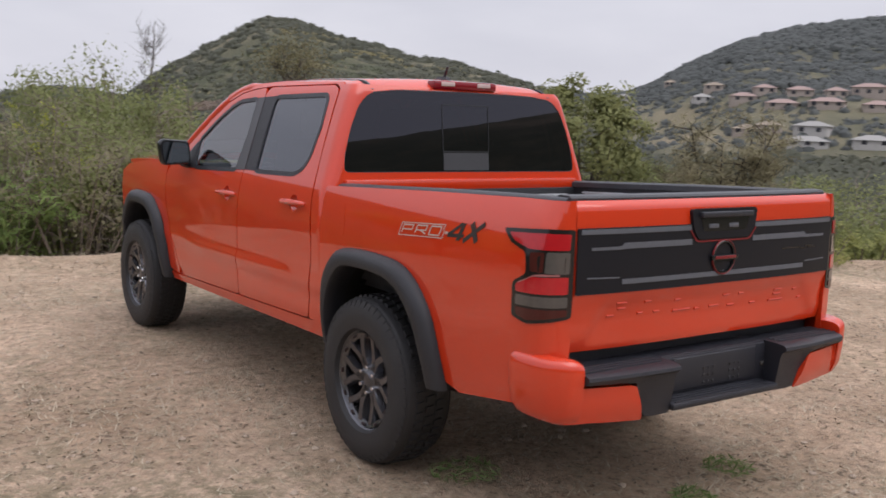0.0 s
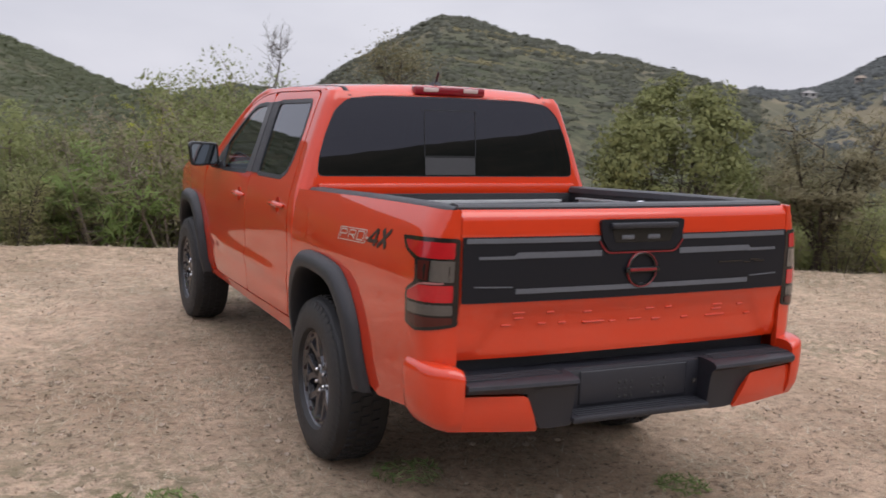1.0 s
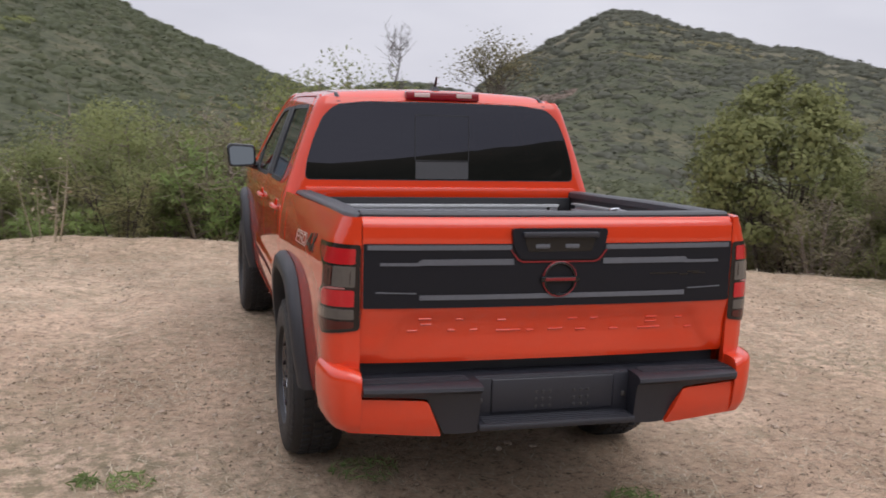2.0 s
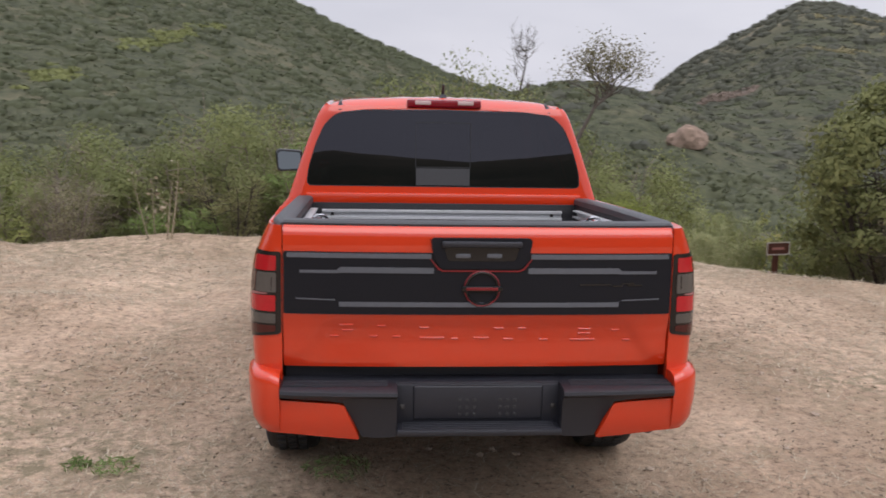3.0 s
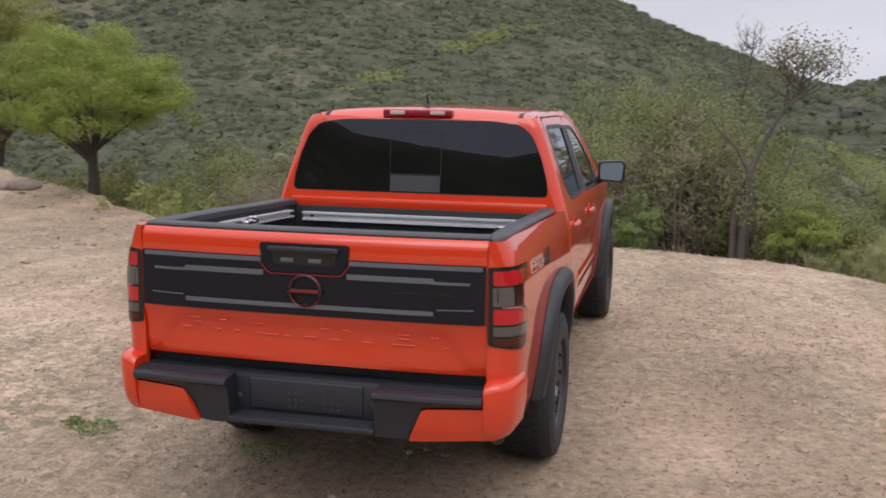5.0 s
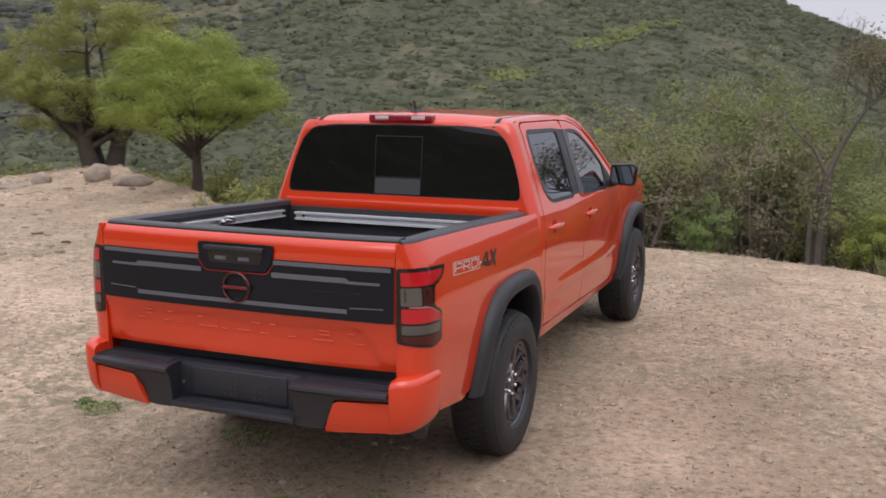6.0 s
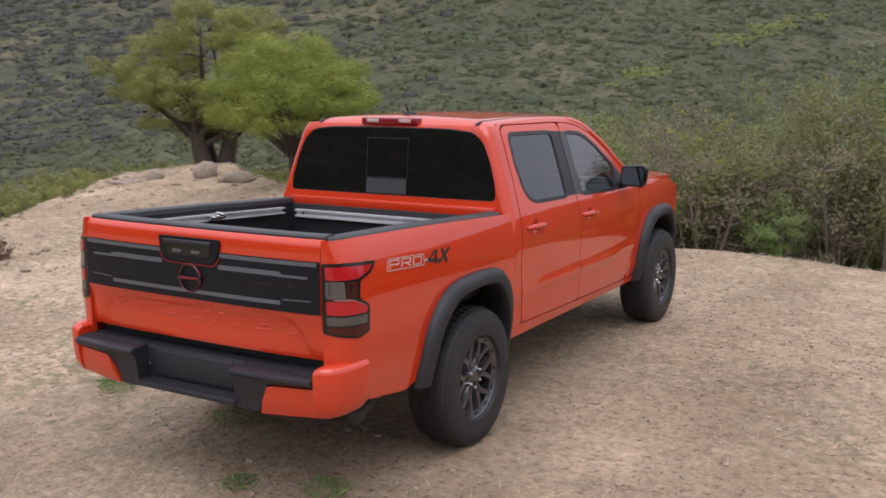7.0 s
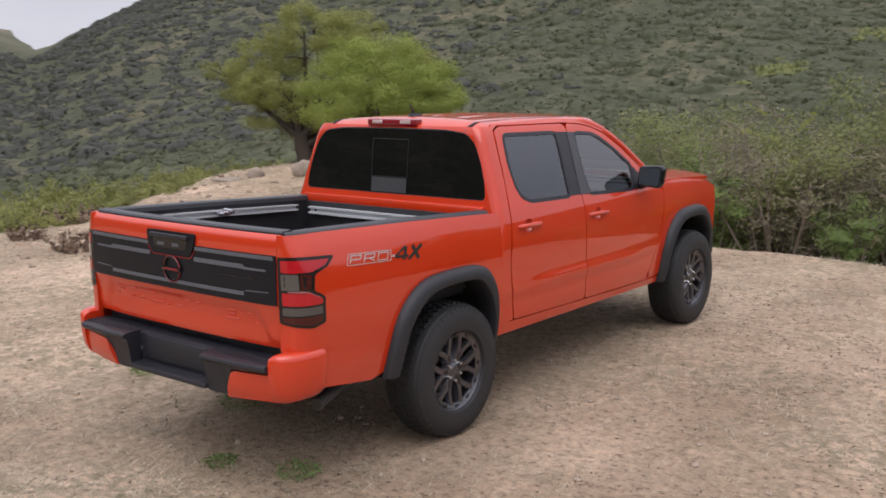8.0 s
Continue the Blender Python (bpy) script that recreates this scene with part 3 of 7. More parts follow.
def clump_stuff(name, xs, ys, sizes, cards, seed, material, flat=0.6, spray=1.0, mound=True):
    """Many bush clumps on the slopes, joined into one mesh: each a ragged leafy mound with loose sprays standing out of it."""
    rng = np.random.default_rng(seed)
    n = len(xs)
    zs = height(xs, ys)
    stretch = np.stack([rng.uniform(0.85, 1.5, n), rng.uniform(0.85, 1.5, n), np.full(n, flat) * rng.uniform(0.7, 1.25, n)], -1)
    d = rng.normal(size=(n, cards, 3))
    d /= np.linalg.norm(d, axis=2)[..., None]
    d[..., 2] = np.abs(d[..., 2]) * 0.95 - 0.12
    lo = 0.82 if mound else 0.55
    c = d * rng.uniform(lo, 1.04, (n, cards, 1)) * stretch[:, None, :] * sizes[:, None, None]
    nrm = d + rng.normal(size=d.shape) * 0.45
    nrm /= np.linalg.norm(nrm, axis=2)[..., None]
    u = np.cross(nrm, rng.normal(size=d.shape))
    u /= np.linalg.norm(u, axis=2)[..., None] + 1e-9
    w = np.cross(nrm, u)
    half = (sizes[:, None] * rng.uniform(0.11, 0.24, (n, cards)) * spray)[..., None]
    root = np.stack([xs, ys, zs - 0.12 * sizes], -1)[:, None, :]
    base = c + root
    tri = np.stack([base - u * half, base + u * half * 0.9 + w * half * 0.3, base + w * half * 1.1, base - w * half * 0.9 + u * half * 0.2], 2).reshape(-1, 3)
    faces = np.arange(n * cards * 4).reshape(-1, 4)[:, [0, 3, 1, 2]].tolist()
    soft_n = d * np.array([0.6, 0.6, 0.8]) + rng.normal(size=d.shape) * 0.2 + np.array([0, 0, 0.55])
    soft_n /= np.linalg.norm(soft_n, axis=2)[..., None]
    normals = np.repeat(soft_n.reshape(-1, 3), 4, axis=0)
    if mound:
        v, f = ico(1)
        keep = np.array([v[q, 2].max() > -0.2 for q in f])
        used = np.unique(f[keep])
        order = np.full(len(v), -1)
        order[used] = np.arange(len(used))
        v, f = v[used], order[f[keep]]
        # lobes: a few bumps on every mound
        lobe = rng.normal(size=(n, 5, 3))
        lobe /= np.linalg.norm(lobe, axis=2)[..., None]
        near = np.clip((np.einsum("vk,nlk->nvl", v, lobe) - 0.55) / 0.45, 0, 1).max(2)
        radius = 0.7 + 0.24 * near + rng.uniform(-0.1, 0.1, near.shape)
        p = v[None] * radius[..., None] * stretch[:, None, :] * sizes[:, None, None] + root
        start = len(tri)
        tri = np.concatenate([tri, p.reshape(-1, 3)])
        faces += (f[None] + (np.arange(n) * len(v))[:, None, None] + start).reshape(-1, 3).tolist()
        mn = v[None] * np.array([0.6, 0.6, 0.8]) + rng.normal(size=p.shape) * 0.22 + np.array([0, 0, 0.55])
        mn /= np.linalg.norm(mn, axis=2)[..., None]
        normals = np.concatenate([normals, mn.reshape(-1, 3)])
    return raw(name, tri.tolist(), faces, material, normals=normals.tolist())


def scatter_hills():
    rng = np.random.default_rng(7)
    def pick(n, az0, az1, r0, r1, gaps=True):
        az = np.radians(rng.uniform(az0, az1, n))
        r = np.sqrt(rng.uniform(r0**2, r1**2, n))
        x, y = EYE_X + r * np.sin(az), EYE_Y + r * np.cos(az)
        open_ground = fbm(x, y, 34, 3, 91)
        keep = open_ground < rng.uniform(0.16, 0.46, n) if gaps else np.ones(n, dtype=bool)
        return x[keep], y[keep]
    x, y = pick(3600, -72, 62, 26, 90)
    off = np.abs(x - np.interp(y, (68, 72, 76, 80, 83), (17.2, 15.9, 14.8, 14.2, 12.6)))
    open_way = (y > 60) & (y < 84.5) & (off < 1.6)
    x, y = x[~open_way], y[~open_way]
    s = rng.uniform(0.45, 1.25, len(x))
    tagged(clump_stuff("canyon_scrub", x, y, s, 40, 3, M["canyon_leaf"], 0.75, spray=0.95), "grey-green chaparral bushes filling the canyon below the clearing", "scrub", kind="stuff")
    x, y = pick(14000, -68, 12, 88, 262)
    s = 0.35 + 1.0 * rng.random(len(x)) ** 1.6
    west = np.degrees(np.arctan2(x - EYE_X, y - EYE_Y)) + rng.normal(0, 5, len(x)) < -38
    tagged(clump_stuff("hillside_scrub", x[~west], y[~west], s[~west], 14, 4, M["hill_scrub"], 0.78, spray=1.15), "dense grey-green chaparral covering the near hillside", "scrub", kind="stuff")
    tagged(clump_stuff("dark_chaparral", x[west], y[west], s[west], 14, 14, M["dark_chaparral"], 0.78, spray=1.15), "darker grey chaparral on the shoulder of the hillside", "scrub", kind="stuff")
    # small tufts between the bushes
    n = 26000
    az, r = np.radians(rng.uniform(-66, 30, n)), np.sqrt(rng.uniform(85**2, 262**2, n))
    x, y = EYE_X + r * np.sin(az), EYE_Y + r * np.cos(az)
    tagged(clump_stuff("hillside_tufts", x, y, rng.uniform(0.3, 0.75, n), 5, 9, M["hill_scrub"], 0.7, spray=1.3, mound=False), "small grey-green tufts between the hillside bushes", "scrub", kind="stuff")
    x, y = pick(6000, 6, 44, 90, 410)
    s = 0.5 + 1.7 * rng.random(len(x)) ** 1.5 * np.clip(np.hypot(x, y) / 260, 0.5, 1.2)
    tagged(clump_stuff("far_scrub", x, y, s, 10, 5, M["far_hill_scrub"], 0.75, spray=1.15), "dark scrub patches over the conical far hill", "scrub", kind="stuff")
    x, y = pick(1500, 38, 66, 60, 310)
    tagged(clump_stuff("valley_trees", x, y, np.hypot(x, y) * rng.uniform(0.006, 0.013, len(x)), 20, 12, M["far_hill_scrub"], 0.9), "olive trees and scrub on the valley side below the houses", "trees", kind="stuff")
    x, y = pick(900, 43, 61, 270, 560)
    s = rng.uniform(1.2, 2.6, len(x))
    # these trees share the ridge's leaf colour with the haze in it
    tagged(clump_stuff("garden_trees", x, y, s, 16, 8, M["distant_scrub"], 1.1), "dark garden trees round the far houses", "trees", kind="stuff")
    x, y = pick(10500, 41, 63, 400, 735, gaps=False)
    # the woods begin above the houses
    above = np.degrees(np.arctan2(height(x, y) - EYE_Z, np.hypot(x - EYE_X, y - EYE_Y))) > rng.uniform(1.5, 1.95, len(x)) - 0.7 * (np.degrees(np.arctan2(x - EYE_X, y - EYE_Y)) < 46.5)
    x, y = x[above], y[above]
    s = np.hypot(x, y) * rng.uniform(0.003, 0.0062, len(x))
    tagged(clump_stuff("distant_scrub", x, y, s, 4, 6, M["distant_scrub"], 0.8), "dark trees and scrub on the distant ridge, haze tint in their colour", "scrub", kind="stuff")


scatter_hills()


def meadow():
    """Yellow-green grass in the open strip of the canyon."""
    rng = np.random.default_rng(15)
    n = 620
    way = np.array([(10.6, 84.0), (12.0, 83.4), (13.4, 82.6), (14.3, 79.6), (14.8, 75.5), (15.9, 71.6), (17.2, 68.4)])
    k = rng.uniform(0, len(way) - 1, n)
    x = np.interp(k, np.arange(len(way)), way[:, 0]) + rng.normal(0, 0.5, n)
    y = np.interp(k, np.arange(len(way)), way[:, 1]) + rng.normal(0, 1.1, n)
    tagged(clump_stuff("meadow_grass", x, y, rng.uniform(0.4, 0.85, n), 90, 16, M["meadow"], 0.35, mound=False), "yellow-green grass in an open strip of the canyon", "grass", kind="stuff")


meadow()


def leaves_at(centres, size, rng, narrow=0.45, droop=0.0, facing=None):
    """Small folded leaves (two triangles each) at the points given."""
    n = len(centres)
    d = rng.normal(size=(n, 3))
    d[:, 2] = d[:, 2] * 0.7 - droop
    d /= np.linalg.norm(d, axis=1)[:, None]
    if facing is None:
        w = np.cross(d, rng.normal(size=(n, 3)))
    else:
        f = facing + rng.normal(size=(n, 3)) * 0.45
        f /= np.linalg.norm(f, axis=1)[:, None]
        d = d - f * (d * f).sum(1)[:, None]
        d /= np.linalg.norm(d, axis=1)[:, None] + 1e-9
        w = np.cross(d, f)
    w /= np.linalg.norm(w, axis=1)[:, None] + 1e-9
    ln = size * rng.uniform(0.6, 1.4, n)[:, None]
    a, b = centres - d * ln / 2, centres + d * ln / 2
    l, r = centres + w * ln * narrow / 2, centres - w * ln * narrow / 2
    verts = np.stack([a, l, b, r], 1).reshape(-1, 3)
    k = np.arange(n) * 4
    faces = np.stack([k, k + 1, k + 2, k + 3], 1)
    return verts, faces


def plant(name, label, category, stems, height_m, spread, n_leaves, leaf, leaf_mat, wood_mat, seed, trunk=0.0, base_r=0.02, fill=0.5, narrow=0.45, droop=0.0, low=0.25, crown_part="foliage", twigs=5, clumps=0, clump_r=0.4, crown_low=0.0, dome=False, reach=1.0):
    """A shrub or tree: tapered limbs that fork into twigs, and many small leaves round the twigs."""
    rng = np.random.default_rng(seed)
    root = tagged(new(name), label, category)
    wood = bmesh.new()
    tips = []
    fork = Vector((0, 0, trunk))
    if trunk:
        lean = Vector((rng.normal(0, 0.07), rng.normal(0, 0.07), 0)) * trunk
        fork = fork + lean
        tube([(0, 0, -0.15), (lean.x * 0.3, lean.y * 0.3, trunk * 0.5), tuple(fork)], [base_r * 1.35, base_r, base_r * 0.8], 8, wood)
    for i in range(stems):
        a = 2 * math.pi * (i + rng.uniform(-0.3, 0.3)) / stems
        out = spread * math.sqrt(rng.uniform(0.08, 1.0))
        top = height_m * rng.uniform(0.62, 1.0) * (1 - 0.32 * (out / spread) ** 2)
        p0 = fork + Vector((0.05 * math.cos(a), 0.05 * math.sin(a), -0.08 if not trunk else 0)) * (1 if trunk else 2)
        p2 = Vector((out * math.cos(a), out * math.sin(a), top)) + Vector((fork.x, fork.y, 0))
        p1 = p0.lerp(p2, 0.5) + Vector((rng.normal(0, 0.08), rng.normal(0, 0.08), rng.uniform(-0.05, 0.12))) * height_m * 0.5
        r0 = base_r * (0.55 if trunk else 1.0) * rng.uniform(0.7, 1.1)
        pts = [p0.lerp(p1, t).lerp(p1.lerp(p2, t), t) for t in (0, 0.25, 0.5, 0.75, 1)]
        tube(pts, [r0, r0 * 0.8, r0 * 0.6, r0 * 0.4, r0 * 0.15], 5, wood, caps=False)
        for j in range(twigs):
            t = rng.uniform(0.3, 0.98)
            q0 = p0.lerp(p1, t).lerp(p1.lerp(p2, t), t)
            d = Vector((rng.normal(), rng.normal(), rng.uniform(-0.2, 1.0))).normalized() * height_m * reach * rng.uniform(0.1, 0.28)
            q1 = q0 + d
            mid = q0.lerp(q1, 0.5) + Vector(rng.normal(size=3)) * 0.03 * height_m
            tube([q0, mid, q1], [r0 * 0.3, r0 * 0.2, r0 * 0.07], 3, wood, caps=False)
            tips.append((q0, mid, q1))
        tips.append((pts[2], pts[3], pts[4]))
    part("trunk" if trunk else "stem", wood, wood_mat, root)
    if n_leaves:
        t = np.array([[tuple(q) for q in tip] for tip in tips])
        if clumps:
            # rounded tufts of foliage at the branch ends
            ends = t[:, 2][rng.integers(0, len(t), clumps)]
            if dome:
                # a full rounded head: tufts spread over a dome, thinner inside
                a = rng.uniform(0, 2 * np.pi, clumps)
                up = rng.uniform(-0.25, 1.0, clumps)
                rad = np.sqrt(np.clip(1 - np.clip(up, 0, 1) ** 2, 0, 1)) * rng.uniform(0.55, 1.0, clumps) ** 0.5
                mid_z = height_m * (crown_low + (1 - crown_low) * 0.38)
                ends = np.stack([spread * rad * np.cos(a) + fork.x, spread * rad * np.sin(a) + fork.y, mid_z + up * (height_m - mid_z - clump_r * 0.4)], -1)
                ends += rng.normal(size=ends.shape) * clump_r * 0.25
            ends[:, 2] = np.maximum(ends[:, 2], height_m * crown_low + rng.uniform(0, 0.2, clumps) * height_m)
            pick = rng.integers(0, clumps, n_leaves)
            off = rng.normal(size=(n_leaves, 3))
            off /= np.linalg.norm(off, axis=1)[:, None]
            off *= (rng.random(n_leaves) ** 0.45)[:, None] * clump_r * rng.uniform(0.6, 1.25, clumps)[pick][:, None]
            off[:, 2] *= 0.8
            c = ends[pick] + off
        else:
            pick = rng.integers(0, len(t), n_leaves)
            s = rng.uniform(low, 1.08, n_leaves)[:, None]
            c = t[pick, 0] * (1 - s) ** 2 + 2 * s * (1 - s) * t[pick, 1] + s * s * t[pick, 2]
            c = c + rng.normal(size=(n_leaves, 3)) * fill * np.array([0.16, 0.16, 0.12]) * height_m * 0.5
        c[:, 2] = np.maximum(c[:, 2], 0.02)
        # leaves of a tuft turn outwards together, so that the crown shows rounded masses
        mid = np.array([fork.x, fork.y, height_m * 0.45])
        turn = (c - mid) / np.array([spread, spread, height_m * 0.55]) * 0.7
        if clumps:
            turn = turn + off / clump_r * 1.1
        turn = turn + rng.normal(size=c.shape) * 0.2 + np.array([0, 0, 0.3])
        turn /= np.linalg.norm(turn, axis=1)[:, None] + 1e-9
        v, f = leaves_at(c, leaf, rng, narrow, droop, turn)
        raw(crown_part, v.tolist(), f.tolist(), leaf_mat, root, normals=np.repeat(turn, 4, axis=0).tolist())
    return root


def stand(proto, x, y, scale=1.0, turn=0.0, tall=1.0, sink=0.03):
    """A copy of a plant on the ground at x, y."""
    c = copy_thing(proto, Matrix.Translation((x, y, hz(x, y) - sink)) @ Matrix.Rotation(turn, 4, "Z"))
    c.scale = (scale, scale, scale * tall)
    return c


protos = {}
protos["scrub"] = [plant("scrub_bush", "dense olive-green scrub bush at the rim of the clearing", "bush", 17, 1.75, 0.95, 11500, 0.042, M["scrub"], M["twig"], 100 + k, fill=0.5, twigs=8, clumps=46, clump_r=0.3) for k in range(4)]
protos["grey"] = [plant("dry_bush", "half-bare grey-brown bush with thin upright stems", "bush", 22, 1.8, 0.85, 4200, 0.04, M["grey_scrub"], M["twig"], 120 + k, fill=0.42, twigs=11, base_r=0.018, low=0.35) for k in range(3)]
protos["low"] = [plant("low_bush", "low green sage bush on the slope below the rim", "bush", 18, 0.75, 0.7, 4200, 0.055, M["low_leaf"], M["twig"], 140 + k, fill=0.6, twigs=5, narrow=0.3) for k in range(2)]
protos["fennel"] = [plant("feathery_bush", "tall feathery bright green plant among the scrub", "bush", 22, 1.25, 0.6, 5200, 0.09, M["fennel_leaf"], M["twig"], 160 + k, fill=0.36, twigs=5, narrow=0.12) for k in range(2)]
protos["thicket"] = [plant("thicket_tree", "small many-stemmed thicket tree with dark stems and brownish leaves", "tree", 11, 2.1, 0.85, 6800, 0.034, M["thicket_leaf"], M["bark"], 180 + k, fill=0.36, twigs=15, base_r=0.028, low=0.45, reach=0.8) for k in range(3)]


protos["grass"] = [plant("grass_clump", "pale green seeding grass clump on the bank", "grass", 30, 0.6, 0.4, 4200, 0.13, M["grass"], M["straw"], 170 + k, fill=0.5, twigs=2, narrow=0.03, base_r=0.004) for k in range(2)]


def rim_point(az, gap):
    edge = float(np.interp(az, [a for a, _ in RIM], [b for _, b in RIM])) + gap
    return MID_X + edge * math.sin(radians(az)), MID_Y + edge * math.cos(radians(az))


def rim_planting():
    """Brush along the far rim: taller where the hill behind is hidden."""
    rng = random.Random(11)
    tops = [(-100, 0.5), (-75, 0.5), (-62, 0.45), (-58, 0.1), (-44, 0.1), (-41, 0.5), (-35, 0.85), (-24, 1.3), (-16, 1.4), (-13, 1.55), (-8, 1.75), (-3, 1.9), (1, 2.1), (5, 2.1), (9, 1.95), (13, 1.6), (17, 0.8), (20, 0.6), (22.5, 0.35), (26, 0.15), (30, 0.25), (34, 0.5), (40, 0.7), (46, 0.9), (54, 1.1), (62, 1.0), (70, 0.7), (95, 0.7)]
    az = -92.0
    k = 0
    while az < 84:
        top = ease(tops, az)
        h = top / 1.75
        for row in range(4):
            gap = 0.75 + row * 1.15 + rng.uniform(-0.35, 0.45) + (0.6 if 34 < az < 50 else 0.0)
            a = az + rng.uniform(-3, 3)
            x, y = rim_point(a, gap)
            if any(math.hypot(x - qx, y - qy) < 0.75 for qx, qy in ((3.95, 6.5), (4.35, 7.4), (4.7, 8.3), (5.1, 9.2))) or math.hypot(x - 2.1, y - 9.1) < 0.8:
                continue
            pickp = rng.random()
            kind = "low" if h < 0.42 else ("grey" if pickp < 0.3 else "thicket" if pickp < 0.52 and row < 3 else "scrub")
            if 23 < a < 43 and row < 3:
                kind = "grass"
            elif row == 0 and pickp > 0.5 and h > 0.6:
                kind = "fennel"
            proto = rng.choice(protos[kind])
            full = {"low": 0.78, "grass": 0.62, "fennel": 1.25, "grey": 1.75, "scrub": 1.7, "thicket": 2.1}[kind]
            reach = top * rng.uniform(0.62, 1.16) * ((0.8 if -12 < a < 3 else 0.5) if kind == "fennel" else 1.0) + row * 0.05
            s = max(0.35, reach - hz(x, y)) / full
            wide = min(s, 1.5)
            c = stand(proto, x, y, wide, rng.uniform(0, 6.28), s / wide)
            c["group"] = "brush along the rim"
            k += 1
        az += 5.4


rim_planting()
for kind in protos.values():
    for proto in kind:
        for o in (*proto.children_recursive, proto):
            bpy.data.objects.remove(o)


# broad-leaved bushes, bare tree, sparse leafy tree, the two green trees by the rocks
def put_plant(ob, x, y, sink=0.05, turn=0.0):
    ob.matrix_basis = Matrix.Translation((x, y, hz(x, y) - sink)) @ Matrix.Rotation(turn, 4, "Z")
    return ob


bush_z = hz(5.9, 7.5)
big_bush = put_plant(plant("broadleaf_bush", "large rounded broadleaf bush with yellowing leaves", "bush", 22, 2.3 - bush_z, 1.15, 22000, 0.075, M["broad_leaf"], M["bark"], 201, fill=0.4, twigs=9, clumps=120, clump_r=0.3, base_r=0.03, dome=True), 5.9, 7.5)
tree_z = hz(6.6, 5.6)
feathery_tree = put_plant(plant("feathery_tree", "small thin-crowned tree with dark trunk and feathery grey-green leaves", "tree", 10, 2.1 - tree_z, 1.0, 11000, 0.085, M["grey_scrub"], M["bark"], 208, trunk=0.5, base_r=0.06, twigs=13, fill=0.32, narrow=0.16, low=0.3, reach=0.9), 6.6, 5.6)
def slender_tree(x, y, top):
    """A leafless tree: one slightly bent stem with upright branches and fine twigs."""
    rng = np.random.default_rng(88)
    root = tagged(new("bare_tree"), "slender leafless grey tree standing above the brush", "tree")
    base = hz(x, y)
    root.matrix_basis = Matrix.Translation((x, y, base))
    h = top - base
    wood = bmesh.new()
    stem = [Vector((0.0, 0, -0.2)), Vector((-0.04, 0, h - 1.9)), Vector((-0.08, 0.03, h - 1.2)), Vector((0.02, 0, h - 0.65)), Vector((0.05, 0, h))]
    tube(stem, [0.05, 0.036, 0.024, 0.015, 0.003], 6, wood)
    for k in range(24):
        z = h - rng.uniform(0.25, 1.7)
        p0 = Vector((0.0, 0, z))
        side = rng.choice((-1, 1))
        out = rng.uniform(0.04, 0.26) * side
        p2 = p0 + Vector((out, rng.normal(0, 0.12), rng.uniform(0.15, 0.45)))
        p1 = p0.lerp(p2, 0.5) + Vector((0.05 * side, 0, -0.04))
        tube([p0, p1, p2], [0.009, 0.006, 0.0025], 4, wood)
        for j in range(9):
            q0 = p1.lerp(p2, rng.uniform(0, 1))
            q1 = q0 + Vector((rng.normal(0, 0.1), rng.normal(0, 0.1), rng.uniform(0.02, 0.22)))
            tube([q0, q1], [0.0035, 0.0015], 3, wood)
    part("trunk", wood, M["grey_bark"], root)


slender_tree(2.35, 14.8, 3.0)
def crooked_tree(x, y):
    """Two crooked stems that lean apart, with a thin fan-shaped crown on the longer one."""
    rng = np.random.default_rng(77)
    root = tagged(new("crooked_tree"), "crooked grey tree at the rim with a thin brownish crown", "tree")
    base = hz(x, y)
    root.matrix_basis = Matrix.Translation((x, y, base))
    lift = -0.25 - base
    wood = bmesh.new()
    def limb(pts, radii):
        tube([(px, py, pz + (lift if pz > -0.2 else 0)) for px, py, pz in pts], radii, 6, wood)
    limb([(0, 0, -0.3), (0.0, 0, 0.25), (0.04, 0.02, 0.8), (0.03, 0.0, 1.15)], [0.085, 0.074, 0.064, 0.05])
    limb([(-0.12, 0.05, -0.3), (-0.13, 0.05, 0.5), (-0.05, 0.05, 1.0)], [0.06, 0.05, 0.04])
    limb([(0.03, 0, 1.1), (0.18, 0.05, 1.5), (0.42, 0.12, 1.95), (0.72, 0.2, 2.2)], [0.04, 0.03, 0.022, 0.014])
    limb([(0.03, 0, 1.1), (-0.15, -0.02, 1.45), (-0.4, 0.0, 1.68), (-0.62, 0.05, 2.0)], [0.034, 0.022, 0.014, 0.006])
    tips = []
    for k in range(17):
        s0 = rng.uniform(0.15, 1.0)
        p0 = Vector((0.36 + 0.36 * s0, 0.12 + 0.08 * s0, 1.9 + 0.3 * s0))
        a = rng.uniform(-0.75, 0.95)
        p2 = p0 + Vector((math.sin(a) * 0.72, rng.normal(0, 0.24), math.cos(a) * 0.68 * rng.uniform(0.5, 1.05)))
        p1 = p0.lerp(p2, 0.5) + Vector((rng.normal(0, 0.06), rng.normal(0, 0.06), rng.normal(0, 0.05)))
        limb([tuple(p0), tuple(p1), tuple(p2)], [0.013, 0.008, 0.003])
        for j in range(5):
            q0 = p1.lerp(p2, rng.uniform(0, 1))
            q1 = q0 + Vector((rng.normal(0.05, 0.13), rng.normal(0, 0.12), rng.uniform(0.0, 0.26)))
            limb([tuple(q0), tuple(q1)], [0.004, 0.0015])
            tips.append(tuple(q1))
        tips.append(tuple(p2))
    part("trunk", wood, M["grey_bark"], root)
    t = np.array(tips) + np.array([0, 0, lift])
    c = t[rng.integers(0, len(t), 2600)] + rng.normal(size=(2600, 3)) * 0.09
    v, f = leaves_at(c, 0.042, rng, 0.45)
    raw("crown", v.tolist(), f.tolist(), M["crown_leaf"], root)


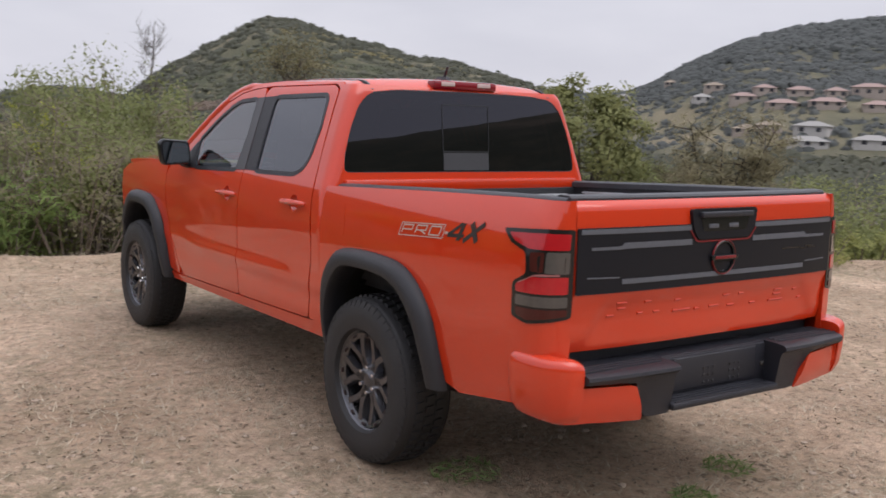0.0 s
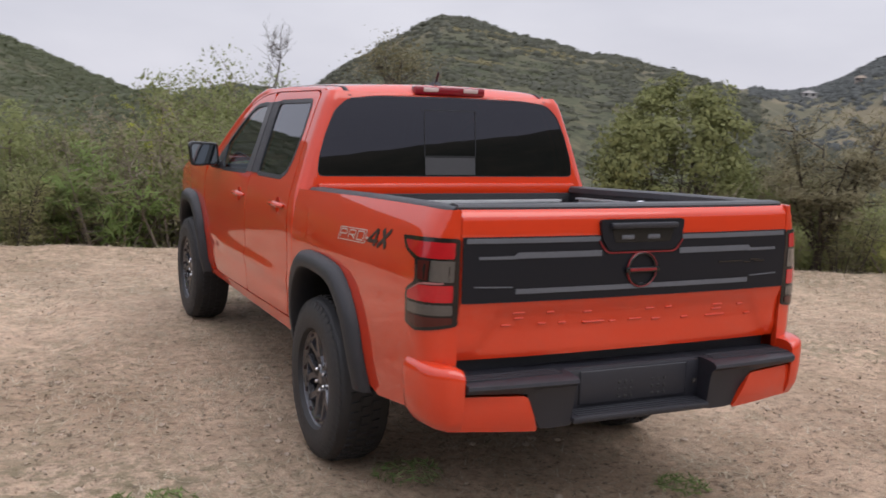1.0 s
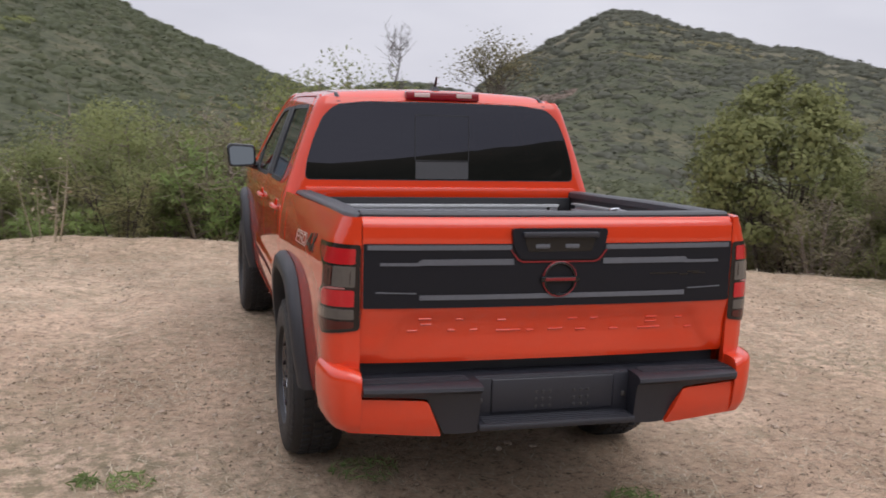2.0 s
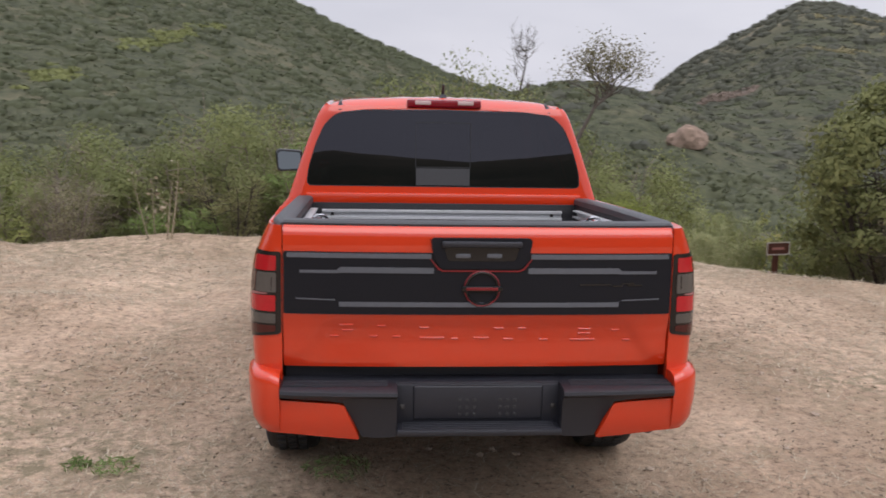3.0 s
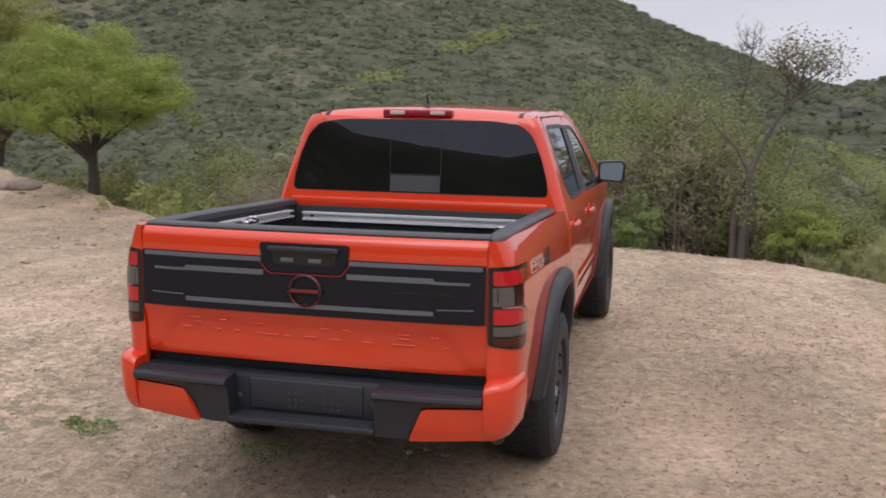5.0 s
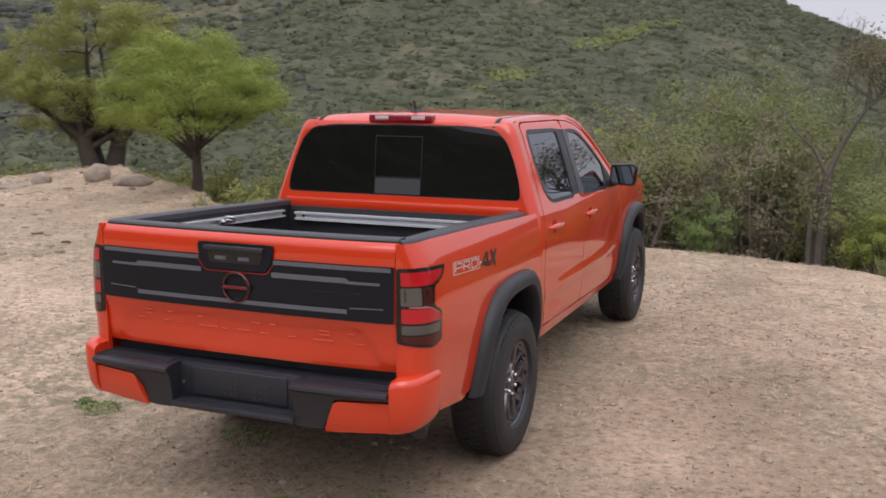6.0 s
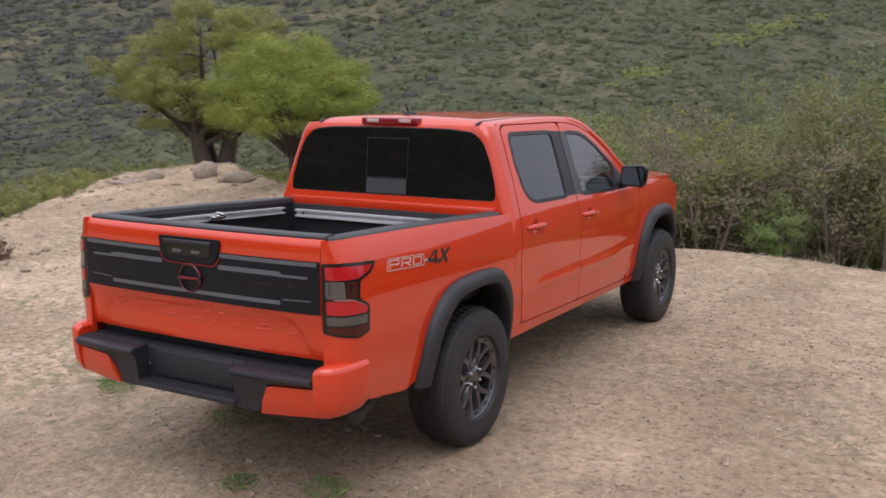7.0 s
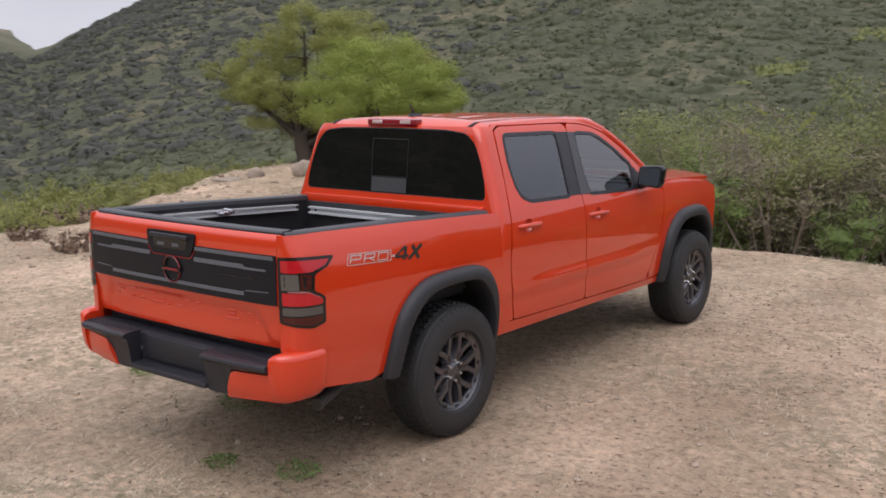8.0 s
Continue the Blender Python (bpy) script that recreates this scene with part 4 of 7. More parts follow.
M["crown_leaf"] = leafy("crown_leaf", (0.13, 0.118, 0.066), (0.225, 0.205, 0.115), (0.27, 0.24, 0.15), 0.15, 0.4)
crooked_tree(2.2, 9.7)
fresh_bush = put_plant(plant("feathery_bush", "fresh green feathery bush beside the crooked tree", "bush", 26, 0.95, 0.5, 5200, 0.09, M["bright_leaf"], M["twig"], 161, fill=0.35, twigs=4, narrow=0.12), 2.95, 9.35)
fresh_bush.location.z = -0.3
def crown_tree(name, label, x, y, trunk_h, base_r, limbs, lobes, puffs, puff_r, n_leaves, leaf, leaf_mat, seed, droop=0.3, narrow=0.16, stems=1):
    """A tree whose limbs rise to the lobes of its crown; each lobe (x, y, z, rx, rz) is a rounded head of leafy puffs with gaps between."""
    rng = np.random.default_rng(seed)
    root = tagged(new(name), label, "tree")
    root.matrix_basis = Matrix.Translation((x, y, hz(x, y) - 0.08))
    wood = bmesh.new()
    heads = []
    for k in range(stems):
        a = 2 * math.pi * k / stems + 0.5
        off = Vector((math.cos(a), math.sin(a), 0)) * (base_r * 1.1 if stems > 1 else 0)
        top = Vector((off.x * 2.2 + rng.normal(0, 0.05), off.y * 2.2 + rng.normal(0, 0.05), trunk_h * rng.uniform(0.85, 1.1)))
        tube([tuple(off + Vector((0, 0, -0.2))), tuple(off.lerp(top, 0.35) + Vector((rng.normal(0, 0.03), rng.normal(0, 0.03), 0))), tuple(off.lerp(top, 0.7)), tuple(top)], [base_r * 1.4, base_r, base_r * 0.85, base_r * 0.75], 9, wood)
        heads.append(top)
    for k in range(limbs):
        p0 = heads[k % len(heads)] - Vector((0, 0, trunk_h * rng.uniform(0, 0.4)))
        lx, ly, lz, rx, rz = lobes[k % len(lobes)]
        a = rng.uniform(0, 6.28)
        p2 = Vector((lx + rx * 0.75 * math.cos(a) * rng.random(), ly + rx * 0.75 * math.sin(a) * rng.random(), lz + rz * rng.uniform(-0.3, 0.4)))
        p1 = p0.lerp(p2, 0.45) + Vector((rng.normal(0, 0.08), rng.normal(0, 0.08), 0.12 * p2.length * rng.uniform(-0.3, 0.6)))
        pts = [p0.lerp(p1, t).lerp(p1.lerp(p2, t), t) for t in (0, 0.3, 0.6, 1)]
        r0 = base_r * rng.uniform(0.35, 0.55)
        tube(pts, [r0, r0 * 0.75, r0 * 0.5, r0 * 0.15], 6, wood, caps=False)
        for j in range(7):
            q0 = pts[1].lerp(pts[3], rng.uniform(0.1, 1))
            q1 = q0 + Vector((rng.normal(0, 0.3), rng.normal(0, 0.3), rng.uniform(-0.05, 0.45)))
            tube([q0, q0.lerp(q1, 0.5) + Vector((0, 0, 0.04)), q1], [r0 * 0.25, r0 * 0.15, r0 * 0.05], 4, wood, caps=False)
    part("trunk", wood, M["bark"], root)
    # puffs over the upper skin of every lobe
    lob = np.array(lobes)
    share = lob[:, 3] ** 2
    which = rng.choice(len(lob), puffs, p=share / share.sum())
    d = rng.normal(size=(puffs, 3))
    d[:, 2] = np.abs(d[:, 2]) * 1.15 - 0.55
    d /= np.linalg.norm(d, axis=1)[:, None]
    depth = rng.uniform(0.62, 1.0, puffs)[:, None]
    centre = lob[which, :3] + d * depth * lob[which][:, [3, 3, 4]]
    centre[:, 2] -= droop * np.clip(np.hypot(d[:, 0], d[:, 1]) - 0.75, 0, 1) * 2.0 * puff_r
    size = puff_r * rng.uniform(0.6, 1.35, puffs)
    pick = rng.choice(puffs, n_leaves, p=size**2 / (size**2).sum())
    o = rng.normal(size=(n_leaves, 3))
    o /= np.linalg.norm(o, axis=1)[:, None]
    c = centre[pick] + o * (rng.random(n_leaves) ** 0.35 * size[pick])[:, None] * np.array([1.15, 1.15, 0.8])
    turn = o * 1.0 + d[pick] * 0.55 + np.array([0, 0, 0.35]) + rng.normal(size=o.shape) * 0.22
    turn /= np.linalg.norm(turn, axis=1)[:, None]
    v, f = leaves_at(c, leaf, rng, narrow, droop, turn)
    raw("crown", v.tolist(), f.tolist(), leaf_mat, root, normals=np.repeat(turn, 4, axis=0).tolist())
    return root


round_tree = crown_tree("round_green_tree", "small round-crowned tree with bright green fine foliage", -8.85, 11.35, 0.8, 0.09, 14, [(0.0, 0.0, 2.0, 1.25, 0.92), (-0.95, -0.3, 1.5, 0.72, 0.75), (0.95, 0.3, 1.65, 0.78, 0.75), (0.35, -0.7, 1.6, 0.88, 0.8), (0.0, 0.75, 1.65, 0.88, 0.8), (-0.6, 0.5, 1.45, 0.7, 0.7)], 360, 0.19, 84000, 0.07, M["bright_leaf"], 204, 0.55, 0.13, 1)
round_tree.scale = (1.1, 1.1, 1.06)
crown_tree("olive_green_tree", "larger spreading tree with dark trunk and olive foliage", -13.3, 13.7, 1.05, 0.21, 22, [(0.1, 0.0, 3.3, 1.25, 0.8), (-1.25, -0.3, 2.75, 0.95, 0.65), (-1.9, -1.1, 2.45, 0.6, 0.42), (1.1, 0.5, 2.75, 1.0, 0.7), (-0.3, -0.8, 2.05, 1.0, 0.7), (0.8, 0.9, 2.0, 1.0, 0.75), (1.9, 1.5, 2.5, 0.75, 0.55), (-0.9, 0.4, 1.9, 0.8, 0.6), (-0.5, -0.4, 1.5, 0.95, 0.65), (0.6, 0.4, 1.4, 0.95, 0.7), (-1.3, -0.8, 1.95, 0.8, 0.6), (1.3, 1.2, 1.7, 0.8, 0.65), (0.9, 0.7, 3.45, 0.8, 0.55)], 480, 0.21, 104000, 0.078, M["olive_leaf"], 205, 0.4, 0.16, 3)


def boulder(name, x, y, size, seed, label):
    rng = np.random.default_rng(seed)
    v, f = ico(3)
    w = v * (1 + 0.34 * fbm(v[:, 0] * 3 + seed, v[:, 1] * 3 + v[:, 2] * 5, 1.5, 3, seed)[:, None])
    for cut in rng.normal(size=(9, 3)):
        cut /= np.linalg.norm(cut)
        over = np.clip(w @ cut - rng.uniform(0.62, 0.85), 0, None)
        w = w - over[:, None] * cut[None] * 0.9
    w = w * np.array(size)
    w[:, 2] += size[2] * 0.55
    ob = raw(name, w.tolist(), f.tolist(), M["rock"], smooth=True)
    ob.matrix_basis = Matrix.Translation((x, y, hz(x, y) - 0.04)) @ Matrix.Rotation(float(rng.uniform(0, 6)), 4, "Z")
    return tagged(ob, label, "rock", group="rocks by the trees")


# dead stems, sign
def sign_post(x, y, mid):
    root = tagged(new("trail_sign"), "small brown trail sign with a pale rim on a short post", "sign")
    root.matrix_basis = Matrix.Translation((x, y, mid)) @ Matrix.Rotation(radians(14), 4, "Z")
    part("post", box(-0.034, 0.034, -0.03, 0.03, hz(x, y) - mid - 0.2, -0.02, 0.008), M["sign_brown"], root)
    w, h = 0.19, 0.092
    board = part("board", box(-w, w, -0.05, -0.03, -h, h, 0.012, 3), M["sign_brown"], root)
    rim_b = bmesh.new()
    for x0, x1, z0, z1 in ((-w, w, h - 0.014, h), (-w, w, -h, 0.014 - h), (-w, 0.014 - w, 0.015 - h, h - 0.015), (w - 0.014, w, 0.015 - h, h - 0.015)):
        box(x0, x1, -0.056, -0.0505, z0, z1, bm=rim_b)
    part("rim", rim_b, M["sign_rim"], board)
    part("lettering", box(-0.1, 0.1, -0.054, -0.0505, -0.017, 0.017), M["sign_mark"], board)


M["sign_mark"] = plain("sign_mark", (0.42, 0.2, 0.17), rough=0.6)
sign_post(5.242, 9.5, -0.21)

# pale dead stalks, a yellow sprig, a brown dried bush
M["sprig_leaf"] = leafy("sprig_leaf", (0.36, 0.38, 0.06), (0.5, 0.52, 0.09), (0.6, 0.58, 0.14), 0.2, 0.4, 0.4, 1.0)
sprig = put_plant(plant("yellow_sprig", "slender yellow-green sprig rising out of the brush", "plant", 5, 2.0 - hz(-0.45, 10.2), 0.2, 1700, 0.05, M["sprig_leaf"], M["twig"], 236, fill=0.09, twigs=9, narrow=0.3, low=0.5, base_r=0.012), -0.45, 10.2)
stalks = put_plant(plant("dead_stalks", "pale dead upright stalks among the brush", "dead plant", 5, 1.25, 0.35, 60, 0.06, M["straw"], M["straw"], 230, twigs=2, base_r=0.014), -3.0, 8.1)
M["dried_leaf"] = leafy("dried_leaf", (0.15, 0.098, 0.07), (0.235, 0.16, 0.115), (0.31, 0.225, 0.16), 0.2, 0.1)
dried = put_plant(plant("dried_bush", "low brown dried-out bush on the bare bank", "bush", 20, 0.34, 0.36, 4200, 0.032, M["dried_leaf"], M["bark"], 231, twigs=4, base_r=0.006), -7.0, 3.5)
for x, y, big, turn in ((-8.4, 3.6, 0.8, 1.1), (-9.9, 5.1, 1.7, 2.3), (-10.6, 5.0, 1.4, 4.0)):
    dried_too = copy_thing(dried, Matrix.Translation((x, y, hz(x, y) - 0.03)) @ Matrix.Rotation(turn, 4, "Z"))
    dried_too.scale = (big, big, big)


# ---- far things: outcrops and houses across the canyon ----
def far_spot(az, r):
    return EYE_X + r * math.sin(radians(az)), EYE_Y + r * math.cos(radians(az))


def slope_range(az, elev):
    """Distance at which the slope on a bearing rises to an elevation."""
    rr = np.arange(50.0, 700.0, 1.0)
    zz = height(EYE_X + rr * math.sin(radians(az)), EYE_Y + rr * math.cos(radians(az)))
    up = np.degrees(np.arctan2(zz - EYE_Z, rr))
    k = int(np.argmax(up > elev))
    return float(rr[k])


def grassy_patch(az0, el0, az1, el1, count, seed, material="meadow", name="hill_grass", label="yellow-green grass streak on the scrubby hillside"):
    """A streak of yellow-green grass up the slope between two bearings."""
    rng = np.random.default_rng(seed)
    xs, ys = [], []
    for k in range(count):
        t = rng.uniform(0, 1)
        x, y = far_spot(az0 + (az1 - az0) * t, slope_range(az0 + (az1 - az0) * t, el0 + (el1 - el0) * t))
        xs.append(x + rng.normal(0, 0.9))
        ys.append(y + rng.normal(0, 2.0))
    tagged(clump_stuff(name, np.array(xs), np.array(ys), rng.uniform(0.6, 1.4, count), 60, seed, M[material], 0.45, mound=False), label, "grass", kind="stuff")


for k, (a0, e0, a1, e1, n) in enumerate(((-18.6, 0.35, -17.4, 0.0, 26), (-14.4, 1.9, -12.4, 2.5, 30), (-12.4, 2.5, -9.6, 3.4, 38))):
    grassy_patch(a0, e0, a1, e1, n, 700 + k)

M["dry_hill_grass"] = leafy("dry_hill_grass", (0.2, 0.175, 0.095), (0.28, 0.25, 0.135), (0.34, 0.3, 0.17), 0.2, 0.3, 0.3, 0.3)
for k, (a0, e0, a1, e1, n) in enumerate(((23.8, 4.3, 27.6, 3.9, 220), (27.2, 3.3, 30.2, 3.2, 140), (30.4, 2.75, 34.6, 2.45, 80), (23.6, 2.6, 26.6, 2.4, 60))):
    grassy_patch(a0, e0, a1, e1, n, 740 + k, "dry_hill_grass", "dry_hill_grass", "tan dry grass on the bare shoulder of the far hill")

M["red_soil"] = leafy("red_soil", (0.15, 0.112, 0.088), (0.19, 0.145, 0.114), (0.23, 0.18, 0.145), 0.2, 0.0)
grassy_patch(18.6, -0.3, 20.9, 0.2, 190, 760, "red_soil", "red_soil_patch", "crumbling reddish bare soil on the far slope")


def outcrop(az, r, size, seed):
    x, y = far_spot(az, r)
    rng = np.random.default_rng(seed)
    v, f = ico(3)
    w = v * (1 + 0.5 * fbm(v[:, 0] * 2 + seed, v[:, 1] * 2 + v[:, 2] * 4, 1.2, 3, seed)[:, None]) * np.array(size)
    ob = raw("rock_outcrop", w.tolist(), f.tolist(), M["red_rock"], smooth=False)
    ob.matrix_basis = Matrix.Translation((x, y, hz(x, y) + size[2] * 0.35)) @ Matrix.Rotation(float(rng.uniform(0, 6)), 4, "Z")
    tagged(ob, "reddish bare rock outcrop on the scrubby slope", "rock", group="outcrops on the slopes")


for k, (az, elev, a, b, c) in enumerate(((17.5, -3.0, 1.7, 1.3, 1.35), (16.7, -2.9, 0.9, 0.8, 0.7))):
    outcrop(az, slope_range(az, elev), (a, b, c), 500 + k)


def house(az, r, wide, deep, tall, turn, tone):
    """Stucco house with a hipped tile roof and windows facing the canyon."""
    x, y = far_spot(az, r)
    root = tagged(new("house"), ("pale stucco house with dull pink hip roof across the canyon", "tan stucco house with a brown hip roof across the canyon", "whitish house with a pale grey hip roof across the canyon")[tone], "house", group="houses across the canyon")
    root.matrix_basis = Matrix.Translation((x, y, hz(x, y) - 0.6)) @ Matrix.Rotation(radians(-az + turn), 4, "Z")
    part("wall", box(-wide / 2, wide / 2, -deep / 2, deep / 2, -2, tall, 0.1), M["white_wall"] if tone == 2 else M["house_wall"], root)
    b = bmesh.new()
    e = 0.6
    lo = [b.verts.new((sx * (wide / 2 + e), sy * (deep / 2 + e), tall - 0.1)) for sx, sy in ((-1, -1), (1, -1), (1, 1), (-1, 1))]
    run = max(wide / 2 - deep / 2, 0.5)
    hi = [b.verts.new((sx * run, 0, tall + deep * 0.2)) for sx in (-1, 1)]
    for f in ((lo[0], lo[1], hi[1], hi[0]), (lo[2], lo[3], hi[0], hi[1]), (lo[1], lo[2], hi[1]), (lo[3], lo[0], hi[0]), (lo[3], lo[2], lo[1], lo[0])):
        b.faces.new(f)
    part("roof", b, (M["house_roof"], M["brown_roof"], M["grey_roof"])[tone], root, smooth=False)
    n = max(2, int(wide / 4))
    for k in range(n):
        cx = -wide / 2 + wide * (k + 0.5) / n
        w = part("window", box(cx - 0.8, cx + 0.8, -deep / 2 - 0.06, -deep / 2 + 0.1, tall * 0.45, tall * 0.45 + 1.4, 0.03), M["house_glass"], root)


HOUSES = ((44.06, 1.12, 7.2, 2.8, 8, 2), (46.63, 2.0, 5.2, 2.6, -6, 1), (48.33, 1.13, 7.9, 3.0, 10, 2), (49.02, 1.82, 8.6, 3.2, -12, 1), (50.53, 1.2, 10.3, 3.2, 6, 0), (51.63, 1.7, 8.3, 3.2, 14, 0), (52.59, 0.96, 11.4, 2.6, -8, 0), (53.48, 1.6, 10.3, 3.4, 4, 0), (54.91, 1.06, 12.4, 2.6, -6, 0), (55.33, 1.59, 7.6, 3.4, 12, 0), (57.04, 1.7, 12.7, 4.4, -10, 0), (57.46, 0.96, 10.3, 2.6, 6, 0), (50.72, -0.55, 7.9, 2.4, -8, 1), (51.92, -0.44, 6.9, 3.2, 12, 1), (54.23, -0.47, 10.7, 3.6, -14, 2), (53.93, -1.1, 12.4, 2.4, 6, 2), (57.27, -0.98, 11.4, 2.6, 8, 2))
for az, elev, wide, tall, turn, tone in HOUSES:
    house(az, slope_range(az, elev), wide, 7.5, tall, turn, tone)


# ---- pickup truck ----
truck = tagged(new("pickup_truck"), "orange crew-cab off-road pickup truck with black trim", "pickup truck")

LOWER = [(0.42, 0.854), (0.52, 0.886), (0.62, 0.902), (0.715, 0.903), (0.76, 0.922), (0.8, 0.914), (0.95, 0.922), (1.08, 0.926), (1.17, 0.919), (1.24, 0.907), (1.3, 0.888), (1.36, 0.868), (1.5, 0.822), (1.65, 0.768), (1.75, 0.73), (1.8, 0.705), (1.84, 0.665), (1.88, 0.6)]
BED = [(0.42, 0.864), (0.52, 0.886), (0.65, 0.907), (0.85, 0.922), (1.05, 0.926), (1.18, 0.916), (1.27, 0.896), (1.33, 0.872), (1.39, 0.834)]


def body_half(y, z):
    """Half width of the cab and fender sides."""
    w = soft(LOWER, z, 0.02)
    # pressed line along the doors
    along = max(0.0, min(1.0, (y - 2.12) / 0.25)) * max(0.0, min(1.0, (3.72 - y) / 0.3))
    lift_z = z - 0.815 + 0.023 * (y - 2.0)
    below = 1 / (1 + math.exp(max(-40.0, min(40.0, lift_z / 0.005))))
    w += along * 0.012 * below * math.exp(-max(0.0, -lift_z) / 0.10)
    if y > 3.9:
        w -= 0.05 * ((y - 3.9) / 1.3) ** 2
    return w


def side_place(sign, lift=0.0):
    return lambda y, z: (sign * (body_half(y, z) + lift), y, z)


def bed_place(sign, lift=0.0):
    """Bed side with the rear corner turned in: s runs along y and then round the corner."""
    def at(s, z):
        w = soft(BED, z, 0.02) + lift
        if s >= 0.24:
            return (sign * w, s, z)
        a = (0.24 - s) / 0.24 * math.pi / 2
        return (sign * (w - (w - 0.79) * (1 - math.cos(a)) ** 1.5), 0.24 - (0.19 + lift) * math.sin(a), z)
    return at


REAR_ARCH = [(0.70, 0.50), (0.735, 0.66), (0.80, 0.83), (0.93, 0.955), (1.10, 1.005), (1.45, 1.005), (1.60, 0.955), (1.69, 0.83), (1.715, 0.66), (1.72, 0.50)]
REAR_CUT = [(0.78, 0.50), (0.81, 0.64), (0.87, 0.78), (0.98, 0.89), (1.13, 0.935), (1.42, 0.935), (1.53, 0.89), (1.62, 0.78), (1.665, 0.64), (1.67, 0.50)]
FRONT_ARCH = [(4.065, 0.46), (4.085, 0.62), (4.145, 0.82), (4.265, 0.95), (4.425, 1.01), (4.765, 1.01), (4.925, 0.95), (5.035, 0.83), (5.065, 0.7), (5.075, 0.62)]
FRONT_CUT = [(4.125, 0.46), (4.145, 0.62), (4.205, 0.77), (4.305, 0.88), (4.445, 0.935), (4.745, 0.935), (4.875, 0.88), (4.965, 0.78), (5.005, 0.68), (5.015, 0.62)]
RAIL = [(0.0, 1.368), (0.3, 1.362), (0.9, 1.335), (1.5, 1.302), (1.785, 1.288)]


def outline_smooth(points, n=3):
    """A denser run through the points (Catmull-Rom)."""
    out = []
    for i in range(len(points) - 1):
        p0, p1, p2, p3 = (Vector(points[min(max(i + d, 0), len(points) - 1)]) for d in (-1, 0, 1, 2))
        for k in range(n):
            t = k / n
            out.append(tuple(0.5 * (2 * p1 + (p2 - p0) * t + (2 * p0 - 5 * p1 + 4 * p2 - p3) * t * t + (3 * p1 - p0 - 3 * p2 + p3) * t**3)))
    out.append(tuple(points[-1]))
    return out


RA, RC, FA, FC = (outline_smooth(a) for a in (REAR_ARCH, REAR_CUT, FRONT_ARCH, FRONT_CUT))

# rear door, front door (right and left alike)
DOOR_R = [(1.955, 0.575), (2.865, 0.545), (2.835, 0.9), (2.81, 1.28), (2.86, 1.75), (2.83, 1.788), (2.06, 1.80), (1.99, 1.775), (1.945, 1.45), (1.91, 1.2), (1.89, 0.95)]
WIN_R = [(2.18, 1.317), (2.66, 1.302), (2.68, 1.50), (2.705, 1.70), (2.685, 1.733), (2.10, 1.748), (2.065, 1.725), (2.036, 1.57), (2.05, 1.42), (2.09, 1.352)]
DOOR_F = [(2.873, 0.545), (3.80, 0.515), (3.86, 0.56), (4.0, 0.80), (4.06, 1.02), (4.065, 1.20), (4.03, 1.235), (3.92, 1.295), (3.80, 1.392), (3.55, 1.575), (3.36, 1.69), (3.20, 1.747), (3.05, 1.772), (2.89, 1.786), (2.868, 1.75), (2.818, 1.28), (2.843, 0.9)]
WIN_F = [(2.93, 1.292), (3.56, 1.266), (3.60, 1.30), (3.635, 1.44), (3.43, 1.585), (3.28, 1.668), (3.18, 1.702), (2.97, 1.718), (2.935, 1.70), (2.91, 1.5)]


def grown(loop, d):
    """The loop moved outwards (or inwards) by d."""
    c = Vector((sum(p[0] for p in loop) / len(loop), sum(p[1] for p in loop) / len(loop)))
    n, out = len(loop), []
    for i in range(n):
        a, p, b = (Vector(loop[(i + k) % n]) for k in (-1, 0, 1))
        t = (b - a).normalized()
        q = Vector((t.y, -t.x))
        if q.dot(p - c) < 0:
            q = -q
        out.append(tuple(p + q * d))
    return out


def ring_skin(outer, inner, place, thick=0.012):
    return skin(outer, place, holes=(inner,), grid=0.08, thick=thick)


def door_handle(sign, y, z, door):
    w = body_half(y, z)
    m = Matrix.Translation((sign * w, y, z)) @ Matrix.Rotation(radians(-2), 4, "X")
    h = bmesh.new()
    pts = [(sign * 0.002, -0.128, -0.002), (sign * 0.013, -0.11, 0.0), (sign * 0.021, 0.0, 0.004), (sign * 0.017, 0.11, 0.004), (sign * 0.002, 0.128, 0.002)]
    tube([m @ Vector(p) for p in pts], [0.008, 0.013, 0.015, 0.014, 0.009], 8, h)
    part("door_handle", h, M["paint"], door)
    cup = spin([(0.0, -0.034), (0.024, -0.03), (0.038, -0.018), (0.0445, -0.004), (0.046, 0.0)], 20)
    for v in cup.verts:
        v.co.x *= sign
    bmesh.ops.transform(cup, matrix=m @ Matrix.Translation((0, -0.005, -0.002)), verts=cup.verts[:])
    bmesh.ops.reverse_faces(cup, faces=cup.faces[:])
    part("handle_cup", cup, M["cup"], door)


M["cup"] = M["paint"]


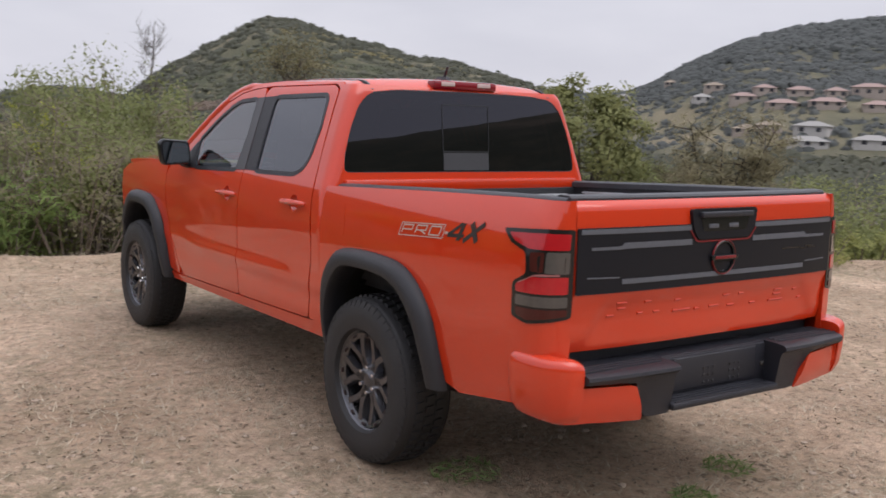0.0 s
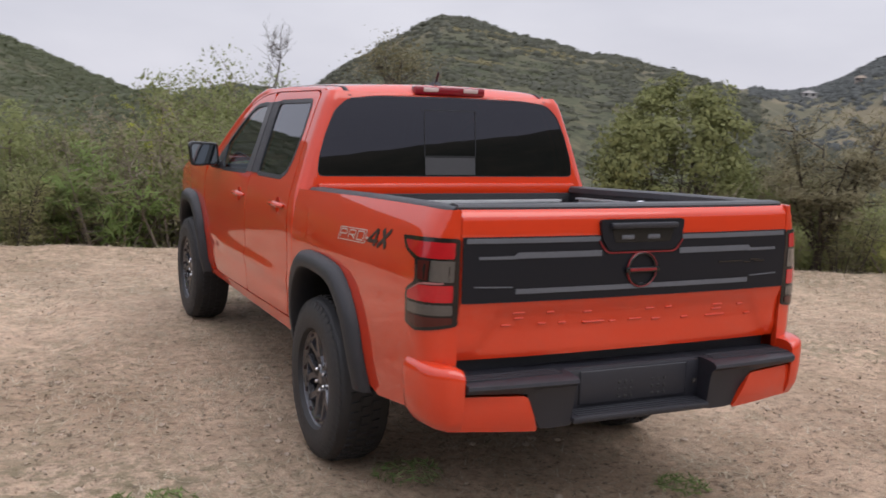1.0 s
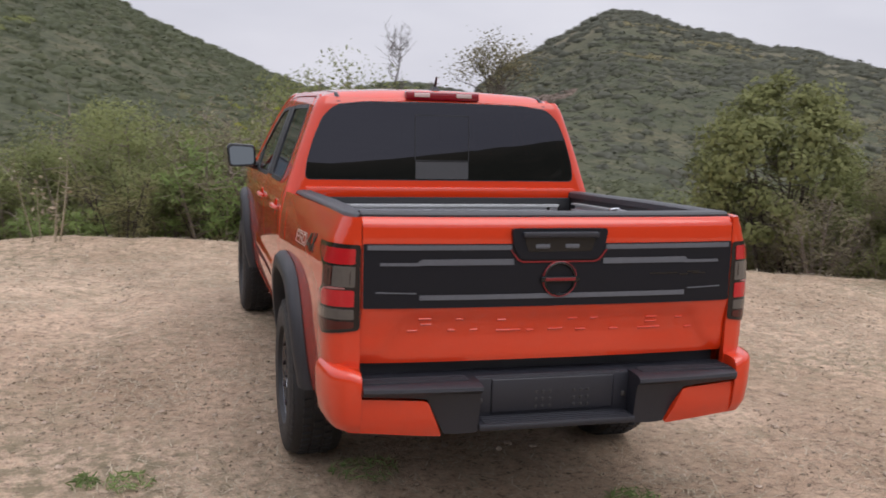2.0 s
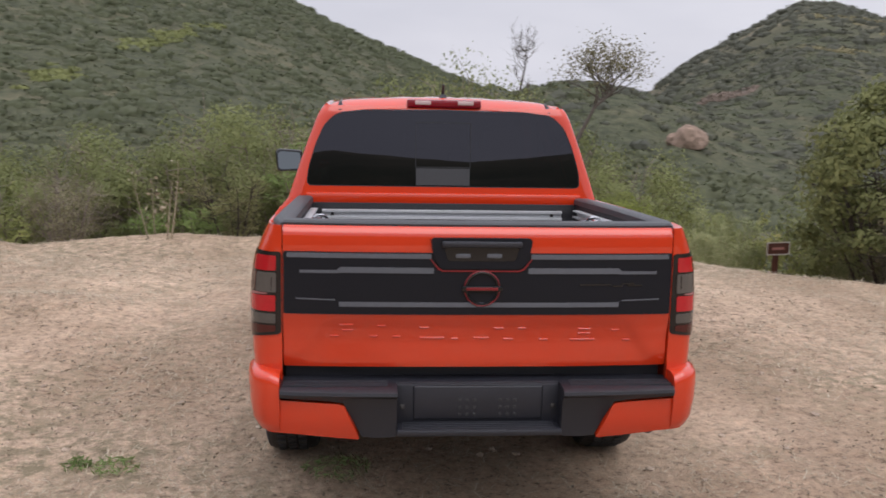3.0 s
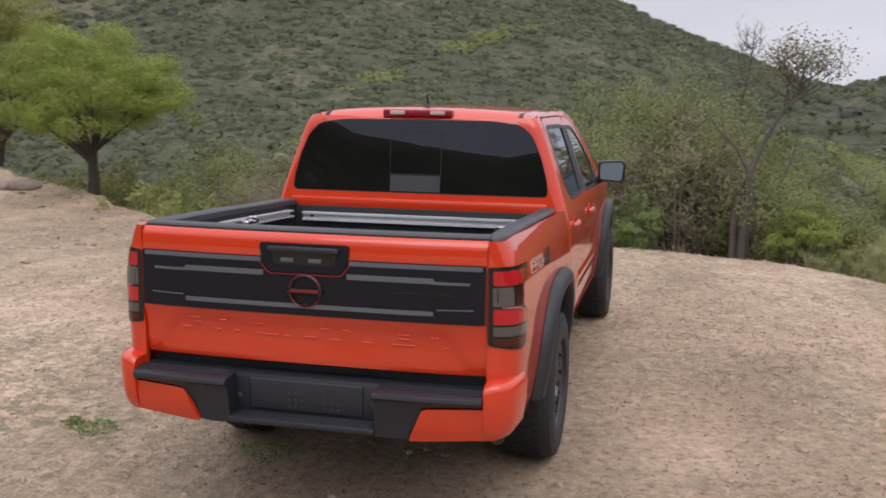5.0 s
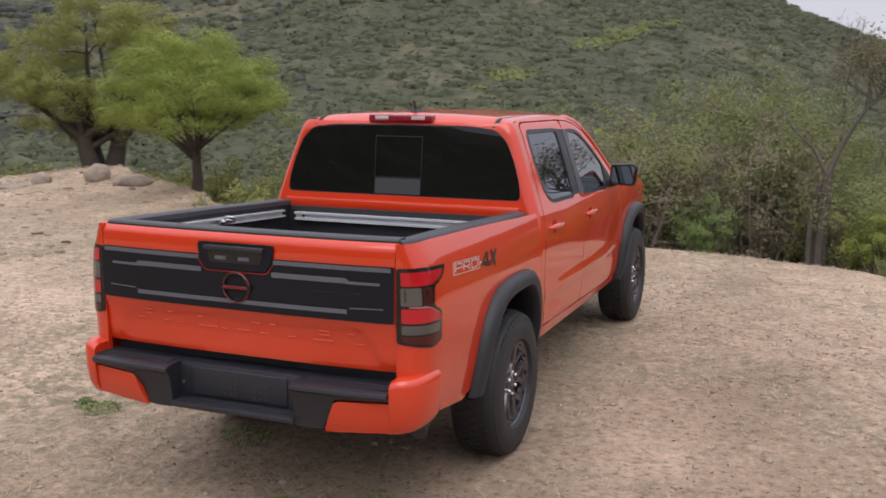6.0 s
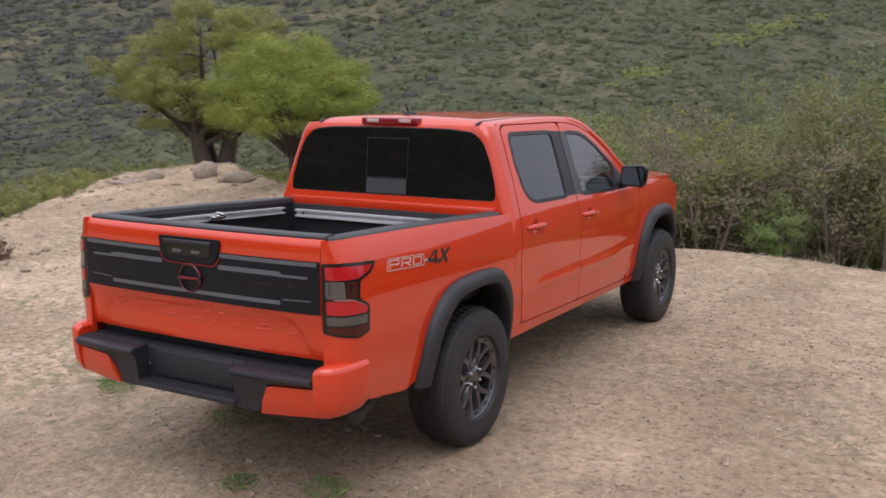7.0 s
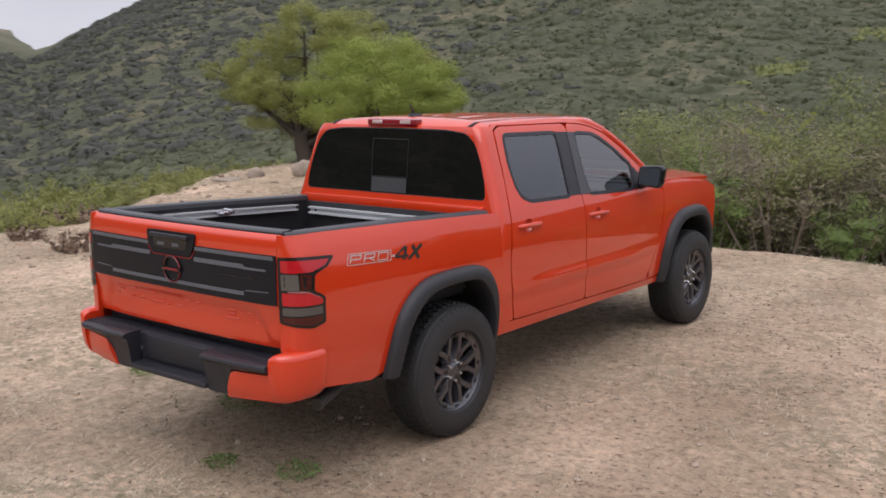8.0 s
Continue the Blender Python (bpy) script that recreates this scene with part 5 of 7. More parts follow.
def doors(sign):
    P = side_place(sign)
    for nm, door_loop, win, handle in (("rear_door", DOOR_R, WIN_R, (2.10, 1.172)), ("front_door", DOOR_F, WIN_F, (2.998, 1.148))):
        hole = rounded(win, 0.03, 3)
        dent = [(handle[0] - 0.005 + 0.045 * math.cos(a), handle[1] - 0.002 + 0.045 * math.sin(a)) for a in (2 * math.pi * k / 20 for k in range(20))]
        d = part(nm, skin(rounded(door_loop, 0.03, 3), P, holes=(hole, dent), grid=0.018, thick=0.03), M["paint"], truck)
        trim = ring_skin(grown(hole, 0.012), grown(hole, -0.012), side_place(sign, 0.002), 0.010)
        part("window_trim", trim, M["black_plastic"], d)
        g = skin(grown(hole, 0.004), side_place(sign, -0.004), grid=0.12, thick=0.004)
        part("window_glass", g, M["glass_mid"] if nm == "front_door" else M["glass_rear"], d)
        door_handle(sign, handle[0], handle[1], d)
    # black centre pillar cover
    pil = [(2.80, 1.302), (2.924, 1.296), (2.904, 1.5), (2.93, 1.725), (2.845, 1.73), (2.816, 1.5)]
    part("pillar_cover", skin(pil, side_place(sign, 0.006), grid=0.1, thick=0.012), M["pillar_grey"], truck)
    strip = [(2.652, 1.306), (2.794, 1.302), (2.81, 1.5), (2.839, 1.73), (2.696, 1.737), (2.68, 1.5)]
    part("pillar_strip", skin(strip, side_place(sign, 0.004), grid=0.1, thick=0.012), M["black_plastic"], truck)
    # mirror triangle at the foot of the front window
    tri = [(3.572, 1.262), (3.83, 1.258), (3.74, 1.36), (3.645, 1.432), (3.61, 1.30)]
    part("mirror_triangle", skin(rounded(tri, 0.012, 2), side_place(sign, 0.004), grid=0.1, thick=0.012), M["black_plastic"], truck)
    # sill below the doors
    sill = [(1.70, 0.50), (4.06, 0.455), (4.06, 0.505), (3.87, 0.50), (3.80, 0.507), (2.87, 0.537), (1.95, 0.567), (1.70, 0.60)]
    part("sill_panel", skin(sill, P, grid=0.07, thick=0.05), M["paint"], truck)


for sgn in (-1, 1):
    part("rocker_backing", skin([(3.72, 0.47), (4.08, 0.46), (4.08, 0.62), (3.72, 0.60)], side_place(sgn, -0.012), grid=0.08, thick=0.01), M["paint"], truck)
M["glass_rear"] = tinted_glass("rear_side_glass", (0.12, 0.125, 0.135), ior=2.05, gloss=(0.9, 0.93, 1.0))


def fenders(sign):
    P = side_place(sign)
    loop = FA + [(5.10, 0.66), (5.2, 0.72), (5.21, 1.0), (5.18, 1.14), (5.0, 1.205), (4.5, 1.26), (4.25, 1.272), (4.072, 1.262), (4.072, 1.02), (4.01, 0.80), (3.88, 0.57), (3.90, 0.515)]
    loop[0] = (4.08, 0.53)
    loop = [p for p in loop if p[1] > 0.5]
    part("front_fender", skin(loop, P, grid=0.06, thick=0.03), M["paint"], truck)
    flare(sign, FA, FC, P, "front_flare")
    B = bed_place(sign)
    top = [(s, ease(RAIL, s)) for s in (0.0, 0.12, 0.25, 0.5, 0.9, 1.3, 1.55, 1.70, 1.785)]
    low = [(1.785, 0.52), (1.72, 0.54)]
    loop = top + low + [p for p in RA[::-1] if p[1] > 0.505] + [(0.60, 0.515), (0.24, 0.57), (0.0, 0.60)]
    lamp_hole = rounded(LAMP, 0.012, 2)
    part("bed_side", skin(loop, B, holes=(lamp_hole,), grid=0.045, thick=0.03), M["paint"], truck)
    flare(sign, RA, RC, B, "rear_flare")
    # wheel housing behind the arch
    for cy, loop in ((1.245, RC), (4.6, FC)):
        bm = bmesh.new()
        inner = 0.42
        prev = None
        for y, z in loop:
            a = bm.verts.new((sign * 0.88, y, z))
            b = bm.verts.new((sign * inner, y, z))
            if prev:
                bm.faces.new((prev[0], a, b, prev[1]))
            prev = (a, b)
        cap = [bm.verts.new((sign * inner, y, z)) for y, z in loop]
        bm.faces.new(cap)
        bmesh.ops.solidify(bm, geom=bm.faces[:], thickness=0.008)
        part("wheel_housing", bm, M["under"], truck)


def flare(sign, outer, cut, place, nm):
    """Moulded wheel-arch flare: proud rim that rolls into the arch."""
    bm = bmesh.new()
    rows = []
    n = len(outer)
    # outer edge on the body, crown, lip, inside return
    for k, ((y0, z0), (y1, z1)) in enumerate(zip(outer, cut)):
        row = []
        for t, lift in ((-0.16, 0.002), (-0.12, 0.026), (0.15, 0.05), (0.6, 0.06), (0.92, 0.056), (1.0, 0.044), (1.02, 0.0), (1.02, -0.06)):
            y, z = y0 + (y1 - y0) * t, z0 + (z1 - z0) * t
            x, yy, zz = place(y, max(z, 0.46))
            row.append(bm.verts.new((x + sign * lift, yy, z)))
        rows.append(row)
    for r0, r1 in zip(rows, rows[1:]):
        for a in range(len(r0) - 1):
            bm.faces.new((r0[a], r0[a + 1], r1[a + 1], r1[a]))
    for row in (rows[0], rows[-1]):
        bm.faces.new(row)
    bmesh.ops.recalc_face_normals(bm, faces=bm.faces[:])
    part(nm, bm, M["flare_plastic"], truck, "dark grey moulded wheel-arch flare")


# tail lamp outline on the bed side surface (s, z)
LAMP = [(0.002, 1.262), (0.12, 1.262), (0.325, 1.244), (0.272, 1.198), (0.19, 1.17), (0.18, 1.09), (0.236, 1.052), (0.236, 0.92), (0.17, 0.902), (0.002, 0.93)]


def tail_lamp(sign):
    base = part("tail_lamp", skin(rounded(LAMP, 0.012, 2), bed_place(sign, 0.004), grid=0.03, thick=0.05), M["lamp_dark"], truck, "smoked tail lamp with red segments")
    segs = [("lens", [(0.02, 1.246), (0.12, 1.246), (0.285, 1.233), (0.25, 1.206), (0.176, 1.184), (0.02, 1.186)], "lamp_red"),
            ("lens", [(0.018, 1.178), (0.105, 1.178), (0.105, 1.098), (0.018, 1.098)], "lamp_grey"),
            ("lens", [(0.113, 1.176), (0.17, 1.172), (0.163, 1.102), (0.113, 1.1)], "amber_red"),
            ("lens", [(0.02, 1.086), (0.16, 1.082), (0.22, 1.045), (0.218, 1.018), (0.02, 1.022)], "lamp_red"),
            ("lens", [(0.02, 1.012), (0.218, 1.008), (0.218, 0.968), (0.02, 0.972)], "lamp_grey"),
            ("lens", [(0.02, 0.964), (0.218, 0.96), (0.215, 0.93), (0.168, 0.916), (0.02, 0.94)], "amber_red")]
    for nm, loop, mat in segs:
        part(nm, skin(rounded(loop, 0.006, 2), bed_place(sign, 0.0058), grid=0.03, thick=0.004), M[mat], base)
    line = [(0.05, 1.0955), (0.12, 1.0955), (0.15, 1.0885), (0.213, 1.052), (0.207, 1.0515), (0.148, 1.0845), (0.05, 1.0905)]
    part("light_guide", skin(line, bed_place(sign, 0.0065), grid=0.03, thick=0.003), M["light_guide"], base)


part("fuel_door", skin(rounded([(1.54, 1.06), (1.71, 1.055), (1.71, 1.215), (1.55, 1.22)], 0.03, 4), bed_place(-1, 0.0012), grid=0.03, thick=0.003), M["paint"], truck)

for sgn in (-1, 1):
    doors(sgn)
    fenders(sgn)
    tail_lamp(sgn)


# ---- cab shell ----
def cab_place(lift=0.0):
    """Cab back with rounded corners; s runs round it from the middle, v is height."""
    def at(s, z):
        h = soft(LOWER, z, 0.02) + lift
        y0 = 1.788 + 0.11 * (z - 1.36) - lift + 0.008 * (min(abs(s), h) / h) ** 2
        if z > 1.755:
            y0 += 5.0 * (z - 1.755) ** 2
        r = 0.05
        k, g = abs(s), 1 if s >= 0 else -1
        flat = h - r
        if k <= flat:
            return (g * k, y0, z)
        a = (k - flat) / r
        if a <= math.pi / 2:
            return (g * (flat + r * math.sin(a)), y0 + r * (1 - math.cos(a)), z)
        return (g * h, y0 + r + (k - flat - r * math.pi / 2), z)
    return at


def cab_s(y, z):
    """s of the point of the cab side at y."""
    h = soft(LOWER, z, 0.02)
    y0 = 1.796 + 0.11 * (z - 1.36) + 5.0 * max(0, z - 1.755) ** 2
    return h - 0.05 + 0.05 * math.pi / 2 + (y - y0 - 0.05)


door_edge = [(1.945, 0.575), (1.882, 0.95), (1.902, 1.2), (1.937, 1.45), (1.982, 1.775), (2.02, 1.806)]
right_edge = [(cab_s(y, z), z) for y, z in door_edge]
loop = right_edge + [(-s, z) for s, z in right_edge[::-1]]
WIN_B = [(-0.79, 1.352), (0.79, 1.352), (0.78, 1.45), (0.742, 1.58), (0.69, 1.70), (0.62, 1.765), (0.45, 1.782), (0, 1.788), (-0.45, 1.782), (-0.62, 1.765), (-0.69, 1.70), (-0.742, 1.58), (-0.78, 1.45)]
WB = rounded(WIN_B, 0.035, 4)
part("cab_back", skin(loop, cab_place(), holes=(WB,), grid=0.02, thick=0.03), M["paint"], truck)


def pane_place(lift=0.0):
    """The gently bowed plane of the rear glass."""
    return lambda s, z: (s, 1.792 + 0.11 * (z - 1.36) + 0.012 * s * s - lift, z)


rear_window = part("rear_window", skin(grown(WB, 0.004), pane_place(), grid=0.06, thick=0.005), M["glass_dark"], truck, "dark tinted rear window with a sliding pane")
part("window_seal", ring_skin(grown(WB, 0.003), grown(WB, -0.004), pane_place(0.002), 0.004), M["black_plastic"], rear_window)
pane = [(-0.168, 1.465), (0.145, 1.465), (0.145, 1.716), (-0.168, 1.716)]
part("sliding_pane_frame", ring_skin(grown(pane, 0.004), grown(pane, -0.002), pane_place(0.003), 0.002), M["slider_frame"], rear_window)
part("defroster_panel", skin([(-0.166, 1.362), (0.143, 1.362), (0.143, 1.458), (-0.166, 1.458)], pane_place(0.003), grid=0.1, thick=0.002), M["panel_grey"] if "panel_grey" in M else M["grey_strip"], rear_window)
# stepped moulding along the foot of the cab back
part("cab_ledge", box(-0.79, 0.79, 1.758, 1.80, 1.25, 1.316, 0.010), M["paint"], truck)


def roof_z(x, y):
    z = 1.862 - 0.026 * (x / 0.65) ** 2 - 0.030 * ((y - 2.4) / 1.0) ** 2
    z -= 0.032 * max(0.0, (abs(x) - 0.54) / 0.15) ** 2.2
    z -= 0.052 * max(0.0, (2.0 - y) / 0.155) ** 2
    # pressed channels
    for c in (-0.36, -0.12, 0.12, 0.36):
        z -= 0.006 * math.exp(-(((x - c) / 0.035) ** 2)) * (1 if y > 2.15 else math.exp(-(((y - 2.15) / 0.05) ** 2)))
    return z


roof_loop = rounded([(-0.655, 1.842), (0.655, 1.842), (0.675, 1.98), (0.682, 2.4), (0.682, 3.2), (0.67, 3.36), (-0.67, 3.36), (-0.682, 3.2), (-0.682, 2.4), (-0.675, 1.98)], 0.04, 3)
roof = part("roof", skin(roof_loop, lambda x, y: (x, y, roof_z(x, y)), grid=0.03, thick=0.03), M["paint"], truck)
for sgn in (-1, 1):
    b = bmesh.new()
    pts = [(sgn * 0.60, y, roof_z(0.60, y) - 0.002) for y in (1.848, 1.87, 1.9, 1.94, 1.98, 2.2, 2.6, 3.0)]
    tube(pts, [0.013, 0.014, 0.014, 0.012, 0.006, 0.005, 0.005, 0.005], 6, b)
    part("roof_moulding", b, M["band_plastic"], roof)
    # side rail between door frames and roof
    rail = [(1.99, 1.785), (2.06, 1.808), (2.83, 1.796), (3.05, 1.781), (3.20, 1.756), (3.36, 1.702), (3.42, 1.735), (3.28, 1.788), (3.1, 1.808), (2.7, 1.826), (2.0, 1.818)]
    part("roof_side_rail", skin(rail, side_place(sgn, -0.002), grid=0.06, thick=0.03), M["paint"], truck)
    run = outline_smooth([(2.9, 1.785), (3.1, 1.785), (3.26, 1.758), (3.42, 1.695), (3.6, 1.592), (3.85, 1.408), (4.0, 1.305), (4.12, 1.232)], 4)
    part("front_pillar", tube([(sgn * (body_half(y, z) - 0.036), y, z) for y, z in run], [0.036 * min(1.0, 0.3 + 0.14 * q) for q in range(len(run))], 12), M["paint"], truck)

lamp = part("high_brake_lamp", box(-0.222, 0.205, 1.832, 1.905, 1.800, 1.848, 0.010), M["brake_red"], truck, "dark red high-mounted brake lamp with two white lenses")
for x in (-0.13, 0.115):
    part("lens", box(x - 0.045, x + 0.045, 1.829, 1.84, 1.818, 1.841, 0.003), M["lamp_white"], lamp)
ant = bmesh.new()
rows = [[(-0.026, 2.01), (0.026, 2.01), (0.022, 2.15), (-0.022, 2.15)], [(-0.016, 2.025), (0.016, 2.025), (0.01, 2.12), (-0.01, 2.12)]]
vs = [[ant.verts.new((x, y, z)) for x, y in r] for r, z in zip(rows, (1.848, 1.878))]
for k in range(4):
    ant.faces.new((vs[0][k], vs[0][(k + 1) % 4], vs[1][(k + 1) % 4], vs[1][k]))
ant.faces.new(vs[1])
ant.faces.new(vs[0][::-1])
bmesh.ops.bevel(ant, geom=ant.edges[:], offset=0.005, segments=2, affect="EDGES")
antenna = part("roof_antenna", ant, M["black_plastic"], truck, "short black roof antenna on a low base")
part("mast", tube([(0.0, 2.06, 1.872), (0.0, 2.045, 1.9), (0.0, 2.025, 1.935)], [0.009, 0.0075, 0.006], 8), M["black_plastic"], antenna)

# windscreen, bonnet, front end
ws = lambda x, v: (x * (0.665 + 0.18 * v), 3.36 + 0.82 * v + 0.02 * (1 - x * x), 1.78 - 0.50 * v)
part("windscreen", skin([(-1, 0), (1, 0), (1, 1), (-1, 1)], ws, grid=0.25, thick=0.006), M["glass_clear"], truck)
hood_z = lambda x, y: 1.325 - 0.055 * max(0, (y - 4.15)) ** 1.3 - 0.05 * (x / 0.8) ** 2 + 0.022 / (1 + math.exp(-(abs(x) - 0.40) / 0.02)) * 0.8
part("bonnet", skin(rounded([(-0.885, 4.13), (0.885, 4.13), (0.86, 5.08), (0.66, 5.22), (-0.66, 5.22), (-0.86, 5.08)], 0.05, 3), lambda x, y: (x, y, hood_z(x, y)), grid=0.06, thick=0.03), M["paint"], truck)
part("cowl", box(-0.76, 0.76, 4.05, 4.14, 1.17, 1.262, 0.01), M["black_plastic"], truck)
front = part("front_bumper", box(-0.84, 0.84, 5.14, 5.32, 0.48, 0.78, 0.05), M["black_plastic"], truck)
part("grille", box(-0.58, 0.58, 5.16, 5.27, 0.78, 1.17, 0.03), M["band_plastic"], truck)
for sgn in (-1, 1):
    part("headlamp", box(min(sgn * 0.59, sgn * 0.83), max(sgn * 0.59, sgn * 0.83), 5.12, 5.23, 0.95, 1.13, 0.03), M["lamp_grey"], truck)


# ---- bed: liner, rail caps, cargo rails ----
part("bed_floor", box(-0.76, 0.76, 0.14, 1.74, 0.80, 0.84), M["liner"], truck)
for sgn in (-1, 1):
    x0, x1 = sorted((sgn * 0.755, sgn * 0.80))
    b = bmesh.new()
    P = []
    for y in (0.13, 0.6, 1.2, 1.75):
        top = ease(RAIL, y) - 0.012
        P.append([b.verts.new((sgn * x, y, z)) for x, z in ((0.80, 0.84), (0.80, top), (0.755, top), (0.755, 0.84))])
    for r0, r1 in zip(P, P[1:]):
        for k in range(4):
            b.faces.new((r0[k], r0[(k + 1) % 4], r1[(k + 1) % 4], r1[k]))
    b.faces.new(P[0])
    b.faces.new(P[-1][::-1])
    bmesh.ops.recalc_face_normals(b, faces=b.faces[:])
    part("bed_wall", b, M["liner"], truck)
    # rail cap, slightly crowned, following the sloping rail
    b = bmesh.new()
    P = []
    for y in (0.10, 0.14, 0.25, 0.5, 0.9, 1.3, 1.6, 1.755):
        top = ease(RAIL, y) + 0.006
        end = 0.0
        edge = 0.798 if y < 0.12 else 0.812 if y < 0.2 else 0.838
        P.append([b.verts.new((sgn * x, y, top + dz + end)) for x, dz in ((edge + 0.004, -0.014), (edge, -0.003), (edge - 0.012, 0.004), (0.765, 0.004), (0.752, -0.004), (0.748, -0.03), (0.79, -0.034))])
    for r0, r1 in zip(P, P[1:]):
        for k in range(7):
            b.faces.new((r0[k], r0[(k + 1) % 7], r1[(k + 1) % 7], r1[k]))
    b.faces.new(P[0])
    b.faces.new(P[-1][::-1])
    bmesh.ops.recalc_face_normals(b, faces=b.faces[:])
    part("rail_cap", b, M["cap_plastic"], truck, "dark plastic cap along the bed rail")
    # aluminium cargo channel below the rail cap, with a cleat
    ch = bmesh.new()
    for z0, z1, d in ((-0.092, -0.083, 0.037), (-0.059, -0.05, 0.037), (-0.083, -0.059, 0.012)):
        rings = [[(sgn * x, y, ease(RAIL, y) + z) for x, z in ((0.754, z0), (0.754, z1), (0.754 - d, z1), (0.754 - d, z0))] for y in (0.5, 0.9, 1.3, 1.63)]
        vs = [[ch.verts.new(p) for p in r] for r in rings]
        for r0, r1 in zip(vs, vs[1:]):
            for k in range(4):
                ch.faces.new((r0[k], r0[(k + 1) % 4], r1[(k + 1) % 4], r1[k]))
        ch.faces.new(vs[0][::-1])
        ch.faces.new(vs[-1])
    bmesh.ops.recalc_face_normals(ch, faces=ch.faces[:])
    rail_ob = part("cargo_channel", ch, M["aluminium"], truck, "aluminium cargo channel")
    zc = ease(RAIL, 0.96) - 0.066
    part("cleat", box(*sorted((sgn * 0.672, sgn * 0.72)), 0.9, 1.02, zc - 0.014, zc + 0.012, 0.01), M["chrome"], rail_ob)
    ring_b = spin([(0.03, -0.009), (0.038, 0.0), (0.03, 0.009), (0.022, 0.0), (0.03, -0.009)], 24, "y")
    bmesh.ops.transform(ring_b, matrix=Matrix.Translation((sgn * 0.675, 0.96, zc + 0.012)) @ Matrix.Rotation(radians(60), 4, "X"), verts=ring_b.verts[:])
    part("tie_ring", ring_b, M["chrome"], rail_ob)
ch = bmesh.new()
for z0, z1, d in ((1.176, 1.188, 0.034), (1.214, 1.226, 0.034), (1.188, 1.214, 0.012)):
    box(-0.697, 0.672, 1.738 - d, 1.738, z0, z1, 0.0, bm=ch)
front_channel = part("cargo_channel", ch, M["aluminium"], truck, "aluminium cargo channel")
for x in (-0.64, 0.615):
    part("bolt", box(x - 0.009, x + 0.009, 1.718, 1.727, 1.193, 1.209, 0.003), M["under"], front_channel)
part("bed_headboard", box(-0.80, 0.80, 1.74, 1.765, 0.80, 1.262, 0.006), M["liner"], truck)


# ---- tailgate ----
TG = [(0.775, 0.058), (0.80, 0.048), (0.90, 0.050), (0.955, 0.042), (1.0, 0.022), (1.02, 0.018), (1.27, 0.022), (1.30, 0.0225), (1.345, 0.0255), (1.357, 0.033), (1.367, 0.05), (1.378, 0.085)]


def tg_place(lift=0.0):
    """Tailgate skin; slightly bowed across, hollow below the black band."""
    def at(x, z):
        y = soft(TG, z, 0.006) + 0.028 * (abs(x) / 0.79) ** 3
        # the raised frame round the lower panel
        y -= 0.012 * (1 / (1 + math.exp(-(abs(x) - 0.66 + (z - 0.9) * 0.6) / 0.012))) * math.exp(-(((z - 0.90) / 0.085) ** 4))
        return (x, y - lift, z)
    return at


tg_out = rounded([(-0.7865, 0.79), (0.7865, 0.79), (0.7865, 1.366), (-0.7865, 1.366)], 0.005, 2)
tailgate = part("tailgate", skin(tg_out, tg_place(), grid=0.014, thick=0.05), M["paint"], truck, "orange tailgate with a wide black trim band")
part("inner_face", box(-0.765, 0.765, 0.09, 0.135, 0.80, 1.36, 0.01), M["liner"], tailgate)
cap_b = bmesh.new()
P = []
for x in np.linspace(-0.786, 0.786, 17):
    bow = 0.028 * (abs(x) / 0.79) ** 3
    P.append([cap_b.verts.new((x, y + bow, z)) for y, z in ((0.064, 1.358), (0.062, 1.374), (0.07, 1.382), (0.125, 1.384), (0.138, 1.376), (0.138, 1.355))])
for r0, r1 in zip(P, P[1:]):
    for k in range(6):
        cap_b.faces.new((r0[k], r0[(k + 1) % 6], r1[(k + 1) % 6], r1[k]))
cap_b.faces.new(P[0])
cap_b.faces.new(P[-1][::-1])
bmesh.ops.recalc_face_normals(cap_b, faces=cap_b.faces[:])
part("tailgate_cap", cap_b, M["cap_plastic"], tailgate)
band = part("trim_band", skin(rounded([(-0.784, 1.016), (0.784, 1.016), (0.784, 1.266), (-0.784, 1.266)], 0.006, 2), tg_place(0.008), grid=0.05, thick=0.008), M["band_plastic"], tailgate, "satin black trim band across the tailgate")


def strip(loop, lift=0.011, mat="grey_strip", nm="strip"):
    part(nm, skin(loop, tg_place(lift), grid=0.08, thick=0.004), M[mat], band)


for g in (-1, 1):
    strip([(g * 0.20, 1.243), (g * 0.77, 1.243), (g * 0.77, 1.262), (g * 0.20, 1.262)])
    strip([(g * 0.19, 1.184), (g * 0.555, 1.184), (g * 0.57, 1.182), (g * 0.72, 1.182), (g * 0.72, 1.193), (g * 0.575, 1.194), (g * 0.56, 1.207), (g * 0.19, 1.207)])
    strip([(g * 0.58, 1.072), (g * 0.735, 1.076), (g * 0.735, 1.081), (g * 0.58, 1.077)])
strip([(-0.565, 1.048), (0.565, 1.048), (0.565, 1.067), (-0.565, 1.067)])
# badge on the band, worn to plain marks
for x0, x1, z in ((0.40, 0.53, 1.137), (0.54, 0.58, 1.131), (0.575, 0.63, 1.141), (0.60, 0.66, 1.134)):
    part("badge_mark", skin([(x0, z), (x1, z), (x1, z + 0.006), (x0, z + 0.006)], tg_place(0.0105), grid=0.1, thick=0.003), M["gloss_black"], band)
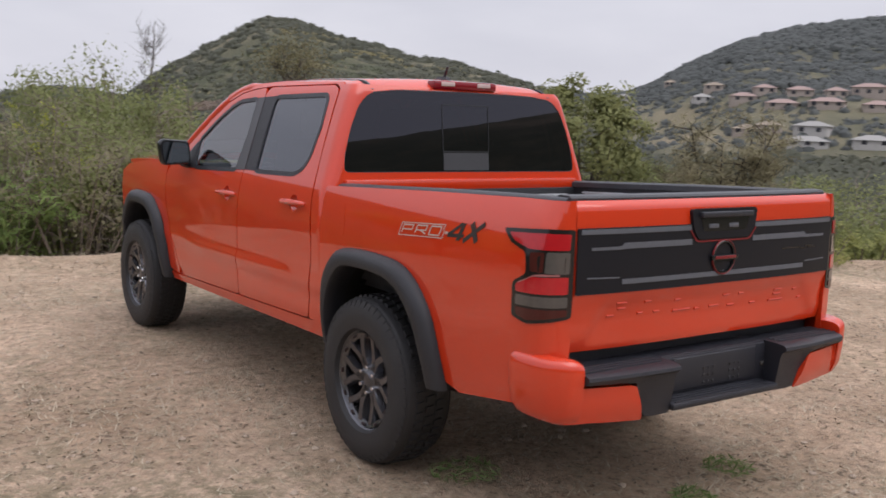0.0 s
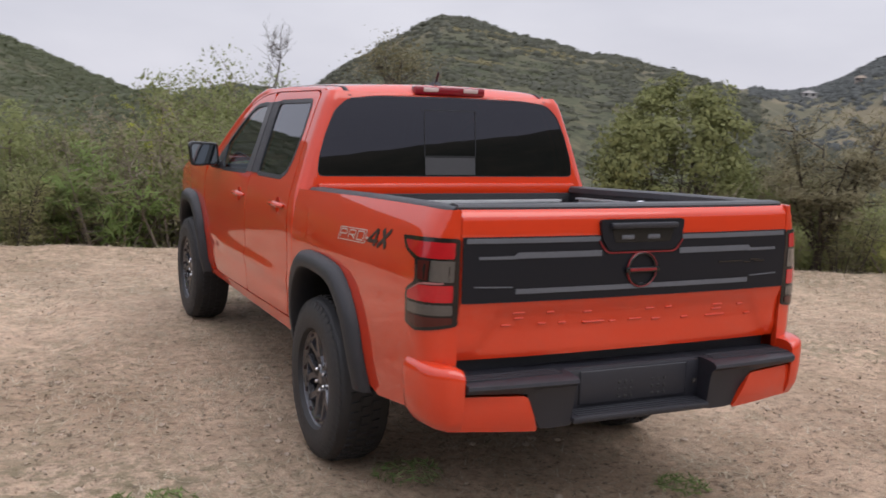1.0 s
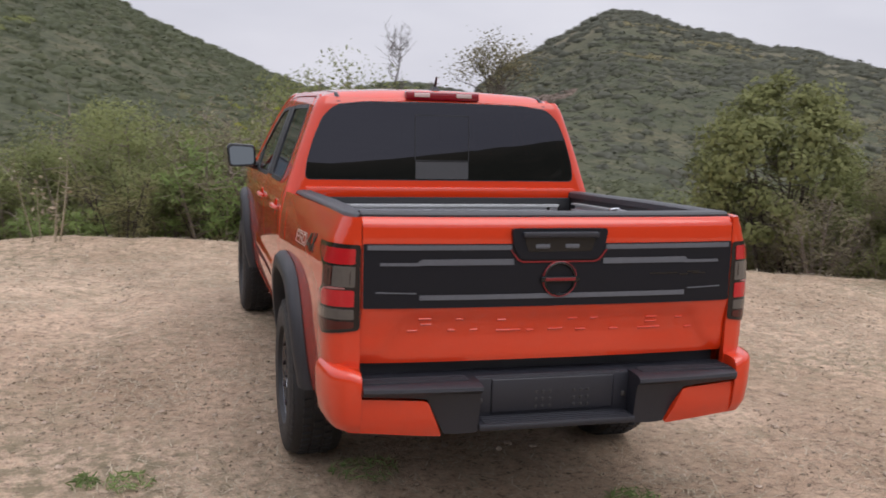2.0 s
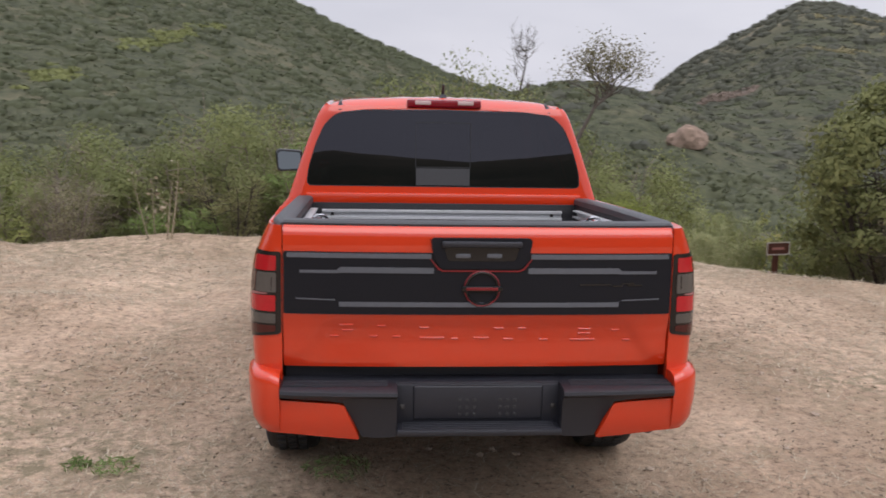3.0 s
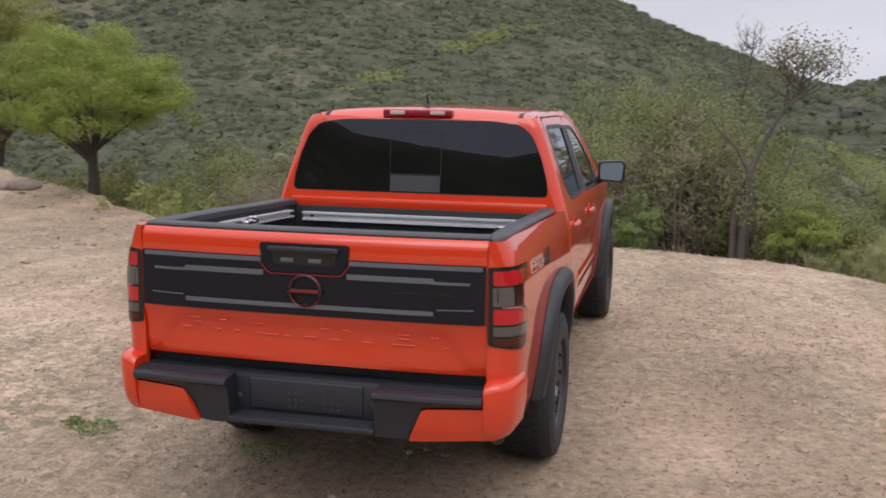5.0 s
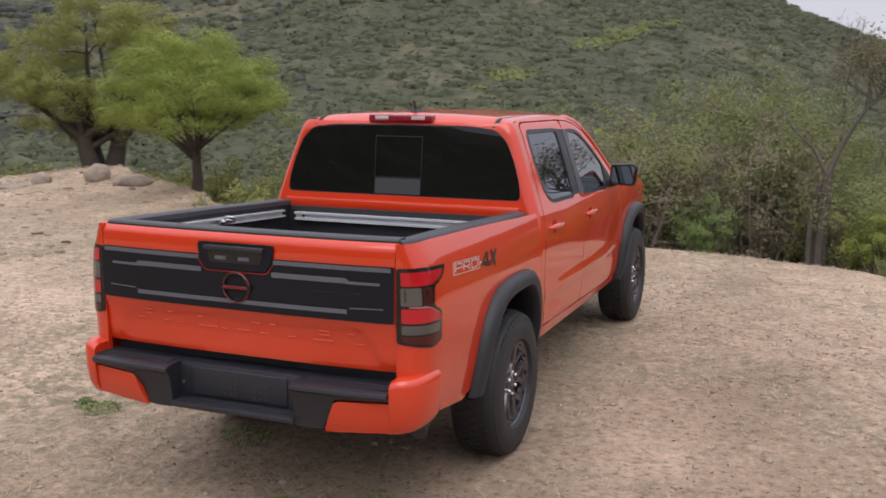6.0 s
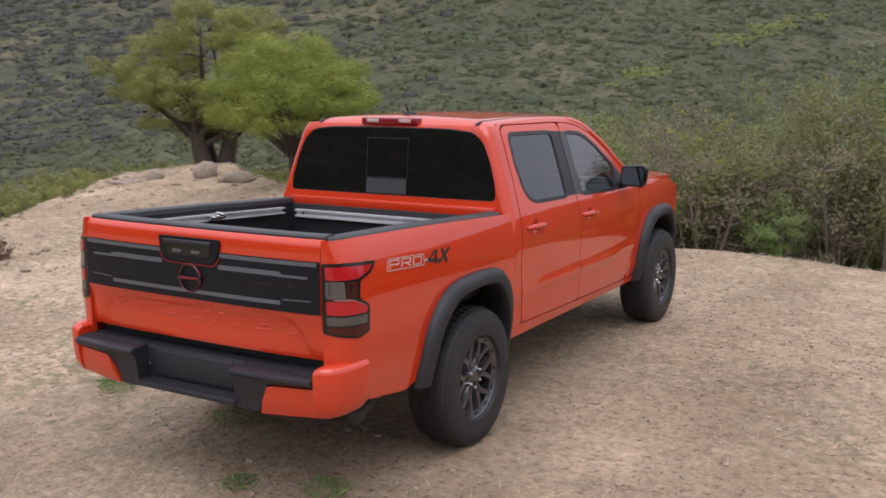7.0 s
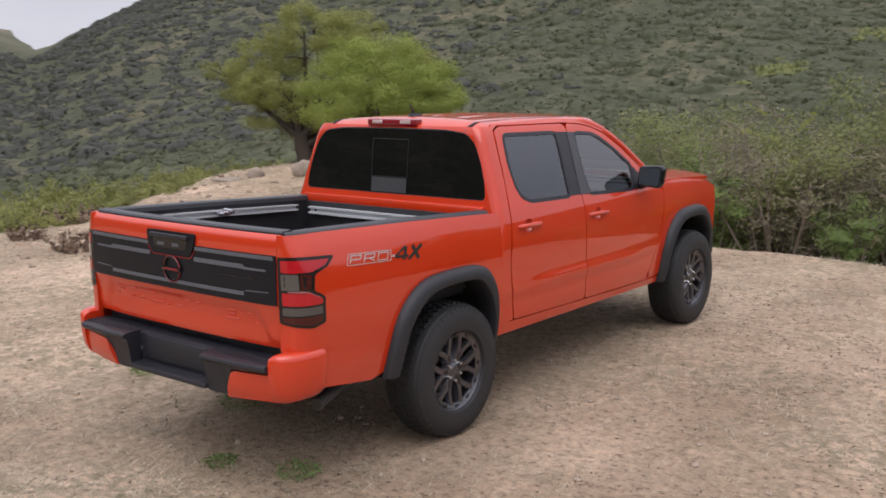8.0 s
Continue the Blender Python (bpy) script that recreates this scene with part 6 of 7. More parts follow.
# handle recess
HND = [(-0.205, 1.328), (0.205, 1.328), (0.192, 1.25), (0.165, 1.212), (0.15, 1.204), (-0.15, 1.204), (-0.165, 1.212), (-0.192, 1.25)]
hb = part("handle_bezel", skin(rounded(HND, 0.02, 3), tg_place(0.016), grid=0.05, thick=0.03), M["band_plastic"], tailgate, "black handle bezel with a red underline")
part("handle_recess", skin(rounded([(-0.135, 1.236), (0.135, 1.236), (0.15, 1.29), (-0.15, 1.29)], 0.01, 2), tg_place(0.0175), grid=0.08, thick=0.003), M["gloss_black"], hb)
part("handle_lever", box(-0.16, 0.16, -0.012, 0.02, 1.292, 1.315, 0.006), M["black_plastic"], hb)
for x0, x1 in ((-0.105, -0.045), (0.02, 0.08)):
    part("lever_pad", box(x0, x1, -0.0, 0.012, 1.248, 1.266, 0.004), M["grey_strip"], hb)
low_edge = [(-0.203, 1.245), (-0.17, 1.206), (-0.152, 1.198), (0.152, 1.198), (0.17, 1.206), (0.203, 1.245), (0.205, 1.241), (0.174, 1.201), (0.155, 1.192), (-0.155, 1.192), (-0.174, 1.201), (-0.205, 1.241)]
part("red_underline", skin(low_edge, tg_place(0.0125), grid=0.1, thick=0.005), M["red_line"], hb)
# round emblem with a plain bar
em = spin([(0.059, -0.004), (0.061, -0.009), (0.066, -0.010), (0.070, -0.007), (0.071, 0.0)], 36, "y")
bmesh.ops.transform(em, matrix=Matrix.Translation((0.004, 0.012, 1.125)), verts=em.verts[:])
emblem = part("emblem", em, M["gloss_black"], tailgate, "round emblem outlined in red")
rg = spin([(0.0685, -0.0085), (0.0705, -0.0105), (0.073, -0.0085), (0.0735, -0.004)], 36, "y")
bmesh.ops.transform(rg, matrix=Matrix.Translation((0.004, 0.012, 1.125)), verts=rg.verts[:])
part("red_outline", rg, M["red_line"], emblem)
part("emblem_bar", box(-0.078, 0.086, -0.004, 0.01, 1.114, 1.136, 0.004), M["gloss_black"], emblem)
part("emblem_mark", box(-0.06, 0.068, -0.0065, 0.0, 1.119, 1.131, 0.002), M["red_line"], emblem)
# raised marks on the lower panel
rng_m = random.Random(4)
for k, (x, z, w) in enumerate(((-0.56, 0.965, 0.05), (-0.55, 0.942, 0.04), (-0.60, 0.916, 0.035), (-0.41, 0.962, 0.03), (-0.44, 0.916, 0.03), (-0.35, 0.915, 0.03), (-0.24, 0.955, 0.035), (-0.24, 0.91, 0.1), (-0.11, 0.907, 0.025), (-0.02, 0.91, 0.06), (0.06, 0.952, 0.04), (0.16, 0.952, 0.03), (0.10, 0.905, 0.04), (0.25, 0.903, 0.035), (0.41, 0.948, 0.05), (0.41, 0.928, 0.05), (0.38, 0.902, 0.1), (0.55, 0.942, 0.03), (0.60, 0.898, 0.03))):
    part("raised_mark", tube([tg_place(0.001)(x + w * q, z + 0.003) for q in (0, 0.5, 1)], 0.0045, 8), M["paint_mark"] if "paint_mark" in M else M["paint"], tailgate)


# ---- rear bumper ----
def bumper_place(lift=0.0):
    """s runs along the bumper from the middle; the ends turn forward along the sides."""
    def at(s, z):
        k, g = abs(s), 1 if s >= 0 else -1
        tuck = 0.05 * max(0.0, (0.66 - z) / 0.12) ** 2 + 0.03 * max(0.0, (z - 0.79) / 0.05) ** 2
        if k <= 0.76:
            x, y = k, -0.062 + 0.05 * (k / 0.76) ** 3
            nx, ny = 0, -1
        else:
            a = min((k - 0.76) / 0.17, 1.0) * math.pi / 2
            x, y = 0.76 + 0.168 * math.sin(a), -0.012 + 0.135 * (1 - math.cos(a))
            nx, ny = math.sin(a), -math.cos(a)
            if k > 0.93:
                y += k - 0.93
        return (g * (x + nx * (lift - tuck * 0.6)), y + ny * (lift - tuck * 0.6), z)
    return at


bumper = part("rear_bumper", skin(rounded([(-0.80, 0.56), (0.80, 0.56), (0.80, 0.735), (-0.80, 0.735)], 0.01, 2), bumper_place(-0.04), grid=0.06, thick=0.06), M["black_plastic"], truck, "rear bumper with black step pads and orange ends")


def loft(rings, bm):
    """Skin between closed rings of points, capped at both ends."""
    vs = [[bm.verts.new(p) for p in r] for r in rings]
    for r0, r1 in zip(vs, vs[1:]):
        for k in range(len(r0)):
            bm.faces.new((r0[k], r0[(k + 1) % len(r0)], r1[(k + 1) % len(r0)], r1[k]))
    bm.faces.new(vs[0][::-1])
    bm.faces.new(vs[-1])
    bmesh.ops.recalc_face_normals(bm, faces=bm.faces[:])
    return bm


END_PLAN = rounded([(0.795, -0.078), (0.86, -0.066), (0.908, -0.012), (0.93, 0.06), (0.942, 0.165), (0.934, 0.21), (0.865, 0.205), (0.795, 0.02)], [0.004, 0.04, 0.04, 0.05, 0.02, 0.02, 0.02, 0.004], 4)
for g in (-1, 1):
    rings = []
    for z, d in ((0.555, 0.055), (0.572, 0.03), (0.61, 0.012), (0.68, 0.003), (0.765, 0.0), (0.79, -0.004), (0.803, -0.014), (0.812, -0.042)):
        d = abs(d)
        shrunk = [(0.795 + (x - 0.795) * (1 - d / 0.14), 0.07 + (y - 0.07) * (1 - d / 0.16)) for x, y in END_PLAN]
        rings.append([(g * max(x, 0.795), y, z - (0.012 if z > 0.7 else 0.0) * max(0.0, (0.83 - x) / 0.03) + (0.03 * max(0.0, y) if z < 0.6 else 0.0)) for x, y in shrunk])
    part("bumper_end", loft(rings, bmesh.new()), M["paint"], bumper, "orange bumper end", angle=50)
    wing = [(g * p, z) for p, z in ((0.81, 0.56), (0.81, 0.70), (0.70, 0.697), (0.562, 0.692), (0.54, 0.685), (0.478, 0.537))]
    part("bumper_wing", skin(rounded(wing, 0.012, 3), bumper_place(0.052), grid=0.03, thick=0.05), M["paint"], bumper, "orange lower bumper wing")
    # step pad: thin outer lip that deepens into a cheek beside the plate
    b = bmesh.new()
    rings = []
    for x, low in ((0.332, 0.553), (0.345, 0.548), (0.42, 0.546), (0.47, 0.55), (0.508, 0.62), (0.545, 0.700), (0.60, 0.706), (0.70, 0.710), (0.793, 0.714)):
        yb = -0.132 + 0.034 * (x / 0.79) ** 3
        face = yb + 0.012 + (0.018 if x < 0.54 else 0.006)
        rings.append([(g * x, y, z) for y, z in ((0.08, 0.757), (yb + 0.055, 0.757), (yb + 0.018, 0.753), (yb + 0.003, 0.745), (yb, 0.732), (face - 0.008, 0.716), (face, max(low, 0.70) if x > 0.54 else 0.69), (face + (0.02 if x < 0.54 else 0.004), low), (0.06, low))])
    pad = part("step_pad", loft(rings, b), M["black_plastic"], bumper, "black plastic bumper step pad", angle=28)
    for i in range(3):
        y = -0.062 + i * 0.026
        part("tread_rib", box(*sorted((g * 0.37, g * 0.785)), y, y + 0.012, 0.753, 0.763, 0.003), M["black_plastic"], pad)
    part("recess_bolt", box(*sorted((g * 0.300, g * 0.318)), -0.03, -0.018, 0.648, 0.668, 0.004), M["under"], bumper)
part("plate_recess", box(-0.334, 0.334, -0.02, 0.06, 0.555, 0.752, 0.01), M["black_plastic"], bumper)
part("centre_top", box(-0.334, 0.334, -0.012, 0.095, 0.74, 0.757, 0.004), M["black_plastic"], bumper)
part("bumper_filler", box(-0.78, 0.78, 0.10, 0.125, 0.60, 0.80), M["black_plastic"], bumper)
step = part("lower_step", box(-0.334, 0.334, -0.104, -0.01, 0.556, 0.586, 0.01), M["black_plastic"], bumper)
for k in range(4):
    part("tread_rib", box(-0.31, 0.31, -0.092 + k * 0.022, -0.082 + k * 0.022, 0.584, 0.591, 0.003), M["black_plastic"], step)
plate = part("number_plate", box(-0.264, 0.264, -0.027, -0.016, 0.602, 0.745, 0.008, 3), M["black_plastic"], bumper, "black plate panel with raised dim dots")
for x in (-0.075, -0.045, -0.015, 0.09, 0.12, 0.15):
    for z in (0.625, 0.655, 0.685):
        part("plate_mark", box(x - 0.006, x + 0.006, -0.0305, -0.0265, z - 0.006, z + 0.006, 0.003), M["plate_mark"], plate)

bumper.matrix_basis = Matrix.Translation((0, 0.028, -0.02))


# ---- side decals ----
def decal(sign):
    """Slanted white outlined marks followed by bold dark ones, along the shoulder of the bed."""
    def stroke(x0, v0, x1, v1, w, mat, lift):
        d = Vector((x1 - x0, v1 - v0))
        q = Vector((-d.y, d.x)).normalized() * w / 2
        loop = []
        for px, pv in ((x0 + q.x, v0 + q.y), (x1 + q.x, v1 + q.y), (x1 - q.x, v1 - q.y), (x0 - q.x, v0 - q.y)):
            along = px + 0.42 * pv
            s = 0.42 + along if sign > 0 else 1.04 - along
            loop.append((s, 1.186 - 0.07 * (s - 0.4) + pv))
        part("decal", skin(loop, bed_place(sign, lift), grid=0.1, thick=0.002), M[mat], truck)
    h, w = 0.037, 0.0042
    # outline round the pale marks
    for x0, v0, x1, v1 in ((-0.01, -0.01, 0.325, -0.01), (-0.01, h + 0.009, 0.315, h + 0.009), (-0.01, -0.01, -0.01, h + 0.009), (0.325, -0.01, 0.325, 0.02), (0.315, 0.02, 0.315, h + 0.009)):
        stroke(x0, v0, x1, v1, 0.0036, "decal_white", 0.003)
    for left, marks in ((0.01, ((0, 0, 0, h), (0, h, 0.075, h), (0.075, h, 0.075, h * 0.45), (0.075, h * 0.45, 0, h * 0.45))),
                        (0.115, ((0, 0, 0, h), (0, h, 0.075, h), (0.075, h, 0.075, h * 0.45), (0.075, h * 0.45, 0, h * 0.45), (0.035, h * 0.45, 0.08, 0))),
                        (0.22, ((0, 0, 0, h), (0, h, 0.075, h), (0.075, h, 0.075, 0), (0.075, 0, 0, 0)))):
        for x0, v0, x1, v1 in marks:
            stroke(left + x0, v0, left + x1, v1, w * 1.25, "decal_white", 0.003)
    stroke(0.333, 0.014, 0.352, 0.014, 0.011, "decal_white", 0.003)
    for x0, v0, x1, v1, t in ((0.358, 0.006, 0.465, 0.006, 0.015), (0.358, 0.006, 0.425, 0.055, 0.015), (0.436, -0.014, 0.436, 0.058, 0.022), (0.474, -0.014, 0.568, 0.06, 0.021), (0.488, 0.06, 0.56, -0.014, 0.021)):
        stroke(x0, v0, x1, v1, t, "decal_black", 0.0035)


for sgn in (-1, 1):
    decal(sgn)


# ---- wheels ----
def wheel(sign, y):
    """Off-road tyre on a dark six-spoke alloy."""
    hub = new("wheel")
    hub.parent = truck
    hub.location = (sign * 0.82, y, 0.40)
    R, half = 0.402, 0.135
    prof = [(0.236, -half * 0.8), (0.249, -half * 0.98), (0.30, -half * 1.04), (0.355, -half * 0.99), (0.385, -half * 0.86), (R - 0.006, -half * 0.72), (R - 0.004, 0), (R - 0.006, half * 0.72), (0.385, half * 0.86), (0.355, half * 0.99), (0.30, half * 1.04), (0.249, half * 0.98), (0.236, half * 0.8)]
    tyre = part("tyre", spin(prof, 72), M["rubber"], hub, "all-terrain tyre")
    tr = bmesh.new()
    for row, (x0, x1, off) in enumerate(((-0.128, -0.082, 0.0), (-0.076, -0.03, 0.5), (-0.024, 0.024, 0.0), (0.03, 0.076, 0.5), (0.082, 0.128, 0.0))):
        for k in range(52):
            a = 2 * math.pi * (k + off) / 52
            m = Matrix.Rotation(a, 4, "X")
            edge = abs(row - 2) == 2
            top = R + 0.004 - (0.010 if edge else 0)
            vs = []
            for z, sc in ((R - 0.022, 1.0), (top, 0.82)):
                for px, py in ((x0, -0.019), (x1, -0.012), (x1, 0.019), (x0, 0.012)):
                    xx = (x0 + x1) / 2 + (px - (x0 + x1) / 2) * sc
                    zz = z - (0.014 if edge and abs(xx) > 0.1 else 0)
                    vs.append(tr.verts.new(m @ Vector((xx, py * sc, zz))))
            for q in ((4, 5, 6, 7), (0, 1, 5, 4), (1, 2, 6, 5), (2, 3, 7, 6), (3, 0, 4, 7)):
                tr.faces.new([vs[i] for i in q])
    # side lugs
    for side in (-1, 1):
        for k in range(52):
            m = Matrix.Rotation(2 * math.pi * (k + 0.25) / 52, 4, "X")
            vs = []
            for r, o, w in ((0.352, 0.128, 0.010), (0.386, 0.112, 0.013)):
                for dx in (0.0, 0.008):
                    for s2 in (-1, 1):
                        vs.append(tr.verts.new(m @ Vector((side * (o + dx), s2 * w, r))))
            for q in ((2, 3, 7, 6), (0, 1, 3, 2), (4, 5, 7, 6), (0, 2, 6, 4), (1, 3, 7, 5)):
                tr.faces.new([vs[i] for i in q])
    bmesh.ops.recalc_face_normals(tr, faces=tr.faces[:])
    part("tread", tr, M["rubber"], tyre, smooth=False)
    rim_prof = [(0.24, -0.11), (0.23, -0.10), (0.219, -0.04), (0.214, 0.05), (0.22, 0.085), (0.228, 0.104), (0.242, 0.114), (0.250, 0.110), (0.251, 0.098)]
    b = spin([(r, sign * o) for r, o in rim_prof], 60)
    rim = part("rim", b, M["alloy"], hub, "dark grey alloy rim")
    back = spin([(0.0, sign * -0.02), (0.15, sign * -0.02), (0.17, sign * -0.03), (0.2, sign * -0.03)], 40)
    part("brake_disc", back, M["under"], rim)
    # beadlock-style ring with bolts
    part("outer_ring", spin([(0.200, sign * 0.078), (0.202, sign * 0.095), (0.226, sign * 0.107), (0.230, sign * 0.100)], 60), M["alloy_lip"], rim)
    for k in range(12):
        a = 2 * math.pi * k / 12
        part("ring_bolt", box(-0.006, 0.006, -0.012, 0.012, -0.005, 0.005, 0.002, m=Matrix.Rotation(a, 4, "X") @ Matrix.Translation((sign * 0.105, 0, 0.216))), M["ring_bolt"], rim)
    for k in range(6):
        a = 2 * math.pi * (k + 0.5) / 6
        m = Matrix.Rotation(a, 4, "X")
        sp = bmesh.new()
        # a spoke that forks towards the ring
        for fork_dir in (-1, 1):
            rows = []
            for r, dy, w, o, d in ((0.04, 0.004, 0.026, 0.080, 0.035), (0.10, 0.006, 0.026, 0.086, 0.035), (0.135, 0.022, 0.021, 0.091, 0.032), (0.212, 0.070, 0.024, 0.102, 0.034)):
                cy = fork_dir * dy
                rows.append([sp.verts.new(m @ Vector((sign * ox, cy + s2 * wy, r))) for ox, s2, wy in ((o - d, -1, w * 1.25), (o, -1, w * 0.75), (o, 1, w * 0.75), (o - d, 1, w * 1.25))])
            for r0, r1 in zip(rows, rows[1:]):
                for q in range(4):
                    sp.faces.new((r0[q], r0[(q + 1) % 4], r1[(q + 1) % 4], r1[q]))
            sp.faces.new(rows[0])
            sp.faces.new(rows[-1][::-1])
        bmesh.ops.recalc_face_normals(sp, faces=sp.faces[:])
        part("spoke", sp, M["alloy"], rim, smooth=False)
        nut = spin([(0.0, sign * 0.100), (0.008, sign * 0.100), (0.0105, sign * 0.094), (0.011, sign * 0.07)], 8)
        bmesh.ops.transform(nut, matrix=Matrix.Rotation(2 * math.pi * k / 6, 4, "X") @ Matrix.Translation((0, 0, 0.062)), verts=nut.verts[:])
        part("wheel_nut", nut, M["chrome"], rim)
    cap = spin([(0.0, sign * 0.096), (0.030, sign * 0.094), (0.038, sign * 0.086), (0.075, sign * 0.076), (0.082, sign * 0.05)], 32)
    part("hub_cap", cap, M["alloy"], rim)
    return hub


M["alloy_lip"] = plain("machined_lip", (0.13, 0.13, 0.14), rough=0.24, metal=0.9)
M["ring_bolt"] = plain("ring_bolt", (0.03, 0.015, 0.016), rough=0.5)
for sgn in (-1, 1):
    for wy in (1.305, 4.65):
        wheel(sgn, wy)


# ---- mirrors ----
def door_mirror(sign):
    b = bmesh.new()
    rows = []
    # housing, rounded box with the mirror glass facing back
    for y, sx, sz in ((3.61, 0.93, 0.93), (3.62, 1.0, 1.0), (3.65, 1.0, 1.0), (3.69, 0.93, 0.92), (3.72, 0.72, 0.7), (3.73, 0.4, 0.4)):
        ring = rounded([(-0.105 * sx, -0.075 * sz), (0.10 * sx, -0.085 * sz), (0.115 * sx, 0.06 * sz), (0.09 * sx, 0.085 * sz), (-0.10 * sx, 0.075 * sz)], 0.03, 3)
        rows.append([b.verts.new((sign * (1.012 + 0.94 * x), y + 0.13 * z, 1.36 + z)) for x, z in ring])
    for r0, r1 in zip(rows, rows[1:]):
        for k in range(len(r0)):
            b.faces.new((r0[k], r0[(k + 1) % len(r0)], r1[(k + 1) % len(r0)], r1[k]))
    b.faces.new(rows[0])
    b.faces.new(rows[-1][::-1])
    bmesh.ops.recalc_face_normals(b, faces=b.faces[:])
    mir = part("door_mirror", b, M["gloss_black"], truck, "black door mirror")
    g = bmesh.new()
    ring = rounded([(-0.088, -0.059), (0.084, -0.069), (0.096, 0.048), (0.077, 0.067), (-0.084, 0.059)], 0.025, 3)
    f0 = [g.verts.new((sign * (1.012 + 0.94 * x), 3.606 + 0.13 * z, 1.36 + z)) for x, z in ring]
    f1 = [g.verts.new((sign * (1.012 + 0.94 * x), 3.609 + 0.13 * z, 1.36 + z)) for x, z in ring]
    g.faces.new(f0)
    g.faces.new(f1[::-1])
    for k in range(len(f0)):
        g.faces.new((f0[k], f0[(k + 1) % len(f0)], f1[(k + 1) % len(f0)], f1[k]))
    bmesh.ops.recalc_face_normals(g, faces=g.faces[:])
    part("mirror_glass", g, M["mirror"], mir)
    arm = tube([(sign * 0.865, 3.70, 1.282), (sign * 0.91, 3.69, 1.285), (sign * 0.95, 3.67, 1.295)], [0.035, 0.03, 0.028], 8)
    part("mirror_arm", arm, M["black_plastic"], mir)


for sgn in (-1, 1):
    door_mirror(sgn)


# ---- inside the cab ----
part("cab_floor", box(-0.80, 0.80, 1.85, 4.1, 0.62, 0.66), M["interior"], truck)
dash = part("dashboard", box(-0.78, 0.78, 3.72, 4.1, 0.95, 1.24, 0.06), M["interior"], truck)
part("headliner", box(-0.60, 0.60, 1.95, 3.4, 1.765, 1.785), M["headliner"] if "headliner" in M else M["interior"], truck)


def seat(x, y, wide, nm):
    s = part(nm, box(x - wide / 2, x + wide / 2, y, y + 0.5, 0.80, 0.96, 0.05), M["interior"], truck)
    m = Matrix.Translation((x, y + 0.02, 0.93)) @ Matrix.Rotation(radians(12), 4, "X")
    part("seat_back", box(-wide / 2, wide / 2, -0.12, 0.02, 0.0, 0.58, 0.05, m=m), M["interior"], s)
    for k in ((-wide / 4, wide / 4) if wide > 0.8 else (0,)):
        part("headrest", box(k - 0.125, k + 0.125, -0.10, 0.0, 0.61, 0.79, 0.045, m=m), M["interior"], s)


seat(-0.36, 3.05, 0.52, "front_seat")
seat(0.36, 3.05, 0.52, "front_seat")
seat(0.0, 2.15, 1.36, "rear_seat")
sw = spin([(0.17, -0.014), (0.185, 0.0), (0.17, 0.014), (0.155, 0.0), (0.17, -0.014)], 32, "y")
bmesh.ops.transform(sw, matrix=Matrix.Translation((-0.37, 3.62, 1.16)) @ Matrix.Rotation(radians(-24), 4, "X"), verts=sw.verts[:])
part("steering_wheel", sw, M["interior"], truck)
part("rear_view_mirror", box(-0.12, 0.12, 3.48, 3.51, 1.62, 1.68, 0.012), M["interior"], truck)

# ---- under the truck ----
for sgn in (-1, 1):
    part("frame_rail", box(*sorted((sgn * 0.40, sgn * 0.48)), 0.10, 5.1, 0.50, 0.62, 0.01), M["under"], truck)
    leaf = tube([(sgn * 0.56, 0.55, 0.52), (sgn * 0.56, 1.0, 0.40), (sgn * 0.56, 1.32, 0.36), (sgn * 0.56, 1.7, 0.42), (sgn * 0.56, 2.05, 0.52)], [0.03, 0.035, 0.045, 0.035, 0.03], 6)
    part("leaf_spring", leaf, M["under"], truck)
part("rear_axle", tube([(-0.75, 1.32, 0.40), (-0.16, 1.32, 0.40), (-0.12, 1.32, 0.40), (0.12, 1.32, 0.40), (0.16, 1.32, 0.40), (0.75, 1.32, 0.40)], [0.045, 0.05, 0.14, 0.14, 0.05, 0.045], 12), M["under"], truck)
part("front_axle", tube([(-0.75, 4.62, 0.40), (0.75, 4.62, 0.40)], [0.04, 0.04], 8), M["under"], truck)
part("tow_hitch", box(-0.045, 0.045, 0.10, 0.22, 0.47, 0.53, 0.01), M["under"], truck)
part("exhaust_pipe", tube([(0.62, 2.2, 0.48), (0.66, 1.0, 0.56), (0.74, 0.52, 0.49), (0.80, 0.27, 0.45)], [0.035, 0.035, 0.035, 0.035], 12), M["under"], truck)
part("spare_wheel", spin([(0.10, -0.10), (0.34, -0.11), (0.37, -0.05), (0.37, 0.05), (0.34, 0.11), (0.10, 0.10), (0.10, -0.10)], 40), M["rubber"], truck).matrix_basis = Matrix.Translation((0.0, 0.62, 0.62)) @ Matrix.Rotation(radians(90), 4, "Y")
part("underbody", box(-0.74, 0.74, 1.80, 4.0, 0.56, 0.60), M["under"], truck)
for sgn in (-1, 1):
    part("mud_flap", box(*sorted((sgn * 0.70, sgn * 0.90)), 1.71, 1.725, 0.36, 0.62, 0.004), M["black_plastic"], truck)

truck.matrix_basis = Matrix.Translation((0.010, 0, 0)) @ Matrix.Rotation(radians(0.9), 4, "Z")


